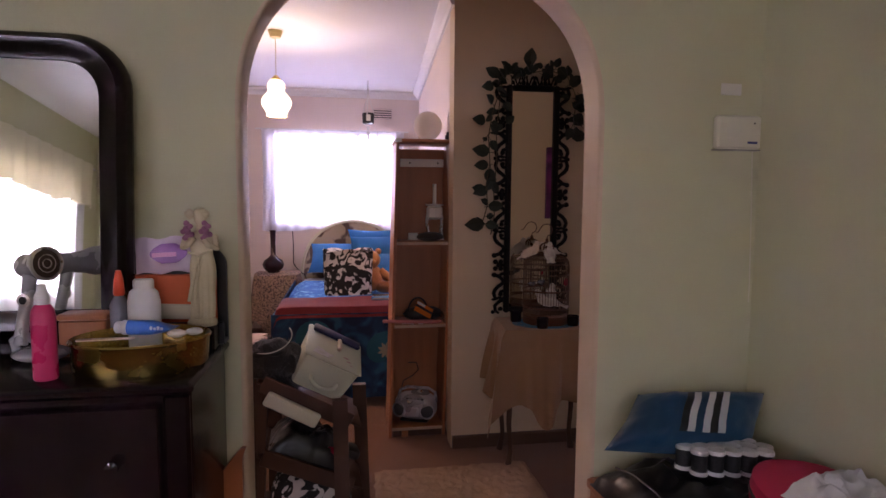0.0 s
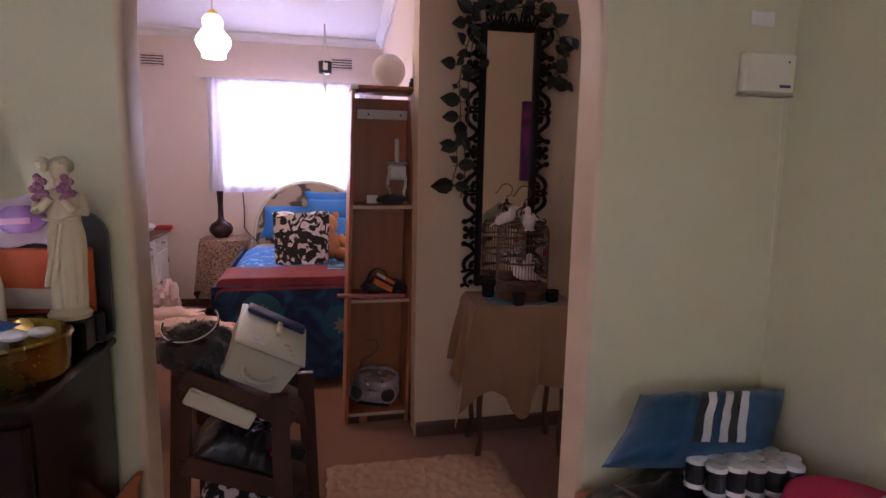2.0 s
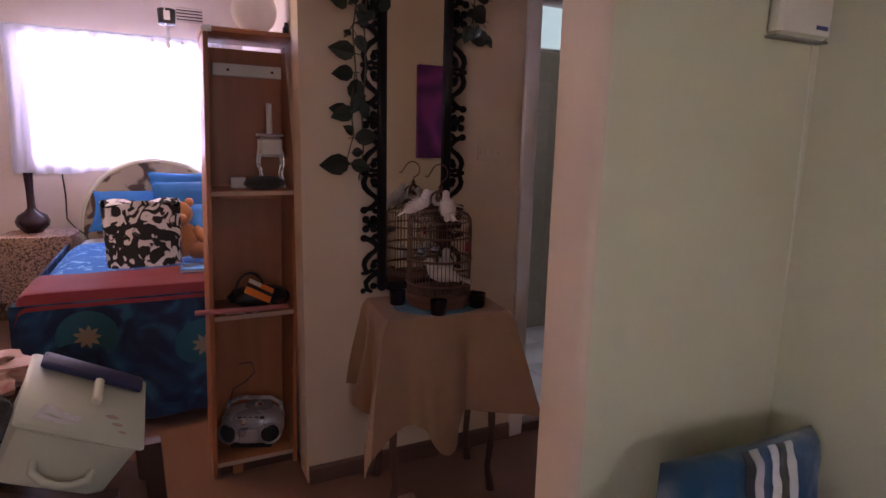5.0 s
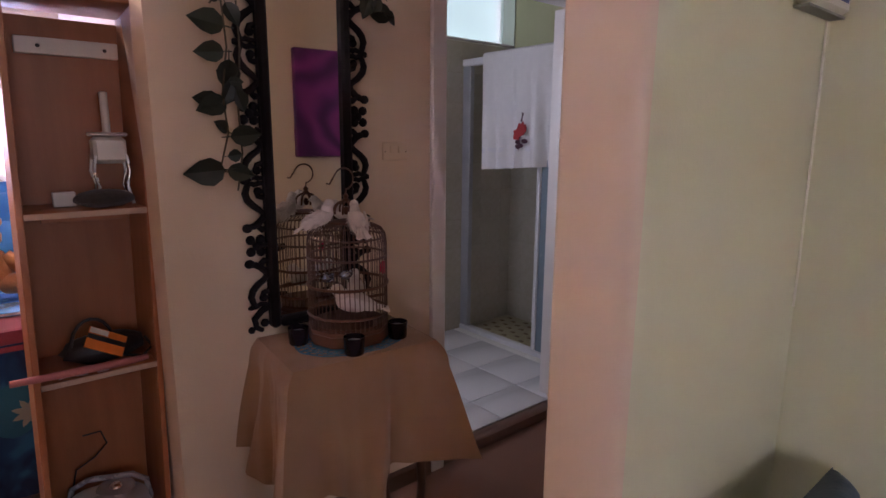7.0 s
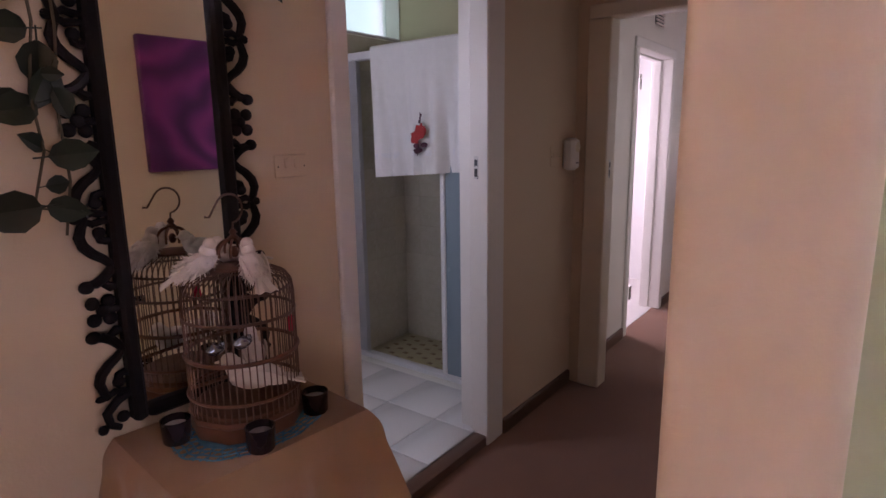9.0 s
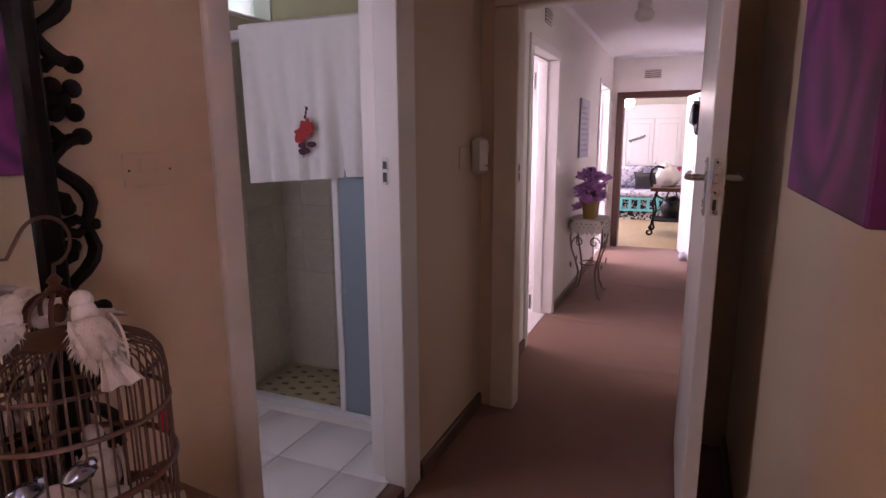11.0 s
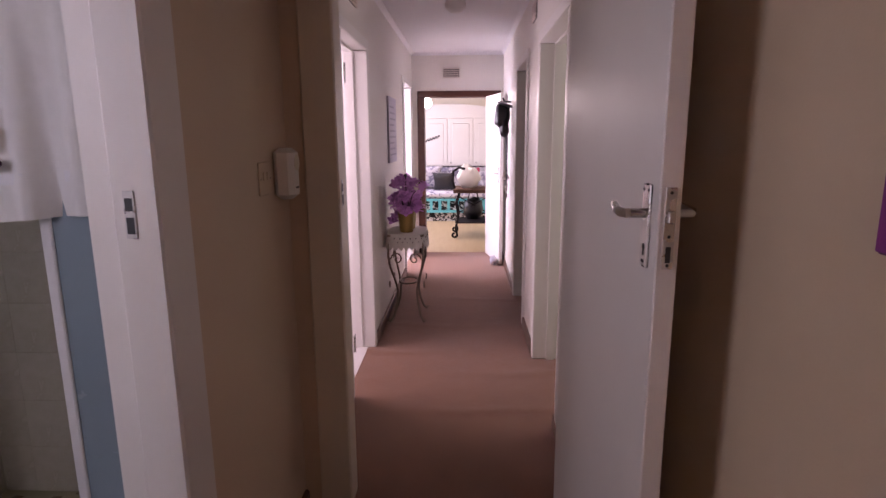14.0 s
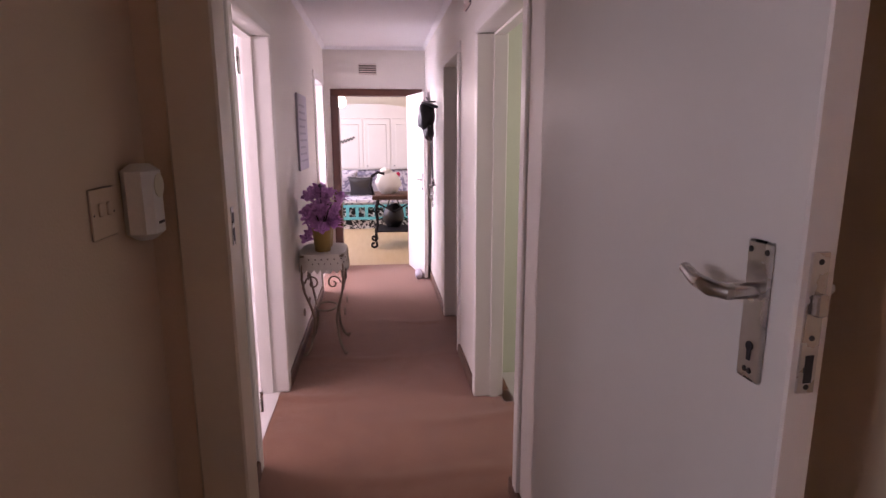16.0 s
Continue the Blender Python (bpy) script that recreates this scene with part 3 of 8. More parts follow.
LEAF = plain("dark_green_leaf", (0.024, 0.034, 0.024), 0.45, vary=0.3, scale=12, rand=0.35)
STEM = plain("dry_stem", (0.10, 0.08, 0.05), 0.8)
SPREAD = two_tone("blue_floral_bedspread", (0.008, 0.026, 0.085), (0.012, 0.065, 0.17), 4.5, 0.52, 0.06, third=(0.02, 0.13, 0.25))
DUVET = two_tone("bright_blue_patterned_duvet", (0.01, 0.13, 0.42), (0.16, 0.42, 0.68), 14, 0.60, 0.04)
MAROON = plain("maroon_blanket", (0.17, 0.010, 0.020), 0.85, vary=0.25, sheen=0.1)
CASE = plain("greenish_cream_plastic", (0.60, 0.63, 0.50), 0.38, vary=0.1)
SWIRL = two_tone("black_and_white_scroll_print", (0.012, 0.011, 0.013), (0.62, 0.60, 0.60), 11, 0.53, 0.02, distort=2.2, bump=0.05)
LEOPARD = two_tone("leopard_print_cloth", (0.33, 0.21, 0.15), (0.06, 0.035, 0.03), 85, 0.53, 0.05, distort=0.8)
ZEBRA = two_tone("animal_print_headboard_cloth", (0.50, 0.40, 0.28), (0.12, 0.08, 0.06), 7.5, 0.57, 0.04, distort=1.0)
PURPLE = rose_print()
FLORALCOUCH = two_tone("grey_floral_couch_cloth", (0.55, 0.53, 0.58), (0.20, 0.19, 0.26), 9, 0.55, 0.05)
SPOT = plain("brown_pebble", (0.22, 0.15, 0.08), 0.3)
OLIVE = plain("olive_shower_floor", (0.44, 0.40, 0.24), 0.35, vary=0.15)
GLOW = plain("lit_opal_glass", (1.0, 0.84, 0.56), 0.3, vary=0.02, bump=0, emit=2.6)
OPAL = cloth("opal_glass", (0.82, 0.79, 0.76), 0.55)
DULLSKY = plain("pale_overcast_sky", (0.95, 0.97, 1.0), 1.0, vary=0.01, bump=0, emit=0.7)
SKYGLOW = plain("bright_overcast_sky", (0.95, 0.97, 1.0), 1.0, vary=0.01, bump=0, emit=2.6)
LILAC = plain("purple_petals", (0.68, 0.32, 0.74), 0.8, vary=0.3, scale=20, rand=0.2)
GOLDPOT = plain("gold_flower_pot", (0.42, 0.30, 0.10), 0.4, metal=0.6)
LACE = plain("white_lace", (0.68, 0.66, 0.62), 0.9, vary=0.1, bump=0.4)
SKIN = plain("tan_plush", (0.55, 0.22, 0.07), 0.95, vary=0.2, bump=0.8, scale=25, sheen=0.4)
WRITE = plain("dark_print", (0.03, 0.03, 0.035), 0.6)


def knob(s, place, r=0.016, axis="-y"):
    m = Matrix.Translation(place) @ (pose(0, 0, 0, 90, 0, 0) if axis == "-y" else pose(0, 0, 0, 0, 90, 0))
    return s.lathe([(r * 0.5, 0), (r * 0.45, r * 0.6), (r, r * 1.1), (r * 0.9, r * 1.7), (r * 0.3, r * 2)], 14, m)


# ---- dressing room ----
def dresser():
    x0, x1, y0, y1, h = -0.05, 1.21, 1.83, 2.245, 1.03
    d = thing("dresser", pose(0, 0, 0), "dark polished mahogany dressing chest with drawers", "dresser")
    part("top", Shape().box((x0 - 0.02, y0 - 0.025, h - 0.03), (x1 + 0.015, y1, h), bevel=0.01), MAHOG, d)
    part("body", Shape().box((x0, y0 + 0.02, 0.09), (x1, y1 - 0.005, h - 0.03), bevel=0.004), MAHOG, d)
    part("plinth", Shape().box((x0 - 0.01, y0, 0.0), (x1 + 0.005, y1 - 0.006, 0.09), bevel=0.006), MAHOG, d)
    for px in (x0, x1 - 0.06):
        part("corner_post", Shape().box((px, y0 - 0.005, 0.09), (px + 0.06, y0 + 0.018, h - 0.032), bevel=0.008), MAHOG, d)
    part("raised_block", Shape().box((1.095, 2.088, h), (x1 + 0.004, 2.163, h + 0.072), bevel=0.006), MAHOG, d)
    for z0, z1 in ((0.12, 0.40), (0.42, 0.68), (0.70, 0.97)):
        for a, b in ((x0 + 0.07, 0.565), (0.595, x1 - 0.07)):
            dr = part("drawer", Shape().box((a, y0, z0), (b, y0 + 0.018, z1), bevel=0.006), MAHOG, d)
            for kx in (a + 0.10, b - 0.10):
                part("knob", knob(Shape(), (kx, y0 + 0.001, (z0 + z1) / 2)), MAHOG, dr)


dresser()


def rounded_loop(x0, x1, z0, z1, r, n=10):
    pts = [(x0, z0), (x0, z1 - r)]
    pts += [(x0 + r - r * math.cos(k * math.pi / 2 / n), z1 - r + r * math.sin(k * math.pi / 2 / n)) for k in range(1, n + 1)]
    pts += [(x1 - r + r * math.sin(k * math.pi / 2 / n), z1 - r + r * math.cos(k * math.pi / 2 / n)) for k in range(n + 1)]
    return pts + [(x1, z0)]


def dresser_mirror():
    m = Matrix.Translation((0, 2.15, 1.07)) @ Matrix.Rotation(radians(-4.4), 4, "X")
    d = thing("dresser_mirror", m, "arched dressing mirror in a thick dark mahogany frame", "mirror")
    x0, x1, h, w = 0.205, 0.978, 0.862, 0.080
    outer, inner = rounded_loop(x0, x1, 0, h, 0.16), rounded_loop(x0 + w, x1 - w, w, h - w, 0.10)
    prof = [(0.0, 0.012), (0.12, -0.016), (0.35, -0.030), (0.6, -0.024), (0.8, -0.012), (1.0, -0.008)]
    s, n = Shape(), len(outer)
    v = [(a[0] + (b[0] - a[0]) * u, y, a[1] + (b[1] - a[1]) * u) for a, b in zip(outer, inner) for u, y in prof]
    k = len(prof)
    f = [(k * i + j, k * i + j + 1, k * ((i + 1) % n) + j + 1, k * ((i + 1) % n) + j) for i in range(n) for j in range(k - 1)]
    s.add(v, f)
    part("frame", s, MAHOG, d)
    part("back", Shape().extrude([(x, z) for x, z in outer], 0.012, pose(0, 0.026, 0, 90, 0, 0)), MAHOG, d)
    part("glass", Shape().extrude([(x, z) for x, z in inner], 0.004, pose(0, 0.002, 0, 90, 0, 0)), MIRROR, d, "silvered mirror glass", smooth=False)
    part("foot", Shape().box((x0 + 0.05, -0.03, -0.042), (x1 - 0.05, 0.04, 0.0), bevel=0.008), MAHOG, d)


dresser_mirror()


def statue():
    s = Shape()
    s.lathe([(0.046, 0), (0.048, 0.012), (0.040, 0.022), (0.036, 0.026)], 20)
    prof = [(0.0, 0.036, 0.032), (0.12, 0.038, 0.031), (0.3, 0.037, 0.030), (0.5, 0.041, 0.032), (0.62, 0.040, 0.031), (0.74, 0.033, 0.026), (0.82, 0.038, 0.027), (0.92, 0.044, 0.026), (0.97, 0.036, 0.022), (1.0, 0.014, 0.013)]

    def gown(u, v):
        k = max(j for j in range(len(prof)) if prof[j][0] <= v + 1e-9)
        k = min(k, len(prof) - 2)
        q = (v - prof[k][0]) / (prof[k + 1][0] - prof[k][0])
        a, b = prof[k][1] + q * (prof[k + 1][1] - prof[k][1]), prof[k][2] + q * (prof[k + 1][2] - prof[k][2])
        t = 2 * math.pi * u
        fold = 1 + (0.10 * math.sin(11 * t + 4 * v) + 0.05 * math.sin(5 * t - 6 * v)) * max(0.0, 1 - v / 0.72)
        sway = 0.006 * math.sin(math.pi * v)
        return (a * fold * math.cos(t) + sway, b * fold * math.sin(t), 0.026 + 0.29 * v)
    s.sheet(gown, 66, 40)
    s.tube([(-0.036, -0.018, 0.245), (0.0, -0.033, 0.238), (0.038, -0.016, 0.25)], 0.0045, 6)
    s.sheet(lambda u, v: (0.004 - 0.03 * v + 0.02 * (u - 0.5), -0.036 - 0.003 * math.sin(9 * u) + 0.004 * v, 0.235 - 0.15 * v), 8, 10, 0.004)
    s.tube([(0, 0, 0.312), (0.001, -0.003, 0.338)], 0.0125, 10)
    s.ball((0.002, -0.004, 0.358), (0.020, 0.022, 0.026), 16)
    s.ball((0.004, 0.004, 0.372), (0.025, 0.024, 0.018), 16, rough=0.25, seed=2)
    s.ball((0.012, 0.02, 0.366), (0.014, 0.014, 0.013), 12, rough=0.2)
    s.ball((-0.031, -0.004, 0.372), (0.015, 0.013, 0.017), 14, rough=0.3, seed=5)
    s.tube([(-0.041, 0, 0.300), (-0.050, -0.014, 0.262), (-0.030, -0.036, 0.272), (-0.010, -0.038, 0.295)], [0.013, 0.012, 0.010, 0.009], 10)
    s.tube([(0.041, 0, 0.300), (0.050, -0.012, 0.258), (0.034, -0.036, 0.268), (0.016, -0.040, 0.290)], [0.013, 0.012, 0.010, 0.009], 10)
    s.slot(1)
    for cx in (-0.030, 0.026):
        for k in range(8):
            a = 2.399 * k
            s.ball((cx + 0.0045 * k ** 0.5 * 1.5 * math.cos(a), -0.036 - 0.004 * (k % 3), 0.318 + 0.010 * k ** 0.5 * math.sin(a)), 0.0095, 8, rough=0.2, seed=k)
    s.slot(0)
    solid("statue", s, [PLASTER, plain("dusty_violet_paint", (0.42, 0.17, 0.27), 0.6, vary=0.3, scale=60)], pose(1.176, 2.126, 1.1022) @ Matrix.Diagonal((0.86, 0.80, 0.86, 1)), "cream plaster figurine of a draped woman holding flowers", "statue")


statue()


def brass_tray():
    d = thing("brass_tray", Matrix.Translation((1.065, 1.965, 1.031)) @ pose(0, 0, 0, 0, 0, 5), "oval hammered brass tray with low upright sides", "tray")
    el = Matrix.Diagonal((1.0, 0.78, 1, 1))
    part("side", Shape().lathe([(0.150, 0.0), (0.158, 0.012), (0.162, 0.07), (0.167, 0.078), (0.163, 0.083), (0.157, 0.076), (0.153, 0.012), (0.146, 0.006)], 48, el, cap=False), BRASS, d)
    part("base", Shape().lathe([(0.150, 0.0), (0.1505, 0.006)], 48, el), BRASS, d)


brass_tray()


def bottle(name, prof, material, place, label, cap=None, capmat=None, ell=1.0, extra=None):
    d = thing(name, Matrix.Translation(place), label, "bottle")
    e = Matrix.Diagonal((1, ell, 1, 1))
    part("body", Shape().lathe(prof, 24, e), material, d)
    if cap:
        part("cap", Shape().lathe(cap, 20, e), capmat, d)
    if extra:
        part("label_patch", extra, capmat or WRITE, d)
    return d


bottle("spray_bottle", [(0.024, 0), (0.027, 0.006), (0.027, 0.15), (0.024, 0.17), (0.016, 0.182)], PINK, (0.875, 1.885, 1.031), "tall bright pink hair spray bottle with a white nozzle",
       [(0.016, 0.182), (0.017, 0.20), (0.011, 0.215), (0.010, 0.23)], WHITEP, 0.85)
bottle("talc_bottle", [(0.038, 0), (0.043, 0.01), (0.043, 0.15), (0.037, 0.178), (0.026, 0.188), (0.026, 0.208), (0.024, 0.211)], WHITEP, (1.035, 2.08, 1.031), "squat white powder bottle with a small red mark", ell=0.6,
       cap=[(0.026, 0.188), (0.0275, 0.19), (0.0275, 0.208), (0.024, 0.213)], capmat=WHITEP)
part("print_mark", Shape().lathe([(0.008, 0), (0.008, 0.001)], 16, pose(0.008, -0.0262, 0.095, 90, 0, 0)), RED, bpy.data.objects["talc_bottle"])
bottle("pump_bottle", [(0.022, 0), (0.025, 0.008), (0.025, 0.14), (0.012, 0.165)], plain("smoky_clear_plastic", (0.22, 0.23, 0.24), 0.15), (0.965, 2.10, 1.031), "grey translucent spray bottle with an orange cap",
       [(0.012, 0.165), (0.015, 0.17), (0.012, 0.21), (0.007, 0.235)], plain("orange_red_cap", (0.75, 0.09, 0.03), 0.35))
def ointment():
    d = thing("ointment_tube", pose(1.095, 1.95, 1.136, 0, 0, -8), "squeezed blue and white ointment tube on the tray", "tube")

    def skin(u, v):
        t, flat = 2 * math.pi * v, max(0.0, (u - 0.45) / 0.55) ** 1.4
        return ((u - 0.5) * 0.115, (0.019 + 0.007 * flat) * math.cos(t), (0.019 - 0.017 * flat) * math.sin(t) + 0.003 * math.sin(6 * u) * flat)
    part("body", Shape().sheet(skin, 16, 24), BRIGHTBLUE, d)
    part("shoulder", Shape().lathe([(0.0188, 0.0), (0.0192, 0.012), (0.0165, 0.016)], 20, pose(-0.0575, 0, 0, 0, -90, 0)), WHITEP, d, "white tube shoulder")
    part("cap", Shape().lathe([(0.0150, 0.016), (0.0155, 0.030), (0.0130, 0.033)], 18, pose(-0.0575, 0, 0, 0, -90, 0)), WHITEP, d)
    for k in range(4):
        part("print_bar", Shape().box((0.004 + 0.009 * k, -0.0225 - 0.0005 * k, -0.002), (0.010 + 0.009 * k, -0.0200, 0.007 - 0.003 * (k % 2)), bevel=0.0006), WHITEP, d)


ointment()
solid("cotton_pads", Shape().ball((0, 0, 0), (0.024, 0.02, 0.010), 12).ball((0.04, 0.01, 0.002), (0.022, 0.018, 0.009), 12), CLOTHW, pose(1.16, 1.925, 1.124), "white cotton pads lying on the tray", "cotton pad")
solid("nail_file", Shape().box((-0.065, -0.008, 0), (0.065, 0.008, 0.004), bevel=0.0015), plain("pale_pink_card", (0.66, 0.48, 0.42)), pose(1.0, 1.91, 1.116, 0, 0, 4), "pale pink flat nail file across the tray rim", "nail file")
solid("comb_case", Shape().box((-0.045, -0.02, 0), (0.045, 0.02, 0.012), bevel=0.003), BLACK, pose(1.04, 1.97, 1.037, 0, 0, 25), "small black case inside the brass tray", "case")


def letter_rack():
    d = thing("letter_rack", pose(0, 0, 1.031), "black wooden letter rack holding an orange folder", "letter rack")
    out = rounded_loop(0.95, 1.225, 0, 0.29, 0.06)
    part("back_board", Shape().extrude(out, 0.014, pose(0, 2.235, 0, 90, 0, 0)), BLACK, d)
    part("front_board", Shape().box((0.95, 2.165, 0), (1.225, 2.177, 0.07), bevel=0.004), BLACK, d)
    part("base", Shape().box((0.95, 2.177, 0), (1.225, 2.221, 0.012)), BLACK, d)


letter_rack()
solid("orange_folder", Shape().box((0, 0, 0), (0.235, 0.02, 0.195), bevel=0.004), plain("orange_card", (0.70, 0.13, 0.03), 0.5), pose(0.965, 2.19, 1.045), "bright orange cardboard folder standing in the rack", "folder")
solid("envelope", Shape().box((0, 0, 0), (0.10, 0.006, 0.045), bevel=0.002), plain("cream_paper", (0.66, 0.60, 0.46)), pose(1.03, 2.179, 1.112, 0, 3, 0), "cream paper sleeve slipped in front of the folder", "envelope")


def wipes():
    d = thing("wipes_packet", Matrix.Translation((1.055, 2.20, 1.245)) @ pose(0, 0, 0, -8, -3, 0), "crumpled pink and purple packet of wet wipes", "packet")
    part("pouch", Shape().sheet(lambda u, v: ((u - 0.5) * 0.155, 0.012 * math.sin(math.pi * u) * math.sin(math.pi * v) * -2.2 + 0.003 * math.sin(17 * u), 0.105 * v + 0.004 * math.sin(11 * u)), 14, 10, 0.022), plain("pale_pink_film", (0.74, 0.58, 0.70), 0.2), d)
    part("print_patch", Shape().sheet(lambda u, v: (0.022 + (u - 0.5) * 0.105 * math.sin(math.pi * (0.12 + 0.76 * v)), -0.029 - 0.004 * math.sin(math.pi * u), 0.026 + 0.058 * v), 10, 8, 0.002), plain("purple_print", (0.28, 0.10, 0.36), 0.3), d)
    part("logo_bar", Shape().box((-0.022, -0.036, 0.045), (0.045, -0.0345, 0.058)), plain("pink_print", (0.72, 0.30, 0.55), 0.3), d)


wipes()


def hair_dryer():
    d = thing("hair_dryer", Matrix.Translation((0.782, 2.06, 1.031)) @ Matrix.Diagonal((0.82, 0.82, 0.95, 1)), "silver hair dryer resting on its stand", "hair dryer")
    ax = pose(-0.01, 0, 0.27, 0, 84, -42)
    part("barrel", Shape().lathe([(0.012, -0.085), (0.026, -0.078), (0.034, -0.05), (0.031, 0.0), (0.036, 0.04), (0.045, 0.07), (0.047, 0.088)], 28, ax), SILVER, d)
    gr = part("grille_ring", Shape().lathe([(0.047, 0.088), (0.047, 0.096), (0.040, 0.098), (0.038, 0.090)], 28, ax, cap=False), CHROME, d)
    part("grille", Shape().lathe([(0.040, 0.086), (0.039, 0.092), (0.0, 0.096)], 28, ax), plain("dark_brown_grille", (0.05, 0.03, 0.022), 0.5), gr)
    for r in (0.012, 0.024):
        part("grille_rib", Shape().tube([tuple(ax @ Vector((r * math.cos(2 * math.pi * k / 20), r * math.sin(2 * math.pi * k / 20), 0.097))) for k in range(20)], 0.0016, 5, closed=True), CHROME, gr)
    part("handle", Shape().tube([(-0.02, 0, 0.245), (-0.030, 0, 0.19), (-0.045, -0.005, 0.12), (-0.055, -0.008, 0.05)], [0.021, 0.019, 0.018, 0.020], 12), SILVER, d)
    part("switch_ring", Shape().lathe([(0.019, 0), (0.019, 0.010), (0.012, 0.012)], 18, pose(-0.033, -0.014, 0.175, 90, 0, 0)), CHROME, d)
    part("switch", Shape().lathe([(0.011, 0.0), (0.011, 0.012), (0.0, 0.014)], 16, pose(-0.033, -0.016, 0.175, 90, 0, 0)), BLACK, d)
    part("stand", Shape().ball((0.0, 0, 0.022), (0.085, 0.065, 0.022), 24).tube([(-0.07, 0, 0.02), (-0.08, 0, 0.06), (-0.06, 0, 0.08), (-0.02, 0, 0.06), (0.03, 0, 0.035)], 0.012, 10), SILVER, d)


hair_dryer()
solid("jewellery_box", Shape().box((-0.06, -0.04, 0), (0.06, 0.04, 0.10), bevel=0.004).box((-0.063, -0.043, 0.10), (0.063, 0.043, 0.118), bevel=0.004), OAK, pose(0.875, 2.12, 1.031), "small brown wooden box with a flat lid", "box")


cb = thing("chair_back", pose(0, 0, 0), "orange-brown wooden chair back beside the chest", "chair")
part("upright", Shape().extrude([(1.19, 0.0), (1.262, 0.0), (1.266, 0.67), (1.276, 0.70), (1.262, 0.70), (1.235, 0.67), (1.19, 0.61)], 0.022, pose(0, 2.20, 0, 90, 0, 0)), ORANGE, cb)
part("rail", Shape().extrude([(0.95, 0.30), (1.19, 0.52), (1.19, 0.61), (0.95, 0.39)], 0.02, pose(0, 1.79, 0, 90, 0, 0)), ORANGE, cb)
part("seat_rail", Shape().box((1.215, 1.78, 0.49), (1.235, 2.18, 0.53), bevel=0.004), ORANGE, cb)
part("leg", Shape().box((0.94, 1.755, 0.0), (0.97, 1.775, 0.36), bevel=0.004), ORANGE, cb)
part("leg", Shape().box((1.212, 1.755, 0.0), (1.238, 1.79, 0.53), bevel=0.004), ORANGE, cb)


# window and curtains
def window(name, x0, x1, z0, z1, m, label):
    """Window in the plane y = 0 of m, x to its right."""
    d = thing(name, m, label, "window")
    d["kind"] = "structure"
    fr = part("window_frame", Shape().box((x0, -0.02, z0), (x1, 0.02, z0 + 0.04)).box((x0, -0.02, z1 - 0.04), (x1, 0.02, z1)).box((x0, -0.02, z0 + 0.04), (x0 + 0.04, 0.02, z1 - 0.04)).box((x1 - 0.04, -0.02, z0 + 0.04), (x1, 0.02, z1 - 0.04))
              .box(((x0 + x1) / 2 - 0.02, -0.018, z0 + 0.04), ((x0 + x1) / 2 + 0.02, 0.018, z1 - 0.04)), ALU, d)
    for a, b in ((x0 + 0.04, (x0 + x1) / 2 - 0.02), ((x0 + x1) / 2 + 0.02, x1 - 0.04)):
        p = part("pane", Shape().box((a, -0.003, z0 + 0.04), (b, 0.003, z1 - 0.04)), PANE, d)
        p.visible_shadow = False
    return d


window("window_1", 0.86, 2.10, 1.22, 2.18, pose(0, 6.83, 0), "bright bedroom window with a metal frame")
window("window_2", -0.3, 1.2, 1.2, 2.15, pose(-0.76, 0, 0, 0, 0, -90), "dressing room window behind curtains")
# unseen opening for the added south lamp
window("window_4", 0.8, 2.2, 1.05, 2.1, pose(0, -1.79, 0), "unseen window added in the end wall to light the arch wall")
# pane and glowing sheet added to give the bright patch above the tiles
strip = thing("window_5", pose(0, 0, 0), "frosted strip pane added over the shower tiles for their bright upper wall", "window")
strip["kind"] = "structure"
part("sill", Shape().box((4.02, 4.852, 2.07), (4.93, 4.97, 2.0845), bevel=0.003), TILEW, strip)
part("pane", Shape().box((4.021, 4.972, 2.086), (4.929, 4.980, 2.499)), FROST, strip).visible_shadow = False
structure("backdrop_shower", Shape().box((3.2, 5.12, 1.9), (5.0, 5.14, 2.6)), plain("upper_wall_glow", (0.80, 0.95, 0.92), 1.0, vary=0.03, scale=2, bump=0, emit=0.42), "pale glowing sheet added behind the frosted strip pane", "backdrop")
window("window_3", 2.75, 3.40, 1.35, 2.05, pose(0, 4.96, 0), "small bathroom window")
structure("backdrop_bedroom", Shape().box((-1.5, 8.6, -0.5), (4.5, 8.65, 4.5)), SKYGLOW, "bright hazy sky beyond the bedroom window", "backdrop")
structure("backdrop_dressing", Shape().box((-2.65, -3.5, -0.5), (-2.6, 2.5, 4.5)), DULLSKY, "bright hazy sky beyond the dressing room window", "backdrop")


def curtain(name, x0, x1, z0, z1, folds, amp, material, m, label, scallop=0.0):
    def f(u, v):
        w = amp * (0.4 + 0.6 * v)
        return (x0 + (x1 - x0) * u + 0.01 * math.sin(9 * u + 4 * v), w * math.sin(2 * math.pi * folds * u + 0.6 * math.sin(5 * u)) + 0.3 * w * math.sin(6.1 * folds * u),
                z1 - (z1 - z0 + 0.012 * math.sin(13 * u) + scallop * math.sin(31 * u)) * v)
    ob = solid(name, Shape().sheet(f, int(folds * 14), 14, 0.002), material, m, label, "curtain")
    return ob


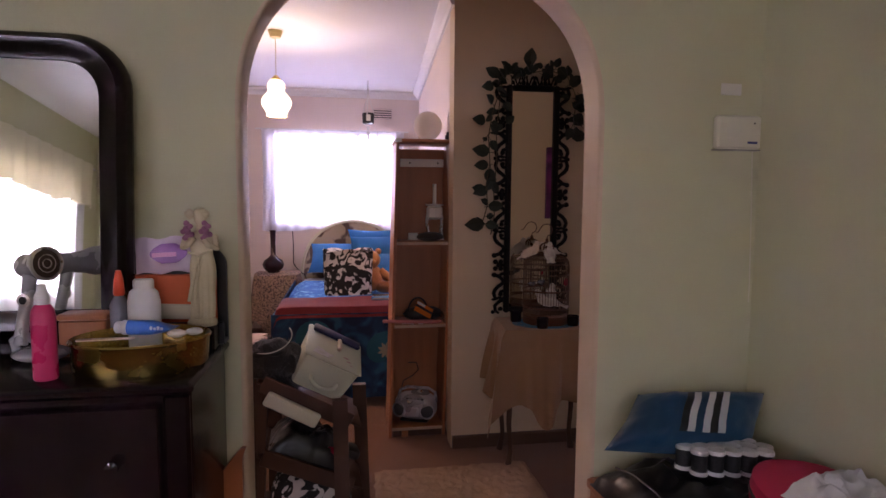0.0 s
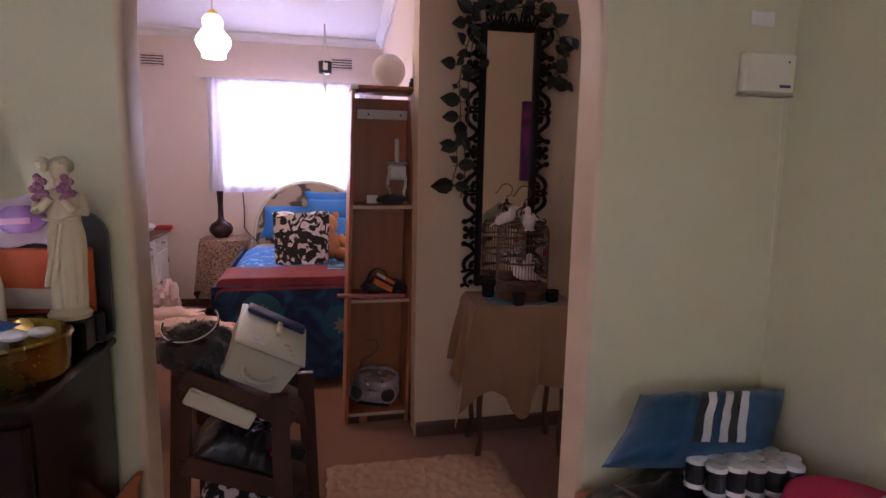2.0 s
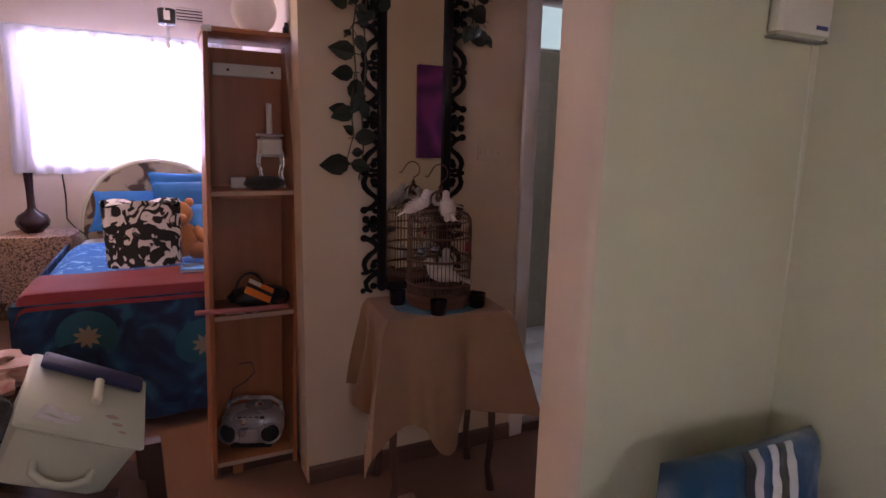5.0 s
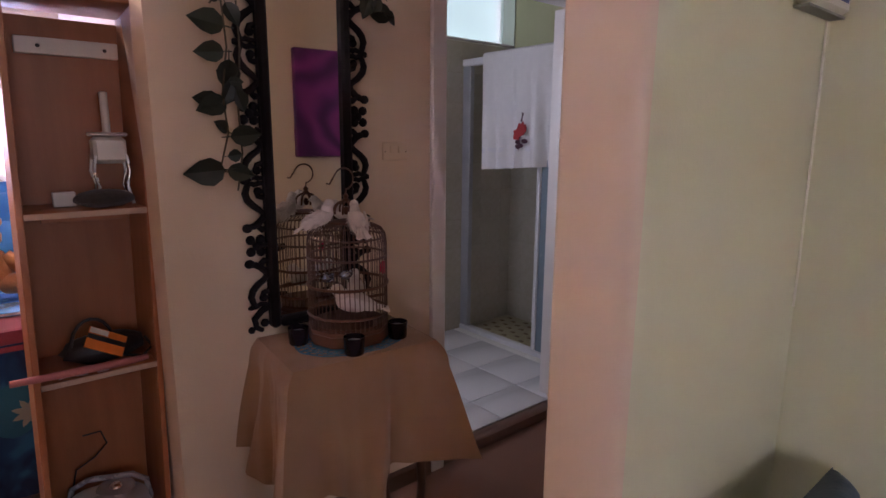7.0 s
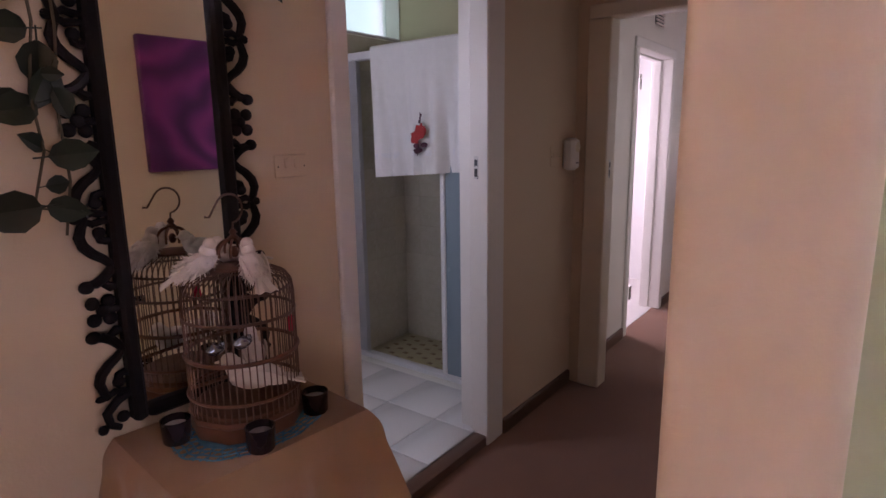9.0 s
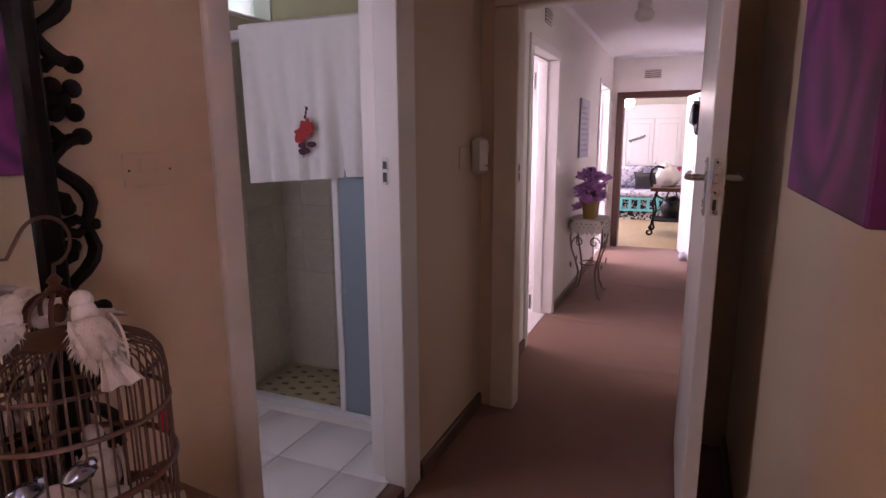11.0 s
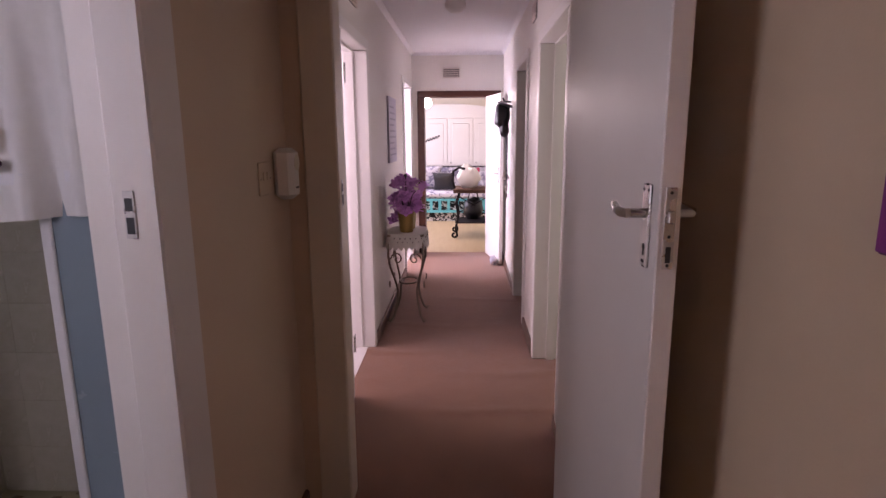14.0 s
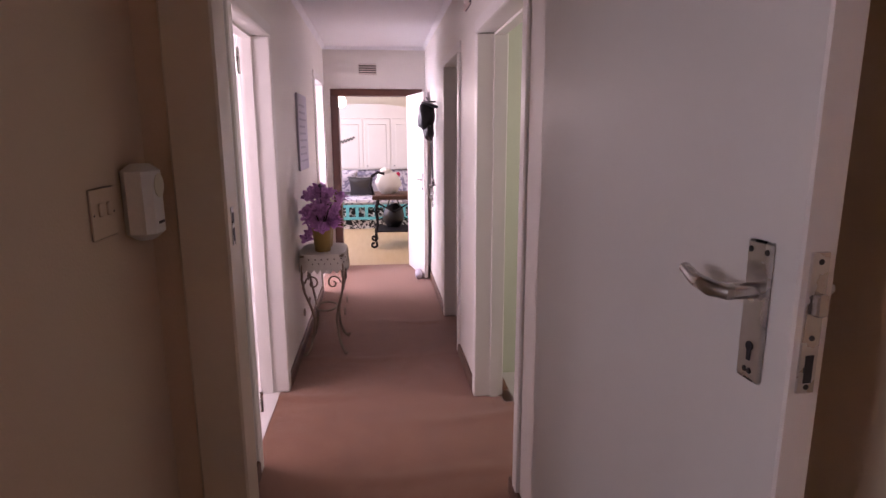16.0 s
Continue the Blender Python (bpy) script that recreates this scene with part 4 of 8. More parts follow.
curtain("net_curtain", 0.72, 2.21, 1.13, 2.19, 13, 0.018, NET, pose(0, 6.667, 0), "sheer white ruffled net curtain over the bedroom window", 0.006)
curtain("net_curtain", -0.45, 1.4, 0.9, 2.28, 14, 0.018, NET, pose(-0.63, 0, 0, 0, 0, -90), "sheer white net curtain hanging under a valance")
curtain("valance", -0.5, 1.45, 1.93, 2.31, 12, 0.022, VALANCE, pose(-0.59, 0, 0, 0, 0, -90), "cream gathered valance above the net curtain", 0.01)
solid("curtain_rod", Shape().tube([(0, -1.52, 0), (0, 0.56, 0)], 0.009).box((-0.05, -1.5, -0.01), (0.0, -1.48, 0.01)).box((-0.05, 0.52, -0.01), (0.0, 0.54, 0.01)), ALU, pose(-0.611, 0, 2.285), "white rod carrying net curtain and valance", "curtain rod")
solid("curtain_rod", Shape().tube([(0.66, 0, 0), (2.26, 0, 0)], 0.008), ALU, pose(0, 6.667, 2.195), "thin white curtain rod above the bedroom window", "curtain rod")


# wall box, plate and wire
def wall_box():
    d = thing("alarm_box", pose(2.945, 2.26, 1.705), "square white plastic alarm control box on the wall", "control box")
    part("case", Shape().box((-0.085, -0.035, -0.055), (0.085, -0.001, 0.062), bevel=0.008), CREAMP, d)
    part("seam", Shape().box((-0.087, -0.028, -0.059), (0.087, -0.003, -0.055)), plain("grey_seam", (0.3, 0.29, 0.25)), d)
    part("logo_bar", Shape().box((0.030, -0.0365, -0.036), (0.068, -0.035, -0.028)), plain("dark_blue_print", (0.05, 0.06, 0.18)), d)
    part("indicator", Shape().lathe([(0.003, 0), (0.003, 0.0015)], 10, pose(0.055, -0.035, 0.035, 90, 0, 0)), WRITE, d)


wall_box()
solid("wall_plate", Shape().box((-0.04, -0.006, -0.02), (0.04, -0.001, 0.02), bevel=0.003).box((-0.025, -0.0075, -0.008), (-0.01, -0.006, 0.008)).box((0.004, -0.0075, -0.008), (0.019, -0.006, 0.008)), WHITEP, pose(2.925, 2.26, 1.86), "small white cover plate above the alarm box", "wall plate")
solid("wall_wire", Shape().tube([(3.02, 2.257, 1.65), (3.026, 2.256, 1.5), (3.033, 2.257, 1.3), (3.036, 2.256, 1.18), (3.037, 2.257, 1.10)], 0.0022, 6), CREAMP, pose(0, 0, 0), "thin cream cable running down the corner", "cable")


# trunk and what lies on it
def trunk():
    d = thing("trunk", pose(0, 0, 0), "brown wooden blanket chest in the corner", "chest")
    part("body", Shape().box((2.43, 1.25, 0.0), (3.045, 2.235, 0.45), bevel=0.006), OAK, d)
    part("lid", Shape().box((2.42, 1.24, 0.452), (3.046, 2.245, 0.49), bevel=0.008), OAK, d)


trunk()


def puffy(w, d, h, seed, wrinkle=0.012):
    def f(u, v):
        x, y = 2 * u - 1, 2 * v - 1
        e = max(0.0, (1 - abs(x) ** 3) * (1 - abs(y) ** 3)) ** 0.45
        k = noise.noise(Vector((x * 2.2 + seed, y * 2.2, seed))) * wrinkle + noise.noise(Vector((x * 6 + seed, y * 6, seed))) * wrinkle * 0.5
        return (x * w / 2, y * d / 2, h * e + k * e)
    s = Shape().sheet(f, 28, 28)
    s.sheet(lambda u, v: (f(u, v)[0], f(u, v)[1], -0.002), 2, 2)
    return s


def vinyl_bag():
    d = thing("vinyl_bag", pose(2.72, 1.99, 0.493, 0, 0, 6), "crumpled shiny black vinyl bag lying flat", "bag")
    part("body", puffy(0.58, 0.46, 0.11, 3, 0.05), LEATHER, d)
    part("piping", Shape().tube([(-0.288, -0.10, 0.012), (-0.284, -0.222, 0.012), (-0.16, -0.232, 0.012), (0.05, -0.233, 0.012), (0.24, -0.230, 0.012)], 0.006, 8), LEATHER, d)
    part("zip", Shape().tube([(-0.24, -0.17, 0.078), (-0.23, -0.05, 0.104), (-0.235, 0.06, 0.106), (-0.24, 0.15, 0.088)], 0.004, 6), BLACK, d, "thin black zip")
    part("strap", Shape().tube([(-0.17, -0.20, 0.07), (-0.21, -0.235, 0.055), (-0.15, -0.26, 0.03), (-0.07, -0.25, 0.03), (-0.05, -0.20, 0.07)], 0.007, 8), LEATHER, d)


vinyl_bag()


def cushion(w, h, t, seed=0.0):
    def face(sgn):
        def f(u, v):
            x, z = 2 * u - 1, 2 * v - 1
            e = max(0.0, (1 - x * x) * (1 - z * z)) ** 0.5
            pinch = 1 - 0.10 * (1 - abs(x) ** 2) * abs(z) ** 4
            pinch2 = 1 - 0.10 * (1 - abs(z) ** 2) * abs(x) ** 4
            return (x * w / 2 * pinch2, sgn * t / 2 * e + 0.006 * noise.noise(Vector((x * 3 + seed, z * 3, sgn))), z * h / 2 * pinch)
        return f
    return Shape().sheet(face(-1), 18, 18).sheet(face(1), 18, 18)


def striped_cushion():
    """A cushion slumped against the wall, one lower corner slipped forward."""
    tl, tr, bl, br = (Vector(p) for p in ((2.555, 2.150, 0.815), (3.035, 2.150, 0.795), (2.375, 2.020, 0.690), (2.905, 2.055, 0.600)))
    out = (tr - tl).cross(tl - bl).normalized()

    side = 1 if out.y > 0 else -1

    def face(sgn, lift=0.0):
        def f(u, v):
            p = (bl.lerp(br, u)).lerp(tl.lerp(tr, u), v)
            x, z = 2 * u - 1, 2 * v - 1
            e = max(0.0, (1 - x ** 4) * (1 - z ** 4)) ** 0.6
            crease = 0.008 * math.exp(-((u - 0.34 + 0.12 * v) / 0.035) ** 2) - 0.010 * math.exp(-((u - 0.27 + 0.12 * v) / 0.05) ** 2)
            k = 0.007 * noise.noise(Vector((x * 3, z * 3, sgn))) + 0.003 * noise.noise(Vector((x * 9, z * 7, sgn)))
            return tuple(p - out * (sgn * ((0.085 if sgn == side else 0.03) * e + lift) + (crease * e * sgn if sgn == side else 0) + k * e) - (p - (tl + br) / 2) * 0.05 * (1 - e) * (1 - abs(x * z)))
        return f
    d = thing("cushion", pose(0, 0, 0), "teal blue satin cushion with black and white stripes", "cushion")
    part("cover", Shape().sheet(face(side), 44, 30).sheet(face(-side), 20, 20), BLUE, d)
    top = face(side, 0.003)
    for k, c in enumerate((BLACK, CLOTHW, None, CLOTHW, BLACK, CLOTHW)):
        if c:
            a = 0.335 + 0.054 * k
            part("stripe", Shape().sheet(lambda u, v, a=a: top(a + 0.051 * u + 0.05 * (1 - v) ** 2, 0.22 + 0.66 * v), 4, 16, 0.0015), c, d)


striped_cushion()


def curlers():
    d = thing("curler_pack", Matrix.Translation((2.765, 1.985, 0.632)) @ pose(0, 0, 0, -4, 2, -6), "pack of black hair rollers with white ends", "hair rollers")
    one = Shape().lathe([(0.0235, 0), (0.0235, 0.052)], 14).mesh("roller", plain("black_bristle", (0.02, 0.02, 0.022), 0.8, bump=0.8))
    end = Shape().lathe([(0.026, 0.0), (0.027, 0.004), (0.026, 0.012), (0.012, 0.015)], 14).mesh("roller_end", plain("frosted_white", (0.66, 0.66, 0.64), 0.3))
    for j, n in enumerate((5, 6, 5)):
        for i in range(n):
            x, y = (i - (n - 1) / 2) * 0.053, (j - 1) * 0.047
            r = part("roller", one, None, d, m=pose(x, y, 0))
            part("end_cap", end, None, r, "white roller end", m=pose(0, 0, 0.052))
            part("end_cap", end, None, r, "white roller end", m=pose(0, 0, 0.0, 180, 0, 0))


curlers()


def red_case():
    d = thing("hat_box", Matrix.Translation((2.87, 1.70, 0.515)) @ pose(0, 0, 0, 3, 0, 0), "round crimson felt hat box with a dark zip line", "hat box")
    el = Matrix.Diagonal((1, 1.25, 1, 1))
    part("body", Shape().lathe([(0.155, 0), (0.168, 0.01), (0.172, 0.105), (0.168, 0.11)], 40, el), RED, d)
    part("zip", Shape().lathe([(0.168, 0.110), (0.174, 0.112), (0.174, 0.118), (0.168, 0.120)], 40, el), BLACK, d)
    part("lid", Shape().lathe([(0.168, 0.120), (0.172, 0.125), (0.168, 0.155), (0.14, 0.172), (0.0, 0.182)], 40, el), RED, d)


red_case()
solid("white_cloth", puffy(0.26, 0.24, 0.05, 9, 0.05), CLOTHW, pose(2.86, 1.60, 0.697, 4, 0, 20), "crumpled white cloth thrown over the hat box", "cloth")


# ---- bedroom ----
def shelf_unit():
    x0, x1, y0, y1, h, t = 1.835, 2.185, 3.81, 4.09, 1.805, 0.018
    lean = Matrix(((1, 0, 0.026, 0), (0, 1, 0, 0), (0, 0, 1, 0), (0, 0, 0, 1)))
    pale = plain("pale_edge", (0.50, 0.36, 0.27), 0.5)
    d = thing("shelf_unit", pose(0, 0, 0), "tall narrow orange-brown veneer shelf unit, half full", "shelf")
    for a, b in ((x0, x0 + t), (x1 - t, x1)):
        sd = part("side", Shape().box((a, y0 + 0.004, 0.0), (b, y1, h), lean, bevel=0.002), OAK, d)
        part("edge_strip", Shape().box((a + 0.001, y0, 0.0), (b - 0.001, y0 + 0.0035, h), lean, bevel=0.001), OAK, sd)
    part("back", Shape().box((x0 + t, y1 - 0.012, 0.03), (x1 - t, y1, h - t), lean, bevel=0.001), OAK, d)
    part("top", Shape().box((x0 - 0.006, y0 - 0.012, h), (x1 + 0.004, y1, h + 0.02), lean, bevel=0.003), OAK, d)
    part("top_edge", Shape().box((x0 - 0.007, y0 - 0.016, h - 0.002), (x0 + 0.03, y0 - 0.0125, h + 0.021), lean, bevel=0.001), WHITEP, d, "chipped white top corner")
    for z in (0.062, 0.705, 1.212):
        sh = part("shelf", Shape().box((x0 + t, y0 + 0.006, z - t), (x1 - t, y1 - 0.013, z), lean, bevel=0.002), OAK, d)
        part("edge_strip", Shape().box((x0 + t, y0, z - t), (x1 - t, y0 + 0.0055, z), lean, bevel=0.001), pale, sh)
    part("batten", Shape().box((x0 + 0.05, y1 - 0.035, 1.675), (x1 - 0.022, y1 - 0.013, 1.725), lean, bevel=0.002), WHITEP, d, "white painted batten")
    for x in (x0 + 0.11, x1 - 0.06):
        part("batten_screw", Shape().lathe([(0.006, 0), (0.004, 0.002)], 10, lean @ pose(x, y1 - 0.035, 1.70, 90, 0, 0)), BLACK, d)
    part("under_batten", Shape().box((x0 + 0.06, y0 + 0.05, 1.176), (x1 - 0.08, y0 + 0.07, 1.193), lean, bevel=0.001), OAK, d)
    part("plinth", Shape().box((x0 + 0.03, y0 + 0.02, 0.0), (x1 - t, y0 + 0.035, 0.043), lean), DARKWOOD, d)
    part("foot", Shape().box((x0 + 0.08, y0 + 0.002, 0.0), (x0 + 0.12, y0 + 0.019, 0.043), lean, bevel=0.003), OAK, d)


shelf_unit()


def globe_lamp():
    d = thing("globe_lamp", pose(2.085, 3.93, 1.826), "round white opal glass globe standing on the shelf unit", "lamp")
    part("globe", Shape().ball((0, 0, 0.092), 0.088, 28), OPAL, d)
    part("base_ring", Shape().lathe([(0.040, 0), (0.042, 0.004), (0.038, 0.016)], 24), WHITEP, d)


globe_lamp()
solid("small_bottle", Shape().lathe([(0.016, 0), (0.017, 0.005), (0.017, 0.03), (0.01, 0.038), (0.01, 0.05)], 14), BLACK, pose(2.20, 3.87, 1.826), "tiny dark bottle on top of the shelf unit", "bottle")


def candle_holder():
    d = thing("candle_holder", pose(2.137, 3.975, 1.213) @ Matrix.Diagonal((1.05, 1.05, 1.3, 1)), "white metal candle holder on thin legs", "candle holder")
    part("cup", Shape().box((-0.045, -0.035, 0.10), (0.045, 0.035, 0.165), bevel=0.01), WHITEP, d)
    part("rim", Shape().box((-0.05, -0.04, 0.165), (0.05, 0.04, 0.175), bevel=0.004), CHROME, d)
    for x in (-0.042, 0.042):
        for y in (-0.032, 0.032):
            part("leg", Shape().tube([(x, y, 0.12), (x * 1.15, y, 0.08), (x * 0.9, y, 0.045), (x * 1.2, y, 0.0)], 0.0045, 6), CHROME, d)
    part("candle", Shape().lathe([(0.0115, 0.17), (0.0115, 0.27), (0.006, 0.272)], 16), WHITEP, d, "white wax candle")


candle_holder()
solid("pouch", Shape().ball((0, 0, 0.028), (0.085, 0.04, 0.029), 20, rough=0.08), FUR, pose(2.095, 3.87, 1.213), "soft black oval pouch on the shelf", "pouch")
solid("card_box", Shape().box((-0.03, -0.012, 0), (0.03, 0.012, 0.045), bevel=0.002), WHITEP, pose(2.00, 3.96, 1.213), "small white cardboard box on the shelf", "box")


def tagged_bag():
    d = thing("handbag", pose(2.055, 3.93, 0.706), "black handbag with looped handle and an orange tag", "handbag")
    part("body", Shape().ball((0, 0, 0.045), (0.12, 0.06, 0.05), 20, rough=0.15, seed=4), BLACK, d)
    part("strap", Shape().tube([(-0.09 + 0.06 * (1 - math.cos(k * math.pi / 10)), -0.02, 0.06 + 0.09 * math.sin(k * math.pi / 10)) for k in range(11)], 0.0055), BLACK, d)
    part("cord", Shape().tube([(0.05, -0.05, 0.02), (0.10, -0.07, 0.012), (0.135, -0.05, 0.03), (0.12, -0.02, 0.06)], 0.005), BLACK, d)
    tg = part("tag", Shape().box((-0.058, -0.004, -0.037), (0.058, 0.0, 0.037), pose(0.0, -0.066, 0.080, -40, 30, 0), bevel=0.001), plain("orange_tag_card", (0.80, 0.22, 0.04), 0.18), d, "orange printed tag")
    part("tag_band", Shape().box((-0.058, -0.0055, -0.004), (0.058, -0.004, 0.012), pose(0.0, -0.066, 0.080, -40, 30, 0)), WRITE, tg)
    part("tag_label", Shape().box((-0.055, -0.0058, 0.016), (0.0, -0.0042, 0.034), pose(0.0, -0.066, 0.080, -40, 30, 0)), WHITEP, tg)


tagged_bag()
solid("pink_umbrella", Shape().tube([(1.80, 3.80, 0.735), (1.95, 3.812, 0.727), (2.10, 3.83, 0.719), (2.165, 3.84, 0.717)], [0.010, 0.012, 0.012, 0.009], 10), plain("dusty_pink", (0.50, 0.18, 0.18), 0.6), pose(0, 0, 0), "slim dusty pink folded umbrella along the shelf edge", "umbrella")
solid("leaflet", Shape().sheet(lambda u, v: ((u - 0.5) * 0.13, (v - 0.5) * 0.06, 0.004 * math.sin(7 * u)), 8, 4, 0.003), plain("pale_leaflet", (0.60, 0.50, 0.48)), pose(1.985, 3.855, 0.708, 0, 0, -4), "crumpled pale leaflet on the shelf", "leaflet")


def boombox():
    d = thing("cd_radio", Matrix.Translation((2.020, 3.945, 0.063)) @ pose(0, 0, 0, 0, 0, -22), "rounded silver portable radio with dark speakers", "radio")

    def shell(u, v):
        t, a = 2 * math.pi * u, math.pi * (v - 0.5)
        ex = lambda w, p: math.copysign(abs(w) ** p, w)
        c = max(0.0, math.cos(a)) ** 0.55
        return (0.135 * ex(math.cos(t), 0.8) * c, 0.092 * ex(math.sin(t), 0.75) * c - 0.012 * ex(math.sin(a), 1.0), 0.092 + 0.082 * ex(math.sin(a), 0.8))
    part("body", Shape().sheet(shell, 48, 24), SILVER, d)
    part("foot", Shape().box((-0.09, -0.06, 0), (0.09, 0.06, 0.016), bevel=0.005), BLACK, d)
    dark = plain("dark_speaker_mesh", (0.03, 0.03, 0.033), 0.6, fine=500, bump=0.8)
    for x in (-0.088, 0.088):
        m = pose(x, -0.070, 0.082, 84, 0, 20 if x > 0 else -20)
        sp = part("speaker_ring", Shape().lathe([(0.046, -0.01), (0.050, 0.010), (0.046, 0.017), (0.039, 0.014)], 28, m, cap=False), SILVER, d)
        part("speaker_grille", Shape().lathe([(0.041, 0.006), (0.034, 0.012), (0.0, 0.015)], 28, m), dark, sp)
    part("control_panel", Shape().box((-0.040, -0.106, 0.045), (0.040, -0.080, 0.115), bevel=0.010), SILVER, d)
    part("tuning_knob", Shape().lathe([(0.015, 0), (0.014, 0.014), (0.011, 0.016)], 18, pose(-0.018, -0.088, 0.140, 50, 0, 0)), CHROME, d)
    part("cd_lid", Shape().lathe([(0.062, 0), (0.058, 0.007), (0.03, 0.012), (0.0, 0.013)], 28, pose(0.025, 0.005, 0.169, 6, 0, 0)), plain("shiny_grey_lid", (0.45, 0.45, 0.47), 0.15, metal=0.5), d)
    part("lid_hub", Shape().lathe([(0.020, 0), (0.016, 0.006), (0.0, 0.007)], 18, pose(0.028, 0.002, 0.181, 6, 0, 0)), CHROME, d)
    part("handle", Shape().tube([(-0.128, 0.02, 0.11), (-0.116, 0.04, 0.168), (-0.07, 0.05, 0.190), (0.07, 0.05, 0.190), (0.116, 0.04, 0.168), (0.128, 0.02, 0.11)], 0.010), SILVER, d)
    for k in range(5):
        part("button", Shape().box((-0.046 + 0.024 * k, -0.082, 0.150), (-0.028 + 0.024 * k, -0.068, 0.160), bevel=0.002), BLACK, d)


boombox()
solid("radio_cable", Shape().tube([(1.96, 4.05, 0.07), (1.93, 4.06, 0.20), (1.95, 4.06, 0.28), (2.01, 4.06, 0.31), (2.05, 4.06, 0.35), (2.035, 4.06, 0.40), (1.98, 4.06, 0.40)], 0.003, 6), BLACK, pose(0, 0, 0), "thin black cable looped behind the radio", "cable")


def bed():
    x0, x1, y0, y1 = 1.10, 2.22, 4.45, 6.52
    d = thing("bed", pose(0, 0, 0), "made double bed with a blue floral spread and maroon blanket", "bed")
    part("base", Shape().box((x0 + 0.04, y0 + 0.05, 0.06), (x1 - 0.02, y1, 0.35), bevel=0.02), MAROON, d)
    part("mattress", Shape().box((x0 + 0.015, y0 + 0.02, 0.35), (x1 - 0.01, y1, 0.64), bevel=0.05), CLOTHW, d)

    def top(u, v):
        x, y = x0 - 0.005 + (x1 - x0) * u, y0 + (y1 - 0.45 - y0) * v
        return (x, y, 0.672 + 0.012 * noise.noise(Vector((x * 4, y * 4, 1))) - 0.05 * max(0, 0.06 - u) / 0.06)
    part("duvet", Shape().sheet(top, 24, 30, 0.03), DUVET, d, "bright blue patterned duvet")

    def front(u, v):
        x = x0 - 0.03 + (x1 - x0 + 0.02) * u
        return (x, y0 - 0.015 - 0.05 * v + 0.012 * math.sin(22 * u) * v, 0.665 - 0.60 * v)
    fd = part("spread_front", Shape().sheet(front, 44, 10, 0.012), SPREAD, d, "dark blue floral bedspread hanging to the floor")

    def sidep(u, v):
        y = y0 - 0.01 + (y1 - 0.3 - y0) * u
        return (x0 - 0.02 - 0.05 * v + 0.012 * math.sin(30 * u) * v, y, 0.665 - 0.58 * v)
    part("spread_side", Shape().sheet(sidep, 44, 10, 0.012), SPREAD, d)
    fl = plain("pale_flower_print", (0.34, 0.33, 0.26), 0.9)
    ring = plain("teal_flower_ring", (0.02, 0.14, 0.22), 0.9)
    for fx, fz, r in ((1.36, 0.50, 0.055), (1.86, 0.40, 0.06)):
        yy = y0 - 0.032 - 0.05 * (0.665 - fz) / 0.6
        part("print_ring", Shape().lathe([(r * 2.3, 0), (r * 2.2, 0.002), (0, 0.003)], 28, pose(fx, yy, fz, 94, 0, 0)), ring, fd)
        pet = []
        for k in range(36):
            q = r * (0.82 + 0.24 * math.cos(9 * 2 * math.pi * k / 36))
            pet.append((q * math.cos(2 * math.pi * k / 36), q * math.sin(2 * math.pi * k / 36)))
        part("print_flower", Shape().extrude(pet, 0.003, pose(fx, yy - 0.003, fz, 94, 0, 0)), fl, fd)

    def red(u, v):
        x, y = x0 - 0.025 + (x1 - x0 + 0.02) * u, y0 - 0.035 + 0.42 * v
        drop = max(0.0, 0.07 - v) / 0.07
        return (x, y, 0.715 - 0.075 * drop + 0.006 * noise.noise(Vector((x * 5, y * 5, 7))) - 0.09 * max(0.0, 0.03 - u) / 0.03)
    part("blanket", Shape().sheet(red, 40, 30, 0.02), MAROON, d, "folded maroon blanket across the foot")
    hb = part("headboard", Shape().extrude([(1.66 + 0.52 * math.cos(math.pi * k / 28), 0.62 + 0.60 * math.sin(math.pi * k / 28) ** 0.8) for k in range(29)], 0.05, pose(0, 6.60, 0, 90, 0, 0)), ZEBRA, d, "rounded padded headboard in animal print cloth")
    part("headboard_frame", Shape().tube([(1.66 + 0.53 * math.cos(math.pi * k / 28), 6.575, 0.62 + 0.61 * math.sin(math.pi * k / 28) ** 0.8) for k in range(29)], 0.022, 8), CREAMP, hb)
    part("headboard_leg", Shape().box((1.14, 6.56, 0.0), (1.18, 6.60, 0.64)).box((2.14, 6.56, 0.0), (2.18, 6.60, 0.64)), CREAMP, hb)


bed()
for px, py, pz, rx, rz in ((1.90, 6.38, 0.97, -24, 6), (1.50, 6.38, 0.86, -46, -5), (1.93, 6.14, 0.93, -36, 12), (1.86, 5.90, 0.82, -62, 8)):
    solid("pillow", cushion(0.58, 0.40, 0.16, px), plain("deep_blue_pillowcase", (0.008, 0.13, 0.34), 0.8, vary=0.15), pose(px, py, pz, rx, 0, rz), "plump deep blue pillow at the head of the bed", "pillow", "bed pillows")


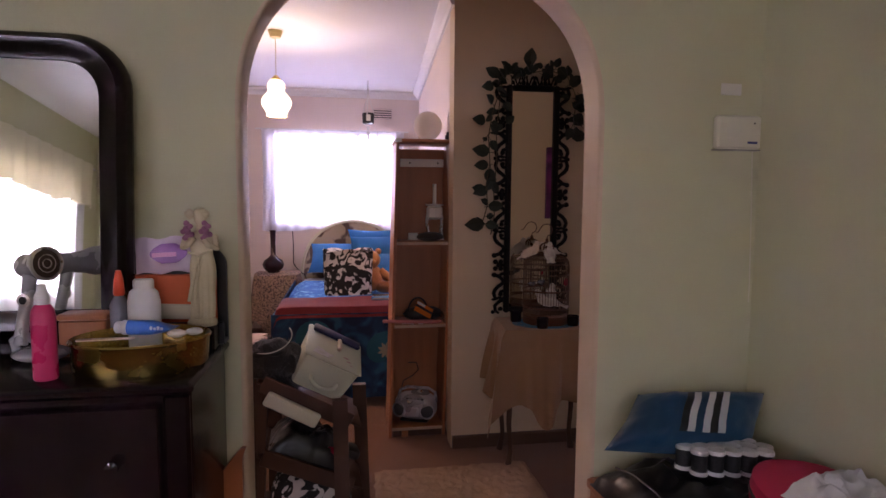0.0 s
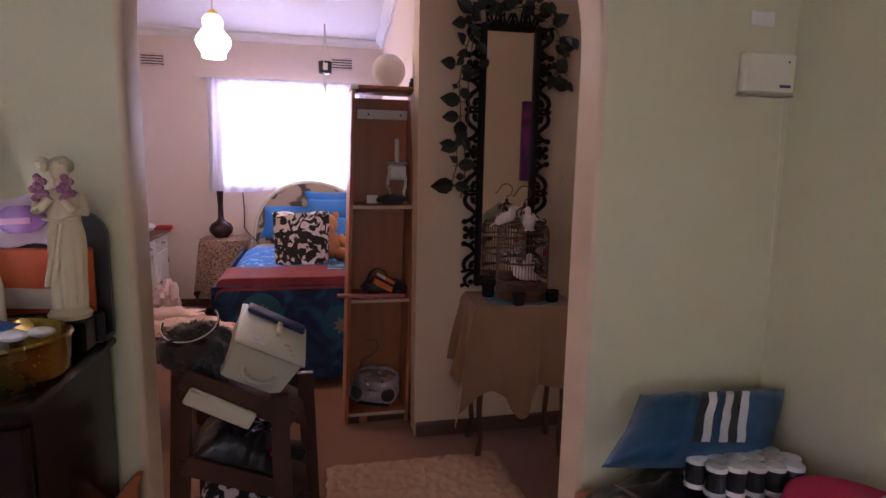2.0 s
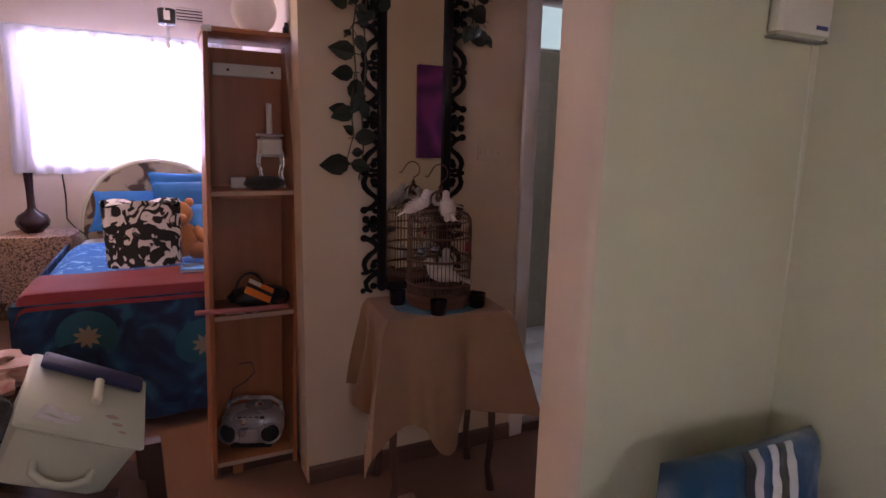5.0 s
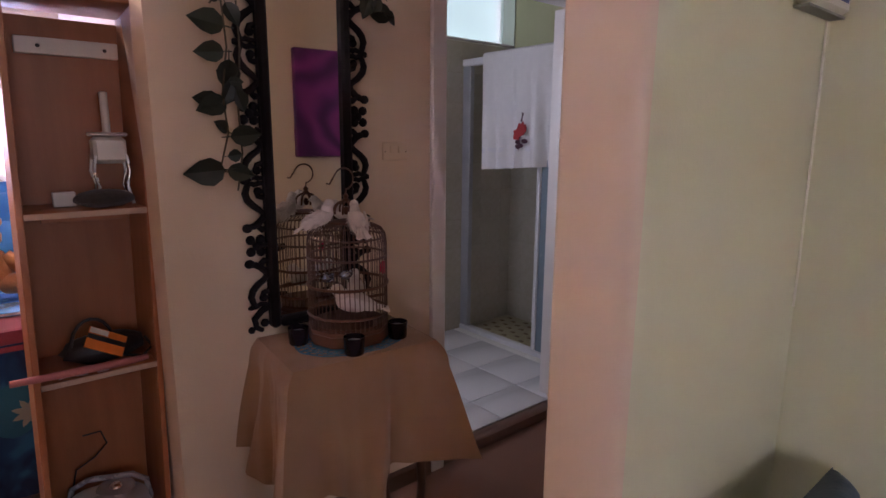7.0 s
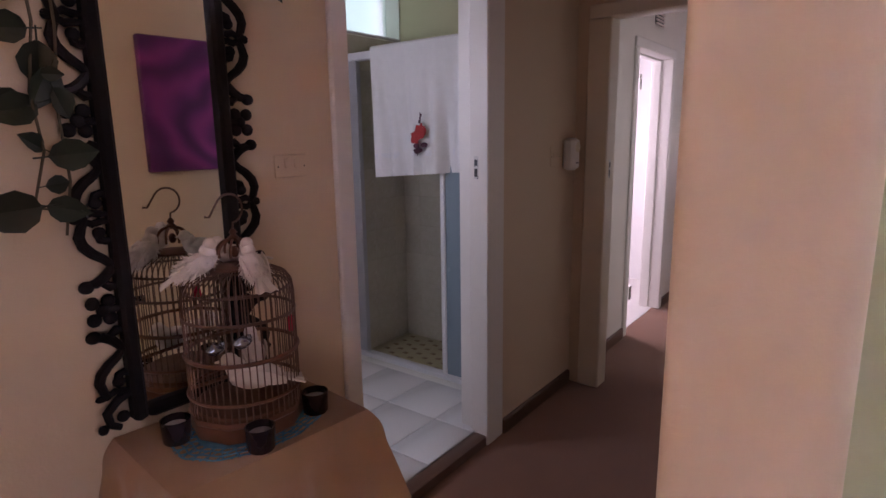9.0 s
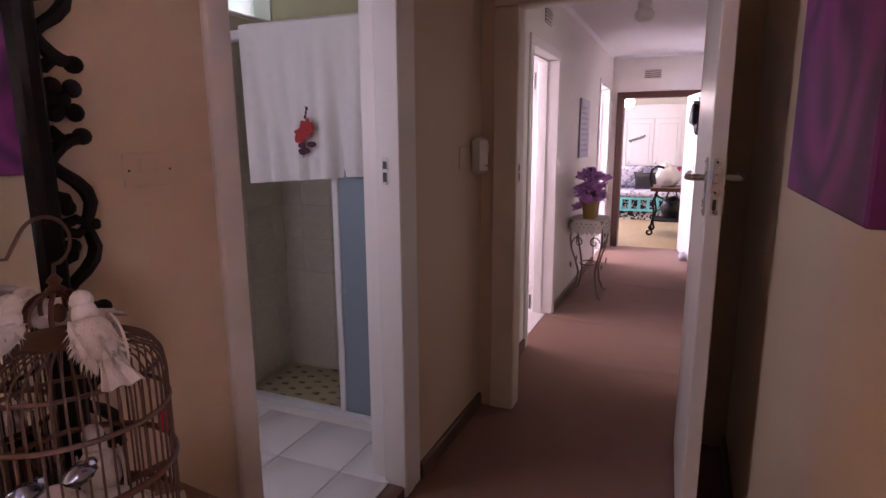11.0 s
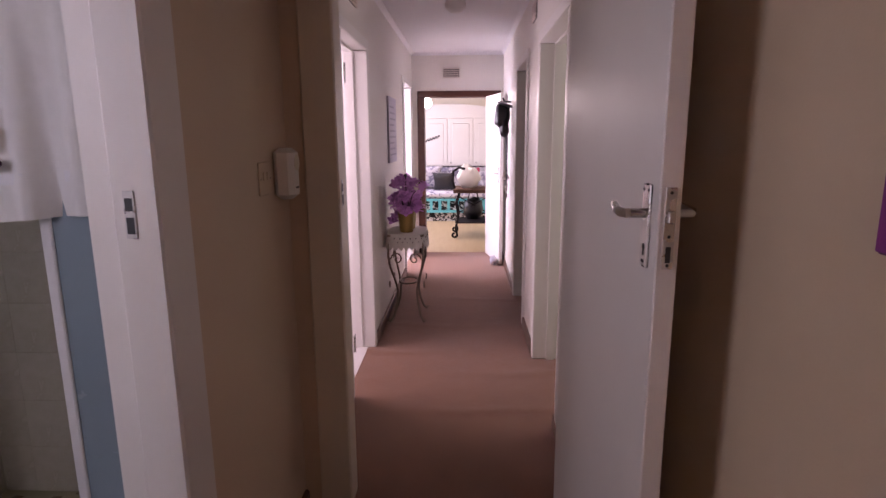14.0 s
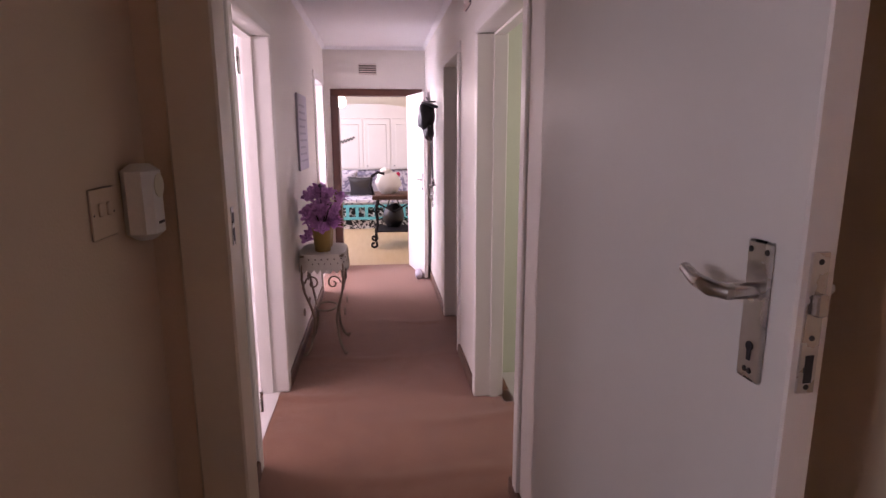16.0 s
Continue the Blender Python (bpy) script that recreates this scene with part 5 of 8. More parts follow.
def tote():
    m = Matrix.Translation((1.60, 4.98, 0.715)) @ pose(0, 0, 0, 0, 0, 6)
    d = thing("tote_bag", m, "black and white scroll-print fabric bag on the bed", "bag")

    def wall(u, v):
        a = 2 * math.pi * u
        w, t = 0.185 + 0.012 * v, 0.10 - 0.03 * v
        c, s = math.cos(a), math.sin(a)
        r = 1 / (abs(c) ** 3.5 + abs(s) ** 3.5) ** (1 / 3.5)
        k = 0.012 * noise.noise(Vector((3 * c, 3 * s, 5 * v)))
        return (w * c * r * (1 + k), t * s * r + k, 0.34 * v + 0.02 * v * math.sin(3 * a))
    part("body", Shape().sheet(wall, 48, 12, 0.004), SWIRL, d)
    part("base", Shape().box((-0.17, -0.085, 0), (0.17, 0.085, 0.012), bevel=0.006), SWIRL, d)
    part("flap", Shape().sheet(lambda u, v: ((u - 0.5) * 0.35, (v - 0.5) * 0.14, 0.335 + 0.025 * math.sin(math.pi * v) + 0.01 * math.sin(9 * u)), 14, 8, 0.004), SWIRL, d)


tote()


def plush():
    s = Shape().ball((0, 0, 0.10), (0.10, 0.09, 0.11), 18, rough=0.1).ball((-0.02, -0.01, 0.26), (0.085, 0.08, 0.08), 18, rough=0.08)
    s.ball((-0.08, -0.01, 0.33), 0.028, 10).ball((0.05, -0.01, 0.33), 0.028, 10).ball((-0.03, -0.085, 0.245), (0.04, 0.03, 0.03), 12)
    s.tube([(0.06, -0.03, 0.16), (0.13, -0.08, 0.10), (0.17, -0.12, 0.05)], [0.04, 0.038, 0.035], 10)
    s.tube([(0.05, -0.05, 0.04), (0.12, -0.14, 0.04), (0.19, -0.2, 0.03)], [0.05, 0.045, 0.04], 10)
    solid("plush_toy", s, SKIN, pose(1.80, 5.22, 0.70, 0, 0, 15), "orange-tan plush toy animal slumped on the bed", "plush toy")


plush()


def laptop():
    d = thing("notebook", Matrix.Translation((1.90, 4.70, 0.722)) @ pose(0, 0, 0, 0, 0, -6), "closed shiny blue notebook lying on the blanket", "notebook")
    part("pages", Shape().box((-0.12, -0.08, 0.002), (0.12, 0.08, 0.012)), WHITEP, d)
    part("cover", Shape().box((-0.125, -0.085, 0.012), (0.125, 0.085, 0.016), bevel=0.001).box((-0.125, -0.085, 0), (0.125, 0.085, 0.002)), plain("glossy_blue_cover", (0.08, 0.28, 0.55), 0.12), d)


laptop()


def skirted_table():
    d = thing("bedside_table", pose(0.895, 6.38, 0), "small bedside table under a leopard print cloth", "table")
    part("stand", Shape().lathe([(0.17, 0), (0.17, 0.02), (0.03, 0.05), (0.03, 0.66), (0.20, 0.68), (0.20, 0.70)], 24), DARKWOOD, d)

    def f(u, v):
        a = 2 * math.pi * u
        c, s = math.cos(a), math.sin(a)
        k = 1 / max(abs(c), abs(s)) ** 0.7
        drop = max(0.0, v - 0.45) / 0.55
        r = 0.225 * min(1, v / 0.45) * (k if v > 0.4 else 1) + 0.05 * drop + 0.018 * drop * math.sin(9 * a)
        return (r * c, r * s * 0.95, 0.708 - (0.52 + 0.08 * math.cos(4 * a)) * drop)
    part("cloth", Shape().sheet(f, 64, 18, 0.005), LEOPARD, d, "leopard print table cloth")


skirted_table()
solid("vase", Shape().lathe([(0.055, 0), (0.06, 0.006), (0.10, 0.05), (0.108, 0.085), (0.09, 0.125), (0.045, 0.155), (0.026, 0.18), (0.024, 0.30), (0.030, 0.42), (0.033, 0.43), (0.027, 0.43), (0.020, 0.40)], 28),
      plain("dark_plum_glaze", (0.035, 0.014, 0.02), 0.18, vary=0.2), pose(0.85, 6.40, 0.716), "dark plum bottle vase with a long neck", "vase")
solid("lamp_cable", Shape().tube([(1.02, 6.67, 1.13), (1.03, 6.66, 0.95), (1.03, 6.62, 0.78), (1.08, 6.58, 0.72), (1.16, 6.52, 0.66), (1.20, 6.5, 0.5)], 0.005, 6), BLACK, pose(0, 0, 0), "dark cable hanging from window to bedside", "cable")


def desk():
    x0, x1, y0, y1 = -0.185, 0.335, 5.35, 6.62
    d = thing("writing_desk", pose(0, 0, 0), "white painted kneehole desk with a brown worktop", "desk")
    part("worktop", Shape().box((x0, y0 - 0.02, 0.745), (x1 + 0.025, y1 + 0.02, 0.775), bevel=0.006), plain("brown_laminate", (0.16, 0.09, 0.06), 0.4, vary=0.2), d)
    part("carcass", Shape().box((x0, y0, 0.02), (x1 - 0.02, y0 + 0.42, 0.745)).box((x0, y1 - 0.42, 0.02), (x1 - 0.02, y1, 0.745)).box((x0, y0 + 0.42, 0.60), (x1 - 0.02, y1 - 0.42, 0.745)).box((x0, y0 + 0.42, 0.02), (x0 + 0.02, y1 - 0.42, 0.6)), GLOSSWHITE, d)
    for a, b in ((y0 + 0.02, y0 + 0.40), (y0 + 0.44, y1 - 0.44), (y1 - 0.40, y1 - 0.02)):
        dr = part("drawer", Shape().box((x1 - 0.02, a, 0.615), (x1, b, 0.735), bevel=0.005), GLOSSWHITE, d)
        part("knob", Shape().ball((x1 + 0.014, (a + b) / 2, 0.675), 0.014, 10).box((x1 - 0.001, (a + b) / 2 - 0.04, 0.66), (x1 + 0.003, (a + b) / 2 + 0.04, 0.69), bevel=0.001), CHROME, dr)
    for a, b in ((y0 + 0.02, y0 + 0.40), (y1 - 0.40, y1 - 0.02)):
        dr = part("door", Shape().box((x1 - 0.02, a, 0.05), (x1, b, 0.60), bevel=0.005), GLOSSWHITE, d)
        part("door_panel", Shape().box((x1 - 0.002, a + 0.06, 0.11), (x1 + 0.006, b - 0.06, 0.54), bevel=0.005), GLOSSWHITE, dr)
        part("knob", Shape().ball((x1 + 0.016, a + 0.035, 0.34), 0.014, 10), CHROME, dr)
        part("hinge", Shape().box((x1 - 0.001, b - 0.004, 0.14), (x1 + 0.004, b + 0.012, 0.19)).box((x1 - 0.001, b - 0.004, 0.46), (x1 + 0.004, b + 0.012, 0.51)), BLACK, dr)


desk()
solid("red_box_file", Shape().box((-0.15, -0.02, 0), (0.13, 0.025, 0.04), bevel=0.004), plain("red_cardboard", (0.42, 0.03, 0.03), 0.5), pose(0.27, 6.56, 0.777, 0, 0, -4), "long flat red box at the desk end", "box")
solid("folded_garment", Shape().ball((0, 0, 0.05), (0.14, 0.16, 0.05), 20, rough=0.25, seed=6), plain("white_cotton", (0.62, 0.60, 0.62), 0.9), pose(0.16, 6.33, 0.777), "heap of folded white cotton clothing on the desk", "clothing")
solid("patterned_pouch", Shape().ball((0, 0, 0.09), (0.07, 0.10, 0.10), 18, rough=0.12, seed=2), SWIRL, pose(0.16, 6.02, 0.777), "black and white patterned pouch on the desk", "pouch")
solid("paper_sheets", Shape().box((-0.10, -0.14, 0), (0.10, 0.14, 0.008)).box((-0.09, -0.1, 0.008), (0.11, 0.16, 0.012), pose(0, 0, 0, 0, 0, 9)), WHITEP, pose(0.20, 5.72, 0.777), "loose white papers on the desk", "paper")


def heap(place, r, seed, n, material, name, label):
    s = Shape()
    rnd = random.Random(seed)
    for k in range(n):
        a, q = rnd.uniform(0, 6.28), rnd.uniform(0, 0.75)
        w = r[0] * rnd.uniform(0.3, 0.55)
        s.ball((r[0] * q * math.cos(a), r[1] * q * math.sin(a), r[2] * (1 - q * q) * rnd.uniform(0.3, 0.9) + 0.02), (w, r[1] * rnd.uniform(0.25, 0.5), r[2] * rnd.uniform(0.25, 0.45)), 18, rough=0.5, seed=seed + k)
    return solid(name, s, material, Matrix.Translation(place), label, "clothing")


CLOTHPINK = two_tone("pale_pink_print_cloth", (0.56, 0.40, 0.36), (0.50, 0.12, 0.12), 9, 0.66, 0.05)


def stool():
    d = thing("clothes_stool", pose(0.86, 4.05, 0), "low wooden stool buried under clothes", "stool")
    part("seat", Shape().box((-0.30, -0.22, 0.40), (0.30, 0.22, 0.43), bevel=0.008), DARKWOOD, d)
    for x in (-0.26, 0.26):
        for y in (-0.18, 0.18):
            part("leg", Shape().box((x - 0.02, y - 0.02, 0), (x + 0.02, y + 0.02, 0.40), bevel=0.003), DARKWOOD, d)


stool()
heap((0.86, 4.05, 0.43), (0.36, 0.26, 0.15), 11, 14, CLOTHPINK, "clothes_heap", "heap of pale pink and cream clothes")
heap((0.48, 5.70, 0.0), (0.20, 0.35, 0.36), 23, 12, CLOTHPINK, "clothes_heap", "pile of pale printed laundry in front of the desk")


# pendant, hanging pot, vents
def pendant():
    d = thing("pendant_lamp", pose(1.114, 4.59, 0), "lit pendant lamp with a frosted glass bell shade", "ceiling lamp")
    yellow = plain("pale_yellow_plastic", (0.66, 0.52, 0.24), 0.4)
    part("ceiling_rose", Shape().lathe([(0.030, 2.572), (0.036, 2.575), (0.048, 2.612), (0.050, 2.619)], 20), yellow, d)
    part("cord", Shape().tube([(0, 0, 2.575), (0, 0, 2.315)], 0.003, 6), plain("pale_cord", (0.62, 0.54, 0.36)), d)
    part("cap", Shape().lathe([(0.034, 2.285), (0.030, 2.298), (0.012, 2.318)], 18), plain("yellow_brass_cap", (0.62, 0.45, 0.12), 0.3, metal=0.7), d)
    prof = [(0.066, 2.040), (0.070, 2.048), (0.066, 2.058), (0.074, 2.075), (0.094, 2.105), (0.101, 2.132), (0.095, 2.158), (0.074, 2.186), (0.057, 2.206), (0.053, 2.218), (0.059, 2.240), (0.056, 2.262), (0.044, 2.280), (0.033, 2.287)]

    def glassy(u, v):
        t, k = 2 * math.pi * u, min(int(v * (len(prof) - 1)), len(prof) - 2)
        q = v * (len(prof) - 1) - k
        r, z = prof[k][0] + q * (prof[k + 1][0] - prof[k][0]), prof[k][1] + q * (prof[k + 1][1] - prof[k][1])
        return (r * (1 + 0.022 * math.sin(16 * t)) * math.cos(t), r * (1 + 0.022 * math.sin(16 * t)) * math.sin(t), z)
    sh = part("shade", Shape().sheet(glassy, 96, 39), GLOW, d, "glowing fluted glass shade")
    sh.visible_shadow = False


pendant()


def hanging_pot():
    d = thing("hanging_planter", pose(1.807, 6.12, 0), "beaded macrame hanger with a small dark pot", "hanger")
    part("pot", Shape().lathe([(0.045, 2.20), (0.055, 2.205), (0.06, 2.30), (0.056, 2.305)], 20), BLACK, d)
    part("pot_print", Shape().box((-0.02, -0.062, 2.225), (0.02, -0.056, 2.285)), WHITEP, d)
    for k in range(3):
        a = 2.1 * k + 0.3
        part("cord", Shape().tube([(0, 0, 2.62), (0.01 * math.cos(a), 0.01 * math.sin(a), 2.46), (0.06 * math.cos(a), 0.06 * math.sin(a), 2.31), (0.045 * math.cos(a), 0.045 * math.sin(a), 2.195), (0, 0, 2.17)], 0.005, 6), LACE, d)
    part("tassel", Shape().lathe([(0.004, 2.03), (0.016, 2.06), (0.008, 2.09), (0.018, 2.11), (0.01, 2.14), (0.015, 2.16), (0.006, 2.175)], 12), LACE, d)
    for x in (-0.10, 0.09):
        part("bead_string", Shape().tube([(x * 0.5, 0, 2.2), (x, 0, 2.12), (x * 1.02, 0, 2.09)], 0.002, 5).ball((x * 1.02, 0, 2.085), 0.010, 8), LACE, d)


hanging_pot()


def vent(place, m2, label):
    d = thing("air_vent", Matrix.Translation(place) @ m2, label, "air vent", "wall vents")
    part("backing", Shape().box((-0.095, -0.004, -0.055), (0.095, -0.001, 0.055)), plain("dark_vent_gap", (0.05, 0.045, 0.04)), d)
    for k in range(5):
        part("slat", Shape().box((-0.095, -0.016, -0.055 + 0.0235 * k), (0.095, -0.004, -0.042 + 0.0235 * k), bevel=0.003), BEDWALL, d)
    return d


vent((0.265, 6.70, 2.33), pose(0, 0, 0), "cream louvred air vent on the bedroom wall")
vent((1.985, 6.70, 2.385), pose(0, 0, 0), "cream louvred air vent above the curtain")
vent((10.04, 3.14, 2.215), pose(0, 0, 0, 0, 0, -90), "cream louvred air vent above the lounge doorway")
vent((6.35, 3.62, 2.27), pose(0, 0, 0), "cream louvred air vent above a passage door")
vent((6.9, 2.51, 2.27), pose(0, 0, 0, 0, 0, 180), "cream louvred air vent on the passage wall")


# rug
def rug():
    rnd = random.Random(5)
    x0, x1, y0, y1 = 1.72, 2.56, 2.47, 3.37

    def f(u, v):
        x, y = x0 + (x1 - x0) * u, y0 + (y1 - y0) * v
        e = min(u, v, 1 - u, 1 - v)
        return (x + 0.012 * noise.noise(Vector((x * 20, y * 20, 0))), y + 0.012 * noise.noise(Vector((x * 20, y * 20, 9))), 0.006 + (0.018 + 0.012 * noise.noise(Vector((x * 30, y * 30, 3))) + 0.006 * rnd.random()) * min(1, e * 30))
    solid("shaggy_rug", Shape().sheet(f, 90, 90, 0.004), RUG, pose(0, 0, 0), "flattened beige shaggy rug on the carpet", "rug")


rug()


# ---- rack beside the arch ----
def rack():
    d = thing("wooden_rack", pose(0, 0, 0), "dark wooden rack with sloping shelves full of bric-a-brac", "rack")
    legs = (((1.20, 2.80), (1.225, 2.86), 0.70), ((1.565, 2.74), (1.555, 2.80), 0.62), ((1.245, 3.14), (1.25, 3.12), 0.78), ((1.66, 3.08), (1.64, 3.06), 0.60))
    for (ax, ay), (bx, by), h in legs:
        m = Matrix.Translation((ax, ay, 0))
        part("leg", Shape().add([(sx * 0.031 + (bx - ax) * q, sy * 0.019 + (by - ay) * q, h * q) for q in (0, 1) for sx, sy in ((-1, -1), (1, -1), (1, 1), (-1, 1))],
                                [(3, 2, 1, 0), (4, 5, 6, 7), (0, 1, 5, 4), (1, 2, 6, 5), (2, 3, 7, 6), (3, 0, 4, 7)], m), DARKWOOD, d)
    for z, t in ((0.60, 28), (0.30, 24)):
        part("sloping_shelf", Shape().box((-0.24, -0.15, -0.008), (0.24, 0.17, 0.008), pose(1.42, 2.96, z, 0, t, 4), bevel=0.003), DARKWOOD, d)
        part("shelf_rail", Shape().box((-0.22, -0.165, -0.03), (0.19, -0.15, 0.04), pose(1.42, 2.96, z, 0, t, 4), bevel=0.003), DARKWOOD, d)
    part("floor_shelf", Shape().box((1.19, 2.78, 0.06), (1.66, 3.12, 0.078), bevel=0.003), DARKWOOD, d)


rack()


def storage_case():
    m = Matrix.Translation((1.455, 2.90, 0.675)) @ pose(0, 0, 0, 18, 28, 8)
    d = thing("plastic_case", m, "tilted cream plastic case with a moulded handle", "storage case")

    def tub(u, v):
        t, k = 2 * math.pi * u, 0.90 + 0.10 * v
        c, s = math.cos(t), math.sin(t)
        r = 1 / (abs(c) ** 9 + abs(s) ** 9) ** (1 / 9)
        return (0.127 * c * r * k, 0.025 + 0.122 * s * r * k, 0.150 * v)
    part("body", Shape().sheet(tub, 64, 6, 0.004), CASE, d)
    part("base", Shape().box((-0.108, -0.080, 0.001), (0.108, 0.130, 0.006), bevel=0.002), CASE, d)
    part("lid", Shape().box((-0.130, -0.100, 0.150), (0.130, 0.150, 0.165), bevel=0.006), CASE, d)
    part("handle", Shape().tube([(-0.058, -0.088, 0.072), (-0.054, -0.106, 0.058), (-0.028, -0.114, 0.046), (0.0, -0.117, 0.042), (0.028, -0.114, 0.046), (0.054, -0.106, 0.058), (0.058, -0.088, 0.072)], 0.009, 10), CASE, d)
    part("film", Shape().sheet(lambda u, v: (-0.100 + 0.075 * u + 0.02 * v, -0.075 + 0.055 * v * (1 - 0.5 * u), 0.1665 + 0.005 * noise.noise(Vector((u * 5, v * 5, 1)))), 10, 10, 0.001), plain("clear_film", (0.75, 0.74, 0.74), 0.1), d)
    part("clasp", Shape().box((0.005, 0.005, 0.165), (0.024, 0.085, 0.186), bevel=0.004), CREAMP, d)
    for k in range(3):
        part("stain", Shape().lathe([(0.010 - 0.002 * k, 0), (0.009 - 0.002 * k, 0.0006)], 12, pose(0.055 + 0.012 * k, -0.020 - 0.022 * k, 0.165) @ Matrix.Diagonal((1.5, 0.7, 1, 1))), plain("faded_pink_mark", (0.50, 0.36, 0.33), 0.5), d)


storage_case()
solid("spectacle_case", Shape().box((-0.112, -0.024, 0), (0.112, 0.024, 0.018), bevel=0.004), plain("dark_blue_case", (0.035, 0.04, 0.11), 0.45, vary=0.3, scale=60), Matrix.Translation((1.455, 2.90, 0.675)) @ pose(0, 0, 0, 18, 28, 8) @ pose(0.002, 0.112, 0.1655, 0, 0, -2), "long dark blue spectacle case on the plastic case", "case")
solid("paper_tray", Shape().box((-0.12, -0.012, -0.032), (0.12, 0.012, 0.032), bevel=0.006), CASE, pose(1.36, 2.775, 0.595, 10, 30, 4), "pale cream plastic lid wedged under the case", "lid")
def fur_hat():
    s = Shape().ball((0, 0, 0.0), (0.125, 0.10, 0.095), 32, rough=0.28, seed=5).ball((0.03, 0.03, -0.06), (0.11, 0.09, 0.09), 26, rough=0.35, seed=8)
    rnd = random.Random(12)
    for k in range(900):
        low = k % 3 == 0
        c, r = (Vector((0.03, 0.03, -0.06)), (0.11, 0.09, 0.09)) if low else (Vector((0, 0, 0)), (0.123, 0.098, 0.093))
        q = Vector((rnd.gauss(0, 1), rnd.gauss(0, 1), rnd.gauss(0, 1))).normalized()
        p = c + Vector((q.x * r[0], q.y * r[1], q.z * r[2]))
        side = q.orthogonal().normalized()
        side.rotate(Matrix.Rotation(rnd.uniform(0, 6.28), 3, q))
        e = p + q * rnd.uniform(0.008, 0.018) + side * rnd.uniform(0.008, 0.024) - Vector((0, 0, 0.006))
        w = q.cross(side) * rnd.uniform(0.002, 0.005)
        s.add([p - w - q * 0.006, p + w - q * 0.006, e, p + side * 0.004 - q * 0.006], [(0, 1, 2), (1, 3, 2), (3, 0, 2)])
    solid("fur_hat", s, FUR, pose(1.275, 2.90, 0.775), "shaggy dark grey fur hat hung on the rack", "fur hat")


fur_hat()
sg = thing("sunglasses", pose(1.265, 2.80, 0.872, 20, 0, 0), "dark wrap-around sunglasses with a pale rim", "sunglasses")
band = [(0.004 + 0.092 * math.cos(a), 0.018 - 0.066 * math.sin(a), 0.014 - 0.030 * math.sin(a) + 0.012 * math.cos(a)) for a in [math.pi * (1.08 - 1.25 * k / 20) for k in range(21)]]
part("frame", Shape().tube([(x, y + 0.002, z - 0.004) for x, y, z in band], 0.0045, 6).ball((-0.036, -0.040, -0.026), (0.030, 0.007, 0.017), 12).ball((0.032, -0.038, -0.022), (0.030, 0.007, 0.017), 12), BLACK, sg)
part("rim", Shape().tube([(x, y - 0.003, z + 0.002) for x, y, z in band], 0.0022, 6), WHITEP, sg, "pale shiny rim")
solid("dark_pouch", puffy(0.34, 0.26, 0.13, 31, 0.05), LEATHER, pose(1.40, 2.95, 0.33, 0, 24, 4), "slumped black bag on the sloping rack shelf", "bag")
solid("print_bag", puffy(0.36, 0.26, 0.22, 14, 0.03), SWIRL, pose(1.42, 2.93, 0.08), "black and white scroll-print bag under the rack", "bag")
for k, (x, y, z, c) in enumerate(((1.52, 2.90, 0.345, "red"), (1.58, 2.98, 0.31, "black"))):
    cc = {"red": RED, "black": BLACK}[c]
    solid("small_box", Shape().box((-0.05, -0.05, -0.012), (0.05, 0.05, 0.03), bevel=0.006), cc, pose(x, y, z, 0, 24, 10 * k), f"small {c} box on the sloping shelf", "box")


# ---- lobby: table, cage, mirror, vine ----
TABLE = Matrix.Translation((2.672, 3.420, 0)) @ pose(0, 0, 0, 0, 0, -5.5)


def cloth_table():
    a, b, h = 0.238, 0.160, 0.775
    d = thing("hall_table", TABLE, "small dark table under a draped tan cloth", "table")
    part("tabletop", Shape().box((-a, -b, h - 0.025), (a, b, h - 0.004), bevel=0.004), DARKWOOD, d)
    for x in (-a + 0.04, a - 0.04):
        for y in (-b + 0.04, b - 0.04):
            part("leg", Shape().tube([(x, y, h - 0.026), (x * 1.01, y, 0.55), (x * 1.06, y * 1.04, 0.25), (x * 1.0, y, 0.10), (x * 1.08, y * 1.05, 0.0)], [0.024, 0.020, 0.014, 0.013, 0.019], 10), DARKWOOD, d)


cloth_table()


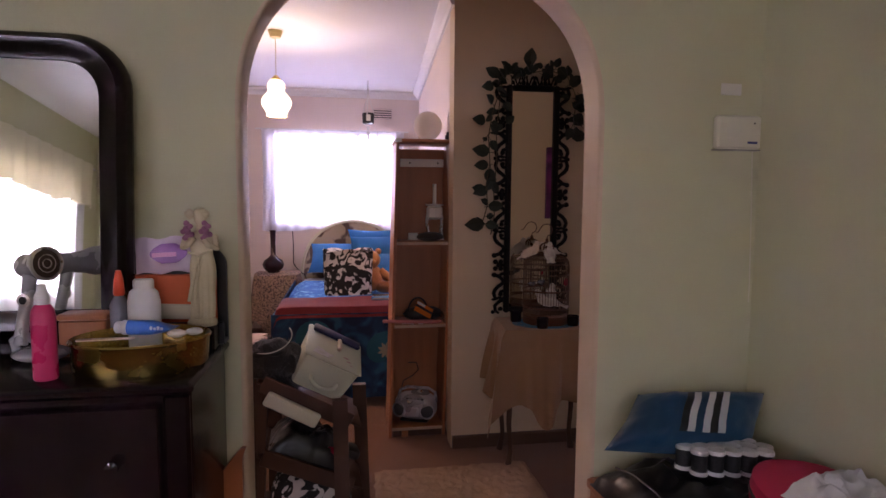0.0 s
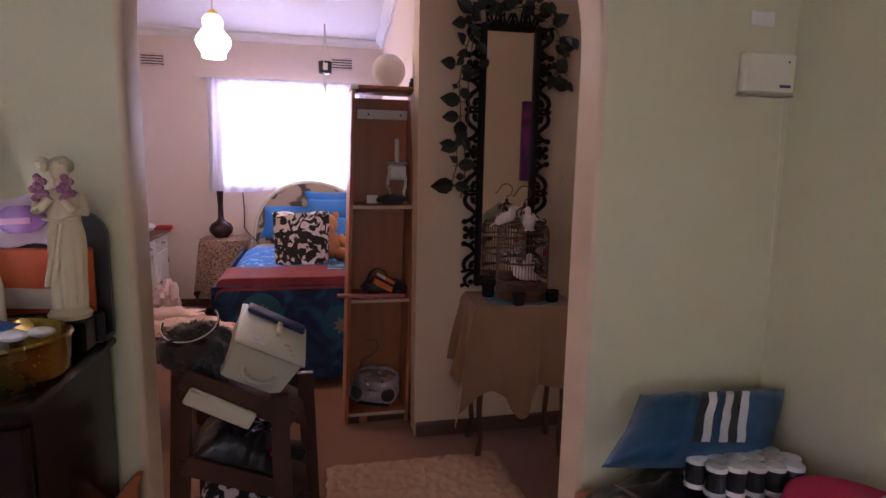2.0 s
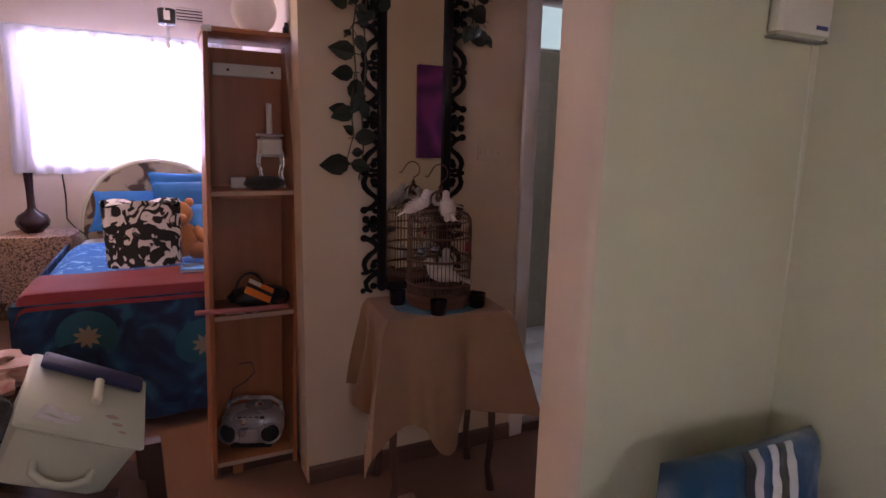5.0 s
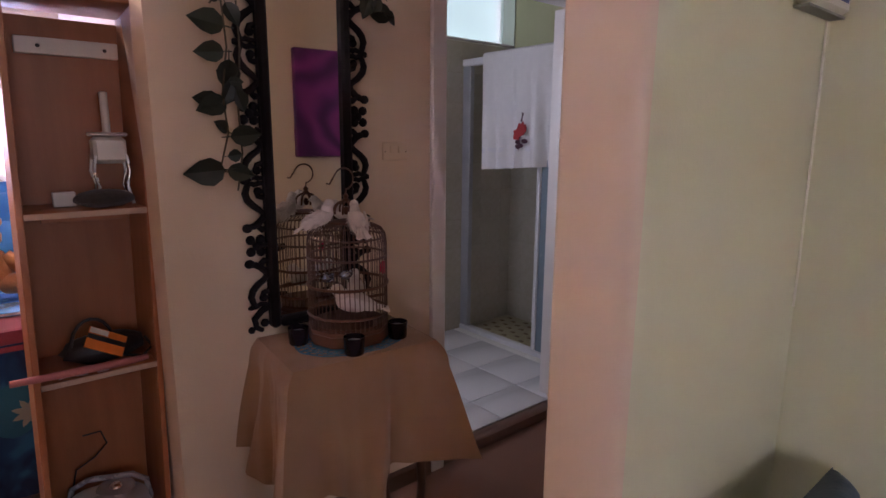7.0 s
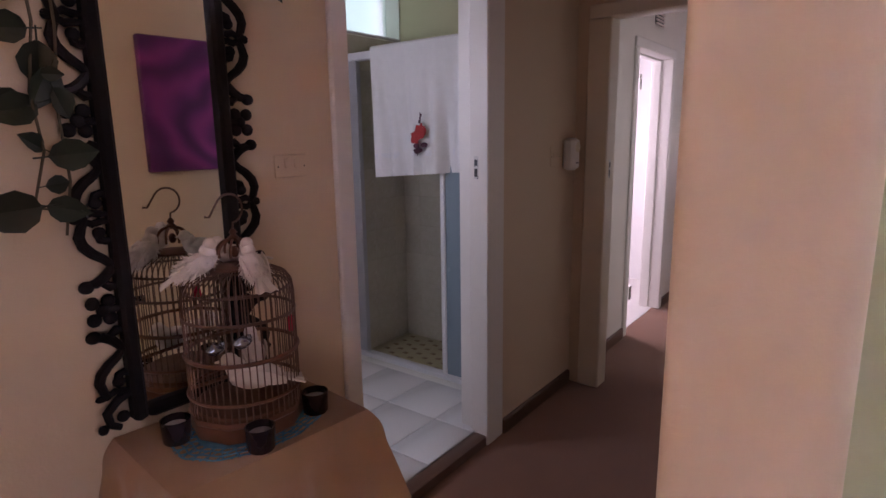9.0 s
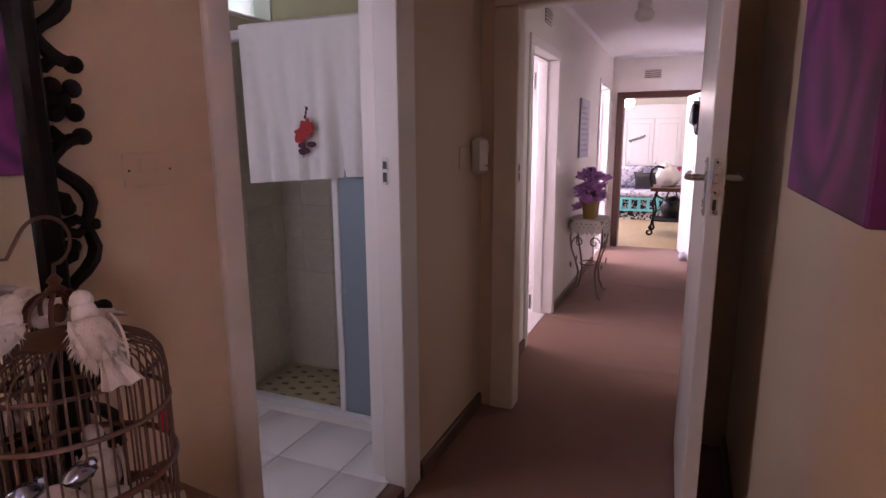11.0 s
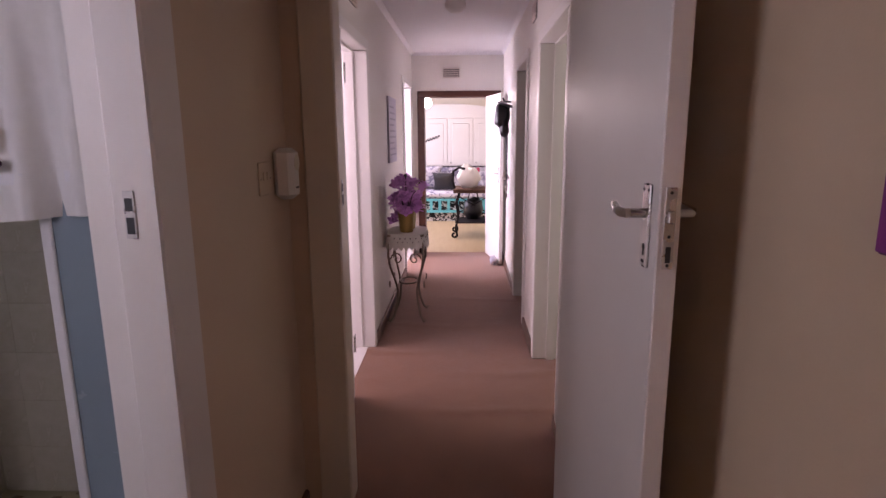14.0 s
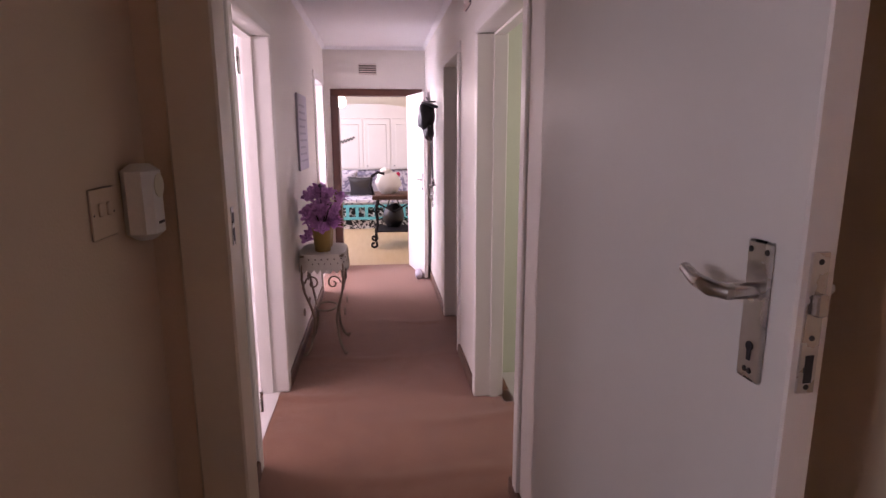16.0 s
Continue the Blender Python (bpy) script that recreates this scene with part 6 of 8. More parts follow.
def table_cloth():
    a, b, h = 0.243, 0.165, 0.779
    dips = ((4.62, 0.26, 0.17), (3.77, 0.16, 0.20), (5.80, 0.20, 0.08), (3.10, 0.35, 0.06))

    def f(u, v):
        t = 2 * math.pi * u
        c, s = math.cos(t), math.sin(t)
        k = 1 / max(abs(c), abs(s))
        px, py = c * k, s * k
        if v < 0.3:
            q = v / 0.3
            return (a * px * q, b * py * q, h + 0.002 * noise.noise(Vector((px * q * 3, py * q * 3, 1))))
        q = (v - 0.3) / 0.7
        corner = abs(px * py) ** 4
        drop = 0.37 + 0.02 * math.sin(5 * t) + sum(w * math.exp(-((t - c0) / wd) ** 2) for c0, wd, w in dips)
        back = max(0.0, min(1.0, (py - 0.3) / 0.4))
        drop *= 1 - 0.75 * back * (1 - abs(px) ** 4)
        ease = q ** 0.8
        fold = 0.030 * math.sin(7 * t + 0.6) + 0.016 * math.sin(13 * t + 1.4 + 2 * q) + 0.006 * math.sin(29 * t - 3 * q)
        flare = ease * (0.030 + (0.05 if px > 0 else 0.075) * corner + fold * (0.35 + 0.65 * q)) + 0.006 * math.sin(math.pi * min(1.0, q * 5))
        rim = 0.012 * max(0.0, 1 - q * 14)
        y = py * (b + flare * (1 - back) + 0.004 * back) - 0.03 * q * corner * (1 if py < 0 else 0)
        return (px * (a + flare - rim * 0.3), min(y, 0.168), h - 0.002 - drop * q + rim * 0.1)
    solid("table_cloth", Shape().sheet(f, 160, 40, 0.004), BURLAP, TABLE, "plain tan woven cloth draped over the hall table", "tablecloth")


table_cloth()


def doily():
    d = thing("doily", pose(2.685, 3.41, 0.7825), "blue crocheted doily under the birdcage", "doily")
    blue = plain("blue_crochet", (0.06, 0.21, 0.33), 0.9, vary=0.35, scale=60, bump=0.8)
    part("centre", Shape().lathe([(0.135, 0), (0.135, 0.002), (0.0, 0.0025)], 40, Matrix.Diagonal((1, 0.74, 1, 1))), blue, d)
    for r in (0.150, 0.168, 0.186):
        part("ring", Shape().tube([(r * (1 + 0.02 * math.sin(12 * a)) * math.cos(a), 0.74 * r * (1 + 0.02 * math.sin(12 * a)) * math.sin(a), 0.0018) for a in [2 * math.pi * k / 72 for k in range(72)]], 0.0022, 5, closed=True), blue, d)
    web = Shape()
    for k in range(60):
        a, b = 2 * math.pi * k / 60, 2 * math.pi * (k + (2 if k % 2 else -2)) / 60
        web.tube([(0.132 * math.cos(a), 0.74 * 0.132 * math.sin(a), 0.0018), (0.19 * math.cos(b), 0.74 * 0.19 * math.sin(b), 0.0018)], 0.0018, 5)
    part("mesh", web, blue, d)


doily()


def dove(name, m, parent, seed, fluffy=0.0):
    """A small artificial dove: plump body, round head, beak, folded wings and a fan tail."""
    s = Shape().ball((0, 0, 0.024), (0.047, 0.026, 0.025), 20, rough=0.1, seed=seed).ball((0.034, 0, 0.040), (0.019, 0.016, 0.021), 14).ball((0.046, 0, 0.055), (0.0165, 0.0145, 0.015), 14)
    s.lathe([(0.0042, 0), (0.0005, 0.013)], 8, pose(0.061, 0, 0.054, 0, 98, 0))
    for sy in (-1, 1):
        s.sheet(lambda u, v: (0.022 - 0.078 * u, sy * (0.025 + 0.004 * math.sin(math.pi * u)) * (1 - 0.25 * u), 0.036 - 0.020 * u + (v - 0.5) * 0.026 * math.sin(math.pi * (0.2 + 0.65 * u))), 10, 6, 0.003)
    s.sheet(lambda u, v: (-0.040 - 0.050 * u, (v - 0.5) * (0.018 + 0.034 * u), 0.020 - 0.010 * u + 0.003 * math.sin(14 * v)), 6, 10, 0.002)
    rnd = random.Random(seed)
    for k in range(int(260 * fluffy)):
        q = Vector((rnd.gauss(-0.3, 1), rnd.gauss(0, 1), rnd.gauss(-0.1, 0.8))).normalized()
        p = Vector((q.x * 0.047, q.y * 0.026, 0.024 + q.z * 0.025))
        w = q.orthogonal().normalized()
        w.rotate(Matrix.Rotation(rnd.uniform(0, 6.28), 3, q))
        e = p + q * rnd.uniform(0.006, 0.016) + Vector((-rnd.uniform(0.004, 0.018), 0, -0.004))
        s.add([p - w * 0.0025, p + w * 0.0025, e], [(0, 1, 2)])
    part(name, s, FEATHER, parent, "white feathered dove", m=m)


def birdcage(place):
    r, h = 0.126, 0.335
    d = thing("birdcage", Matrix.Translation(place), "round brown wire birdcage decorated with white doves", "birdcage")
    wood = plain("red_brown_cage_wood", (0.13, 0.05, 0.026), 0.5, vary=0.25, scale=14)
    part("base", Shape().lathe([(r + 0.002, 0), (r + 0.006, 0.008), (r + 0.003, 0.034), (r + 0.008, 0.040), (r + 0.006, 0.050), (r - 0.004, 0.053)], 10), wood, d)
    part("tray", Shape().lathe([(r - 0.006, 0.053), (r - 0.010, 0.058)], 32), wood, d)
    for z, rr, w in ((0.092, r + 0.002, 0.0045), (0.185, r + 0.002, 0.0050), (0.275, r, 0.0038), (0.335, r - 0.008, 0.0032)):
        part("ring", Shape().tube([(rr * math.cos(2 * math.pi * k / 40), rr * math.sin(2 * math.pi * k / 40), z) for k in range(40)], w, 6, closed=True), wood if w > 0.004 else WICKER, d)
    wire = Shape().tube([(r, 0, 0.05), (r, 0, h - 0.02), (r * 0.97, 0, h + 0.008), (r * 0.88, 0, h + 0.026), (r * 0.7, 0, h + 0.037), (0.045, 0, h + 0.046)], 0.0017, 5).mesh("bar", WICKER)
    for k in range(52):
        part("bar", wire, None, d, m=pose(0, 0, 0, 0, 0, 360 * k / 52))
    part("top_plate", Shape().lathe([(0.055, h + 0.043), (0.056, h + 0.049), (0.03, h + 0.053)], 24), wood, d)
    rib = Shape().tube([(0.036 * math.sin(q) + 0.004, 0, h + 0.050 + 0.062 * (1 - math.cos(q)) / 2 * 1.0) for q in [math.pi * (0.42 + 0.58 * j / 8) for j in range(9)]], 0.0032, 6).mesh("crown_rib", wood)
    for k in range(8):
        part("crown_rib", rib, None, d, m=pose(0, 0, 0, 0, 0, 45 * k))
    part("finial", Shape().lathe([(0.010, h + 0.108), (0.013, h + 0.116), (0.006, h + 0.122), (0.010, h + 0.128), (0.004, h + 0.136)], 14).ball((0, 0, h + 0.082), (0.010, 0.010, 0.014), 10), wood, d)
    part("hook", Shape().tube([(0, 0, h + 0.134), (0.002, 0, h + 0.15)] + [(-0.005 + 0.034 * math.cos(q), 0, h + 0.182 + 0.034 * math.sin(q)) for q in [-1.1 + 0.33 * j for j in range(12)]] + [(-0.055, 0, h + 0.168), (-0.066, 0, h + 0.170)], 0.0027, 6), WICKER, d)
    part("perch", Shape().tube([(-r, 0.02, 0.12), (r, -0.02, 0.125)], 0.005), wood, d)
    for x, y, z, rz, sc, fl in ((-0.074, 0.020, h + 0.040, -28, 0.98, 1.0), (-0.010, -0.078, h + 0.040, 74, 0.98, 1.0), (0.040, 0.066, h + 0.038, 170, 0.98, 0.0), (-0.010, -0.050, 0.098, 150, 1.25, 0.0), (0.035, 0.010, 0.130, 62, 1.1, 0.0)):
        dove("dove", Matrix.Translation((x, y, z)) @ pose(0, 0, 0, 0, -22 if fl else -6, rz) @ Matrix.Scale(sc, 4), d, int(1000 * (x + 1)), fl)
    blue = plain("blue_silver_foil", (0.35, 0.38, 0.48), 0.15, metal=0.9, vary=0.4, scale=50)
    for x, y, z in ((-0.110, -0.070, 0.228), (-0.070, -0.110, 0.240)):
        part("ornament", Shape().ball((x, y, z), (0.022, 0.013, 0.014), 12, rough=0.25, seed=x * 90).ball((x + 0.016, y, z + 0.007), 0.008, 8), blue, d, "small blue foil bird clipped to the bars")
    part("red_bow", Shape().ball((0.085, -0.078, 0.235), (0.012, 0.006, 0.022), 10, rough=0.3), RED, d)


birdcage((2.688, 3.432, 0.7855))


def cup(x, y):
    d = thing("candle_cup", pose(x, y, 0.7845), "small dark glass candle cup on the doily", "candle cup", "candle cups")
    part("glass", Shape().lathe([(0.027, 0), (0.030, 0.004), (0.033, 0.055), (0.030, 0.055), (0.027, 0.03), (0.0, 0.028)], 20, cap=False).lathe([(0.027, 0), (0.0, 0.001)], 20, cap=False), plain("dark_plum_glass", (0.02, 0.014, 0.02), 0.12), d)
    part("wax", Shape().lathe([(0.026, 0.029), (0.026, 0.04), (0.0, 0.042)], 18), plain("grey_wax", (0.4, 0.38, 0.4), 0.4), d)


for x, y in ((2.528, 3.472), (2.620, 3.286), (2.808, 3.325)):
    cup(x, y)


def scroll_mirror():
    """Tall glass in a dark frame with carved scrolls down both sides."""
    d = thing("scroll_mirror", Matrix.Translation((2.65, 3.592, 0)) @ pose(0, 0, 0, 0, 0, -2.6) @ Matrix.Translation((-2.65, 0, 0)), "tall narrow mirror in a black carved scrollwork frame", "mirror")
    gx0, gx1, gz0, gz1 = 2.520, 2.765, 0.845, 2.085
    part("backing", Shape().box((gx0 - 0.005, 0.0, gz0 - 0.005), (gx1 + 0.005, 0.014, gz1 + 0.005)), IRON, d)
    part("glass", Shape().box((gx0, -0.006, gz0), (gx1, -0.001, gz1)), MIRROR, d, "silvered mirror glass", smooth=False)
    w = 0.032
    for lo, hi in (((gx0 - w, gz0 - w), (gx0, gz1 + w)), ((gx1, gz0 - w), (gx1 + w, gz1 + w)), ((gx0, gz1), (gx1, gz1 + w)), ((gx0, gz0 - w), (gx1, gz0))):
        part("rail", Shape().box((lo[0], -0.028, lo[1]), (hi[0], 0.014, hi[1]), bevel=0.008), IRON, d)

    one = Shape()

    def bar(pts, r):
        k = len(pts)
        one.tube([(x, -0.006, z) for x, z in pts], [r * (0.80 + 0.35 * math.sin(math.pi * j / (k - 1))) for j in range(k)], 7)
    # one length of carving, centred on a clover: two leaf curls beside it, then half a C scroll to each end
    H = 0.4085
    for c in ((0.030, 0.0), (0.050, 0.019), (0.050, -0.019), (0.018, 0.020), (0.018, -0.020)):
        one.ball((c[0] + 0.004, -0.006, c[1]), (0.0155, 0.012, 0.0155), 12)
    bar([(0.0, 0.0), (0.030, 0.0)], 0.012)
    for g in (1, -1):
        bar([(0.0, g * 0.105), (0.012, g * 0.085), (0.026, g * 0.070), (0.042, g * 0.062), (0.058, g * 0.061)], 0.0105)
        one.ball((0.061, -0.006, g * 0.057), (0.0165, 0.012, 0.0145), 12)
        bar([(0.0, g * 0.052), (0.014, g * 0.050), (0.028, g * 0.060)], 0.010)
        bar([(0.0, g * 0.092), (0.018, g * 0.112), (0.040, g * 0.128), (0.056, g * 0.146), (0.062, g * 0.166), (0.056, g * 0.186), (0.046, g * H / 2)], 0.0105)
        bar([(0.004, g * 0.196), (0.020, g * 0.196), (0.034, g * 0.192), (0.046, g * 0.199)], 0.008)
        bar([(0.0, g * 0.158), (0.010, g * 0.152), (0.022, g * 0.156), (0.027, g * 0.166)], 0.0085)
        one.ball((0.022, -0.006, g * 0.172), (0.0145, 0.012, 0.0135), 12)
        one.ball((0.062, -0.006, g * (H / 2 - 0.003)), (0.014, 0.010, 0.008), 8)
    me = one.mesh("carved_scroll", IRON)
    for k in range(3):
        z = 1.091 + H * k
        part("carved_scroll", me, None, d, m=Matrix.Translation((gx1 + w - 0.004, 0, z)))
        part("carved_scroll", me, None, d, m=Matrix.Translation((gx0 - w + 0.004, 0, z)) @ pose(0, 0, 0, 0, 0, 180) @ Matrix.Translation((0, 0.012, 0)))
    foot = Shape().tube([(0.0, -0.006, 0.065), (0.03, -0.006, 0.055), (0.055, -0.006, 0.030), (0.05, -0.006, 0.0), (0.03, -0.006, -0.012)], [0.009, 0.011, 0.011, 0.010, 0.008], 7).ball((0.022, -0.006, 0.012), (0.015, 0.011, 0.014), 10).ball((0.066, -0.006, -0.006), (0.012, 0.010, 0.012), 10).mesh("corner_scroll", IRON)
    part("corner_scroll", foot, None, d, m=Matrix.Translation((gx1 + w - 0.004, 0, 0.822)))
    part("corner_scroll", foot, None, d, m=Matrix.Translation((gx0 - w + 0.004, 0, 0.822)) @ pose(0, 0, 0, 0, 0, 180) @ Matrix.Translation((0, 0.012, 0)))
    for k in (0, 1):
        part("top_scroll", me, None, d, m=Matrix.Translation((gx0 + 0.064 + 0.128 * k, 0, gz1 + w - 0.004)) @ pose(0, 0, 0, 0, -90, 0) @ Matrix.Diagonal((0.8, 1, 0.34, 1)))


scroll_mirror()


def vine():
    d = thing("ivy_garland", pose(0, 3.57, 0), "dark artificial ivy garland trailing over the mirror frame", "garland")
    rnd = random.Random(8)
    leaf = [(0.0, 0.0), (0.016, 0.008), (0.026, 0.026), (0.022, 0.046), (0.010, 0.062), (0.0, 0.074), (-0.010, 0.062), (-0.022, 0.046), (-0.026, 0.026), (-0.016, 0.008)]
    v = [(x, -abs(x) * 0.35 - 0.002 * math.sin(z * 60), z) for x, z in leaf] + [(0, 0.004, z) for z in (0.01, 0.035, 0.06)]
    s = Shape().add(v, [(0, 1, 10), (1, 2, 11, 10), (2, 3, 11), (3, 4, 12, 11), (4, 5, 12), (5, 6, 12), (6, 7, 11, 12), (7, 8, 11), (8, 9, 10, 11), (9, 0, 10)])
    s.tube([(0, 0, 0.002), (0, -0.002, -0.02)], 0.0015, 5)
    me = s.mesh("leaf", LEAF)
    stems = [[(2.46, 0, 2.17), (2.44, -0.01, 2.02), (2.425, 0, 1.85), (2.43, 0, 1.68), (2.415, 0, 1.52), (2.42, 0, 1.38), (2.40, 0, 1.27)],
             [(2.44, 0, 2.16), (2.52, -0.02, 2.19), (2.62, -0.02, 2.18), (2.72, -0.02, 2.20), (2.84, 0, 2.17), (2.90, 0, 2.05), (2.88, 0, 1.92), (2.90, 0, 1.83)]]
    stems.append([(2.43, -0.01, 2.05), (2.395, -0.02, 1.95), (2.375, -0.02, 1.82), (2.385, -0.02, 1.68), (2.365, -0.02, 1.55), (2.375, -0.02, 1.44), (2.345, -0.02, 1.335), (2.41, -0.02, 1.315)])
    stems.append([(2.42, 0, 1.86), (2.38, -0.015, 1.84), (2.345, -0.02, 1.79)])
    for st in stems:
        part("stem", Shape().tube(st, 0.0028, 6), STEM, d)
    spots = [(2.355, 1.905, 85, 1.25), (2.38, 1.735, 82, 1.45), (2.375, 1.665, 95, 1.2), (2.385, 1.645, 175, 1.35), (2.40, 1.60, 165, 1.35), (2.40, 1.56, -150, 1.0), (2.375, 1.53, 110, 1.3), (2.36, 1.525, 80, 1.1), (2.375, 1.445, 60, 0.8),
             (2.375, 1.43, -85, 1.3), (2.355, 1.335, 95, 1.65), (2.365, 1.335, -105, 1.1), (2.42, 1.322, -100, 0.7), (2.39, 1.80, -150, 1.0), (2.39, 2.0, 60, 1.1),
             (2.60, 2.21, -5, 1.5), (2.62, 2.19, 60, 1.2), (2.88, 2.04, -100, 1.5), (2.87, 1.95, -115, 1.4), (2.86, 1.84, -95, 1.4), (2.86, 1.88, 160, 1.1), (2.84, 2.12, -60, 1.3), (2.43, 2.15, 60, 1.3), (2.40, 2.10, 100, 1.2)]
    for k in range(64):
        st = stems[1 if k % 4 else 0]
        a = rnd.randrange(len(st) - 1 if st is stems[1] else 2)
        q = rnd.random()
        p = Vector(st[a]).lerp(Vector(st[a + 1]), q)
        spots.append((p.x + rnd.uniform(-0.05, 0.05), p.z + rnd.uniform(-0.045, 0.03), rnd.uniform(-150, 150), rnd.uniform(0.6, 1.05)))
    for k in range(4):
        st = stems[2]
        a, q = rnd.randrange(len(st) - 1), rnd.random()
        p = Vector(st[a]).lerp(Vector(st[a + 1]), q)
        side = 1 if k % 2 else -1
        spots.append((p.x + side * 0.008, p.z, side * -rnd.uniform(50, 120), rnd.uniform(0.45, 0.95)))
    for x, z, a, sc in spots:
        part("leaf", me, None, d, m=Matrix.Translation((x, -0.012 - rnd.uniform(0, 0.03), z)) @ pose(0, 0, 0, rnd.uniform(-25, 25), -a, rnd.uniform(-35, 35)) @ Matrix.Diagonal((0.95 * sc, 0.9 * sc, 0.95 * sc, 1)))


vine()


def canvas():
    d = thing("canvas_print", pose(0, 2.402, 0), "frameless purple canvas print of a close-up rose", "picture")
    part("canvas", Shape().box((3.03, 0.004, 1.325), (3.645, 0.045, 1.88), bevel=0.004), PURPLE, d)
    for a, b, lo, hi in ((3.035, 3.64, 1.33, 1.36), (3.035, 3.64, 1.845, 1.875), (3.035, 3.065, 1.36, 1.845), (3.61, 3.64, 1.36, 1.845)):
        part("stretcher_bar", Shape().box((a, 0.0, lo), (b, 0.0035, hi)), ORANGE, d, "pale wooden stretcher bar")


canvas()


def switch(name, place, w, h, n, label):
    d = thing(name, Matrix.Translation(place), label, "light switch")
    part("plate", Shape().box((-w / 2, -0.005, -h / 2), (w / 2, -0.0002, h / 2), bevel=0.002), LOBBYCREAM, d)
    for k in range(n):
        part("rocker", Shape().box((-0.008, -0.009, -0.014), (0.008, -0.005, 0.014), pose((k - (n - 1) / 2) * 0.035, 0, 0.008), bevel=0.003), LOBBYCREAM, d)
    part("screw", Shape().box((-w / 2 + 0.009, -0.006, -0.003), (-w / 2 + 0.013, -0.005, 0.001)).box((w / 2 - 0.013, -0.006, -0.003), (w / 2 - 0.009, -0.005, 0.001)), WRITE, d)


switch("light_switch", (3.01, 3.62, 1.38), 0.115, 0.065, 2, "beige double light switch painted like the wall")
switch("light_switch", (4.72, 3.62, 1.345), 0.11, 0.105, 2, "beige light switch beside the air freshener")


def freshener():
    d = thing("air_freshener", pose(4.85, 3.62, 1.355), "white wall-mounted automatic air freshener", "air freshener")
    part("case", Shape().box((-0.048, -0.068, -0.088), (0.042, -0.001, 0.085), bevel=0.016), WHITEP, d)
    part("grille", Shape().lathe([(0.026, 0), (0.028, 0.004), (0.018, 0.006), (0.0, 0.005)], 24, pose(0.006, -0.066, 0.035, 90, 0, 0)), CREAMP, d)
    part("logo_bar", Shape().box((-0.012, -0.0695, -0.052), (0.02, -0.068, -0.046)), WRITE, d)


freshener()


# ---- bathroom ----
def shower():
    x, y0, y1, zt, zb = 4.455, 3.775, 4.852, 1.93, 0.062
    d = thing("shower_screen", pose(0, 0, 0), "white framed shower screen with a frosted sliding panel", "shower screen")
    part("top_rail", Shape().box((x - 0.025, y0, zt - 0.03), (x + 0.025, y1, zt + 0.015), bevel=0.004), ALU, d)
    part("bottom_rail", Shape().box((x - 0.028, y0, zb), (x + 0.028, y1, zb + 0.03), bevel=0.004), ALU, d)
    part("sill", Shape().box((x - 0.085, y0 - 0.01, 0.048), (x + 0.03, y1, 0.0618), bevel=0.003), WHITEP, d)
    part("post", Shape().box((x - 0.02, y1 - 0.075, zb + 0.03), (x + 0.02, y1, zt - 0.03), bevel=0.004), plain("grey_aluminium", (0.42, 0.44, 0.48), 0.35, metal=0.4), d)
    part("post", Shape().box((x - 0.02, y0, zb + 0.03), (x + 0.02, y0 + 0.04, zt - 0.03), bevel=0.004), ALU, d)
    pn = part("glass_panel", Shape().box((x - 0.004, y0 + 0.041, zb + 0.031), (x + 0.004, 4.14, zt - 0.031)), plain("frosted_blue_panel", (0.21, 0.28, 0.33), 0.25, vary=0.04, bump=0.05), d, "frosted blue-grey glass panel")
    part("panel_stile", Shape().box((x - 0.014, 4.14, zb + 0.031), (x + 0.014, 4.172, zt - 0.031), bevel=0.004), ALU, pn)


shower()


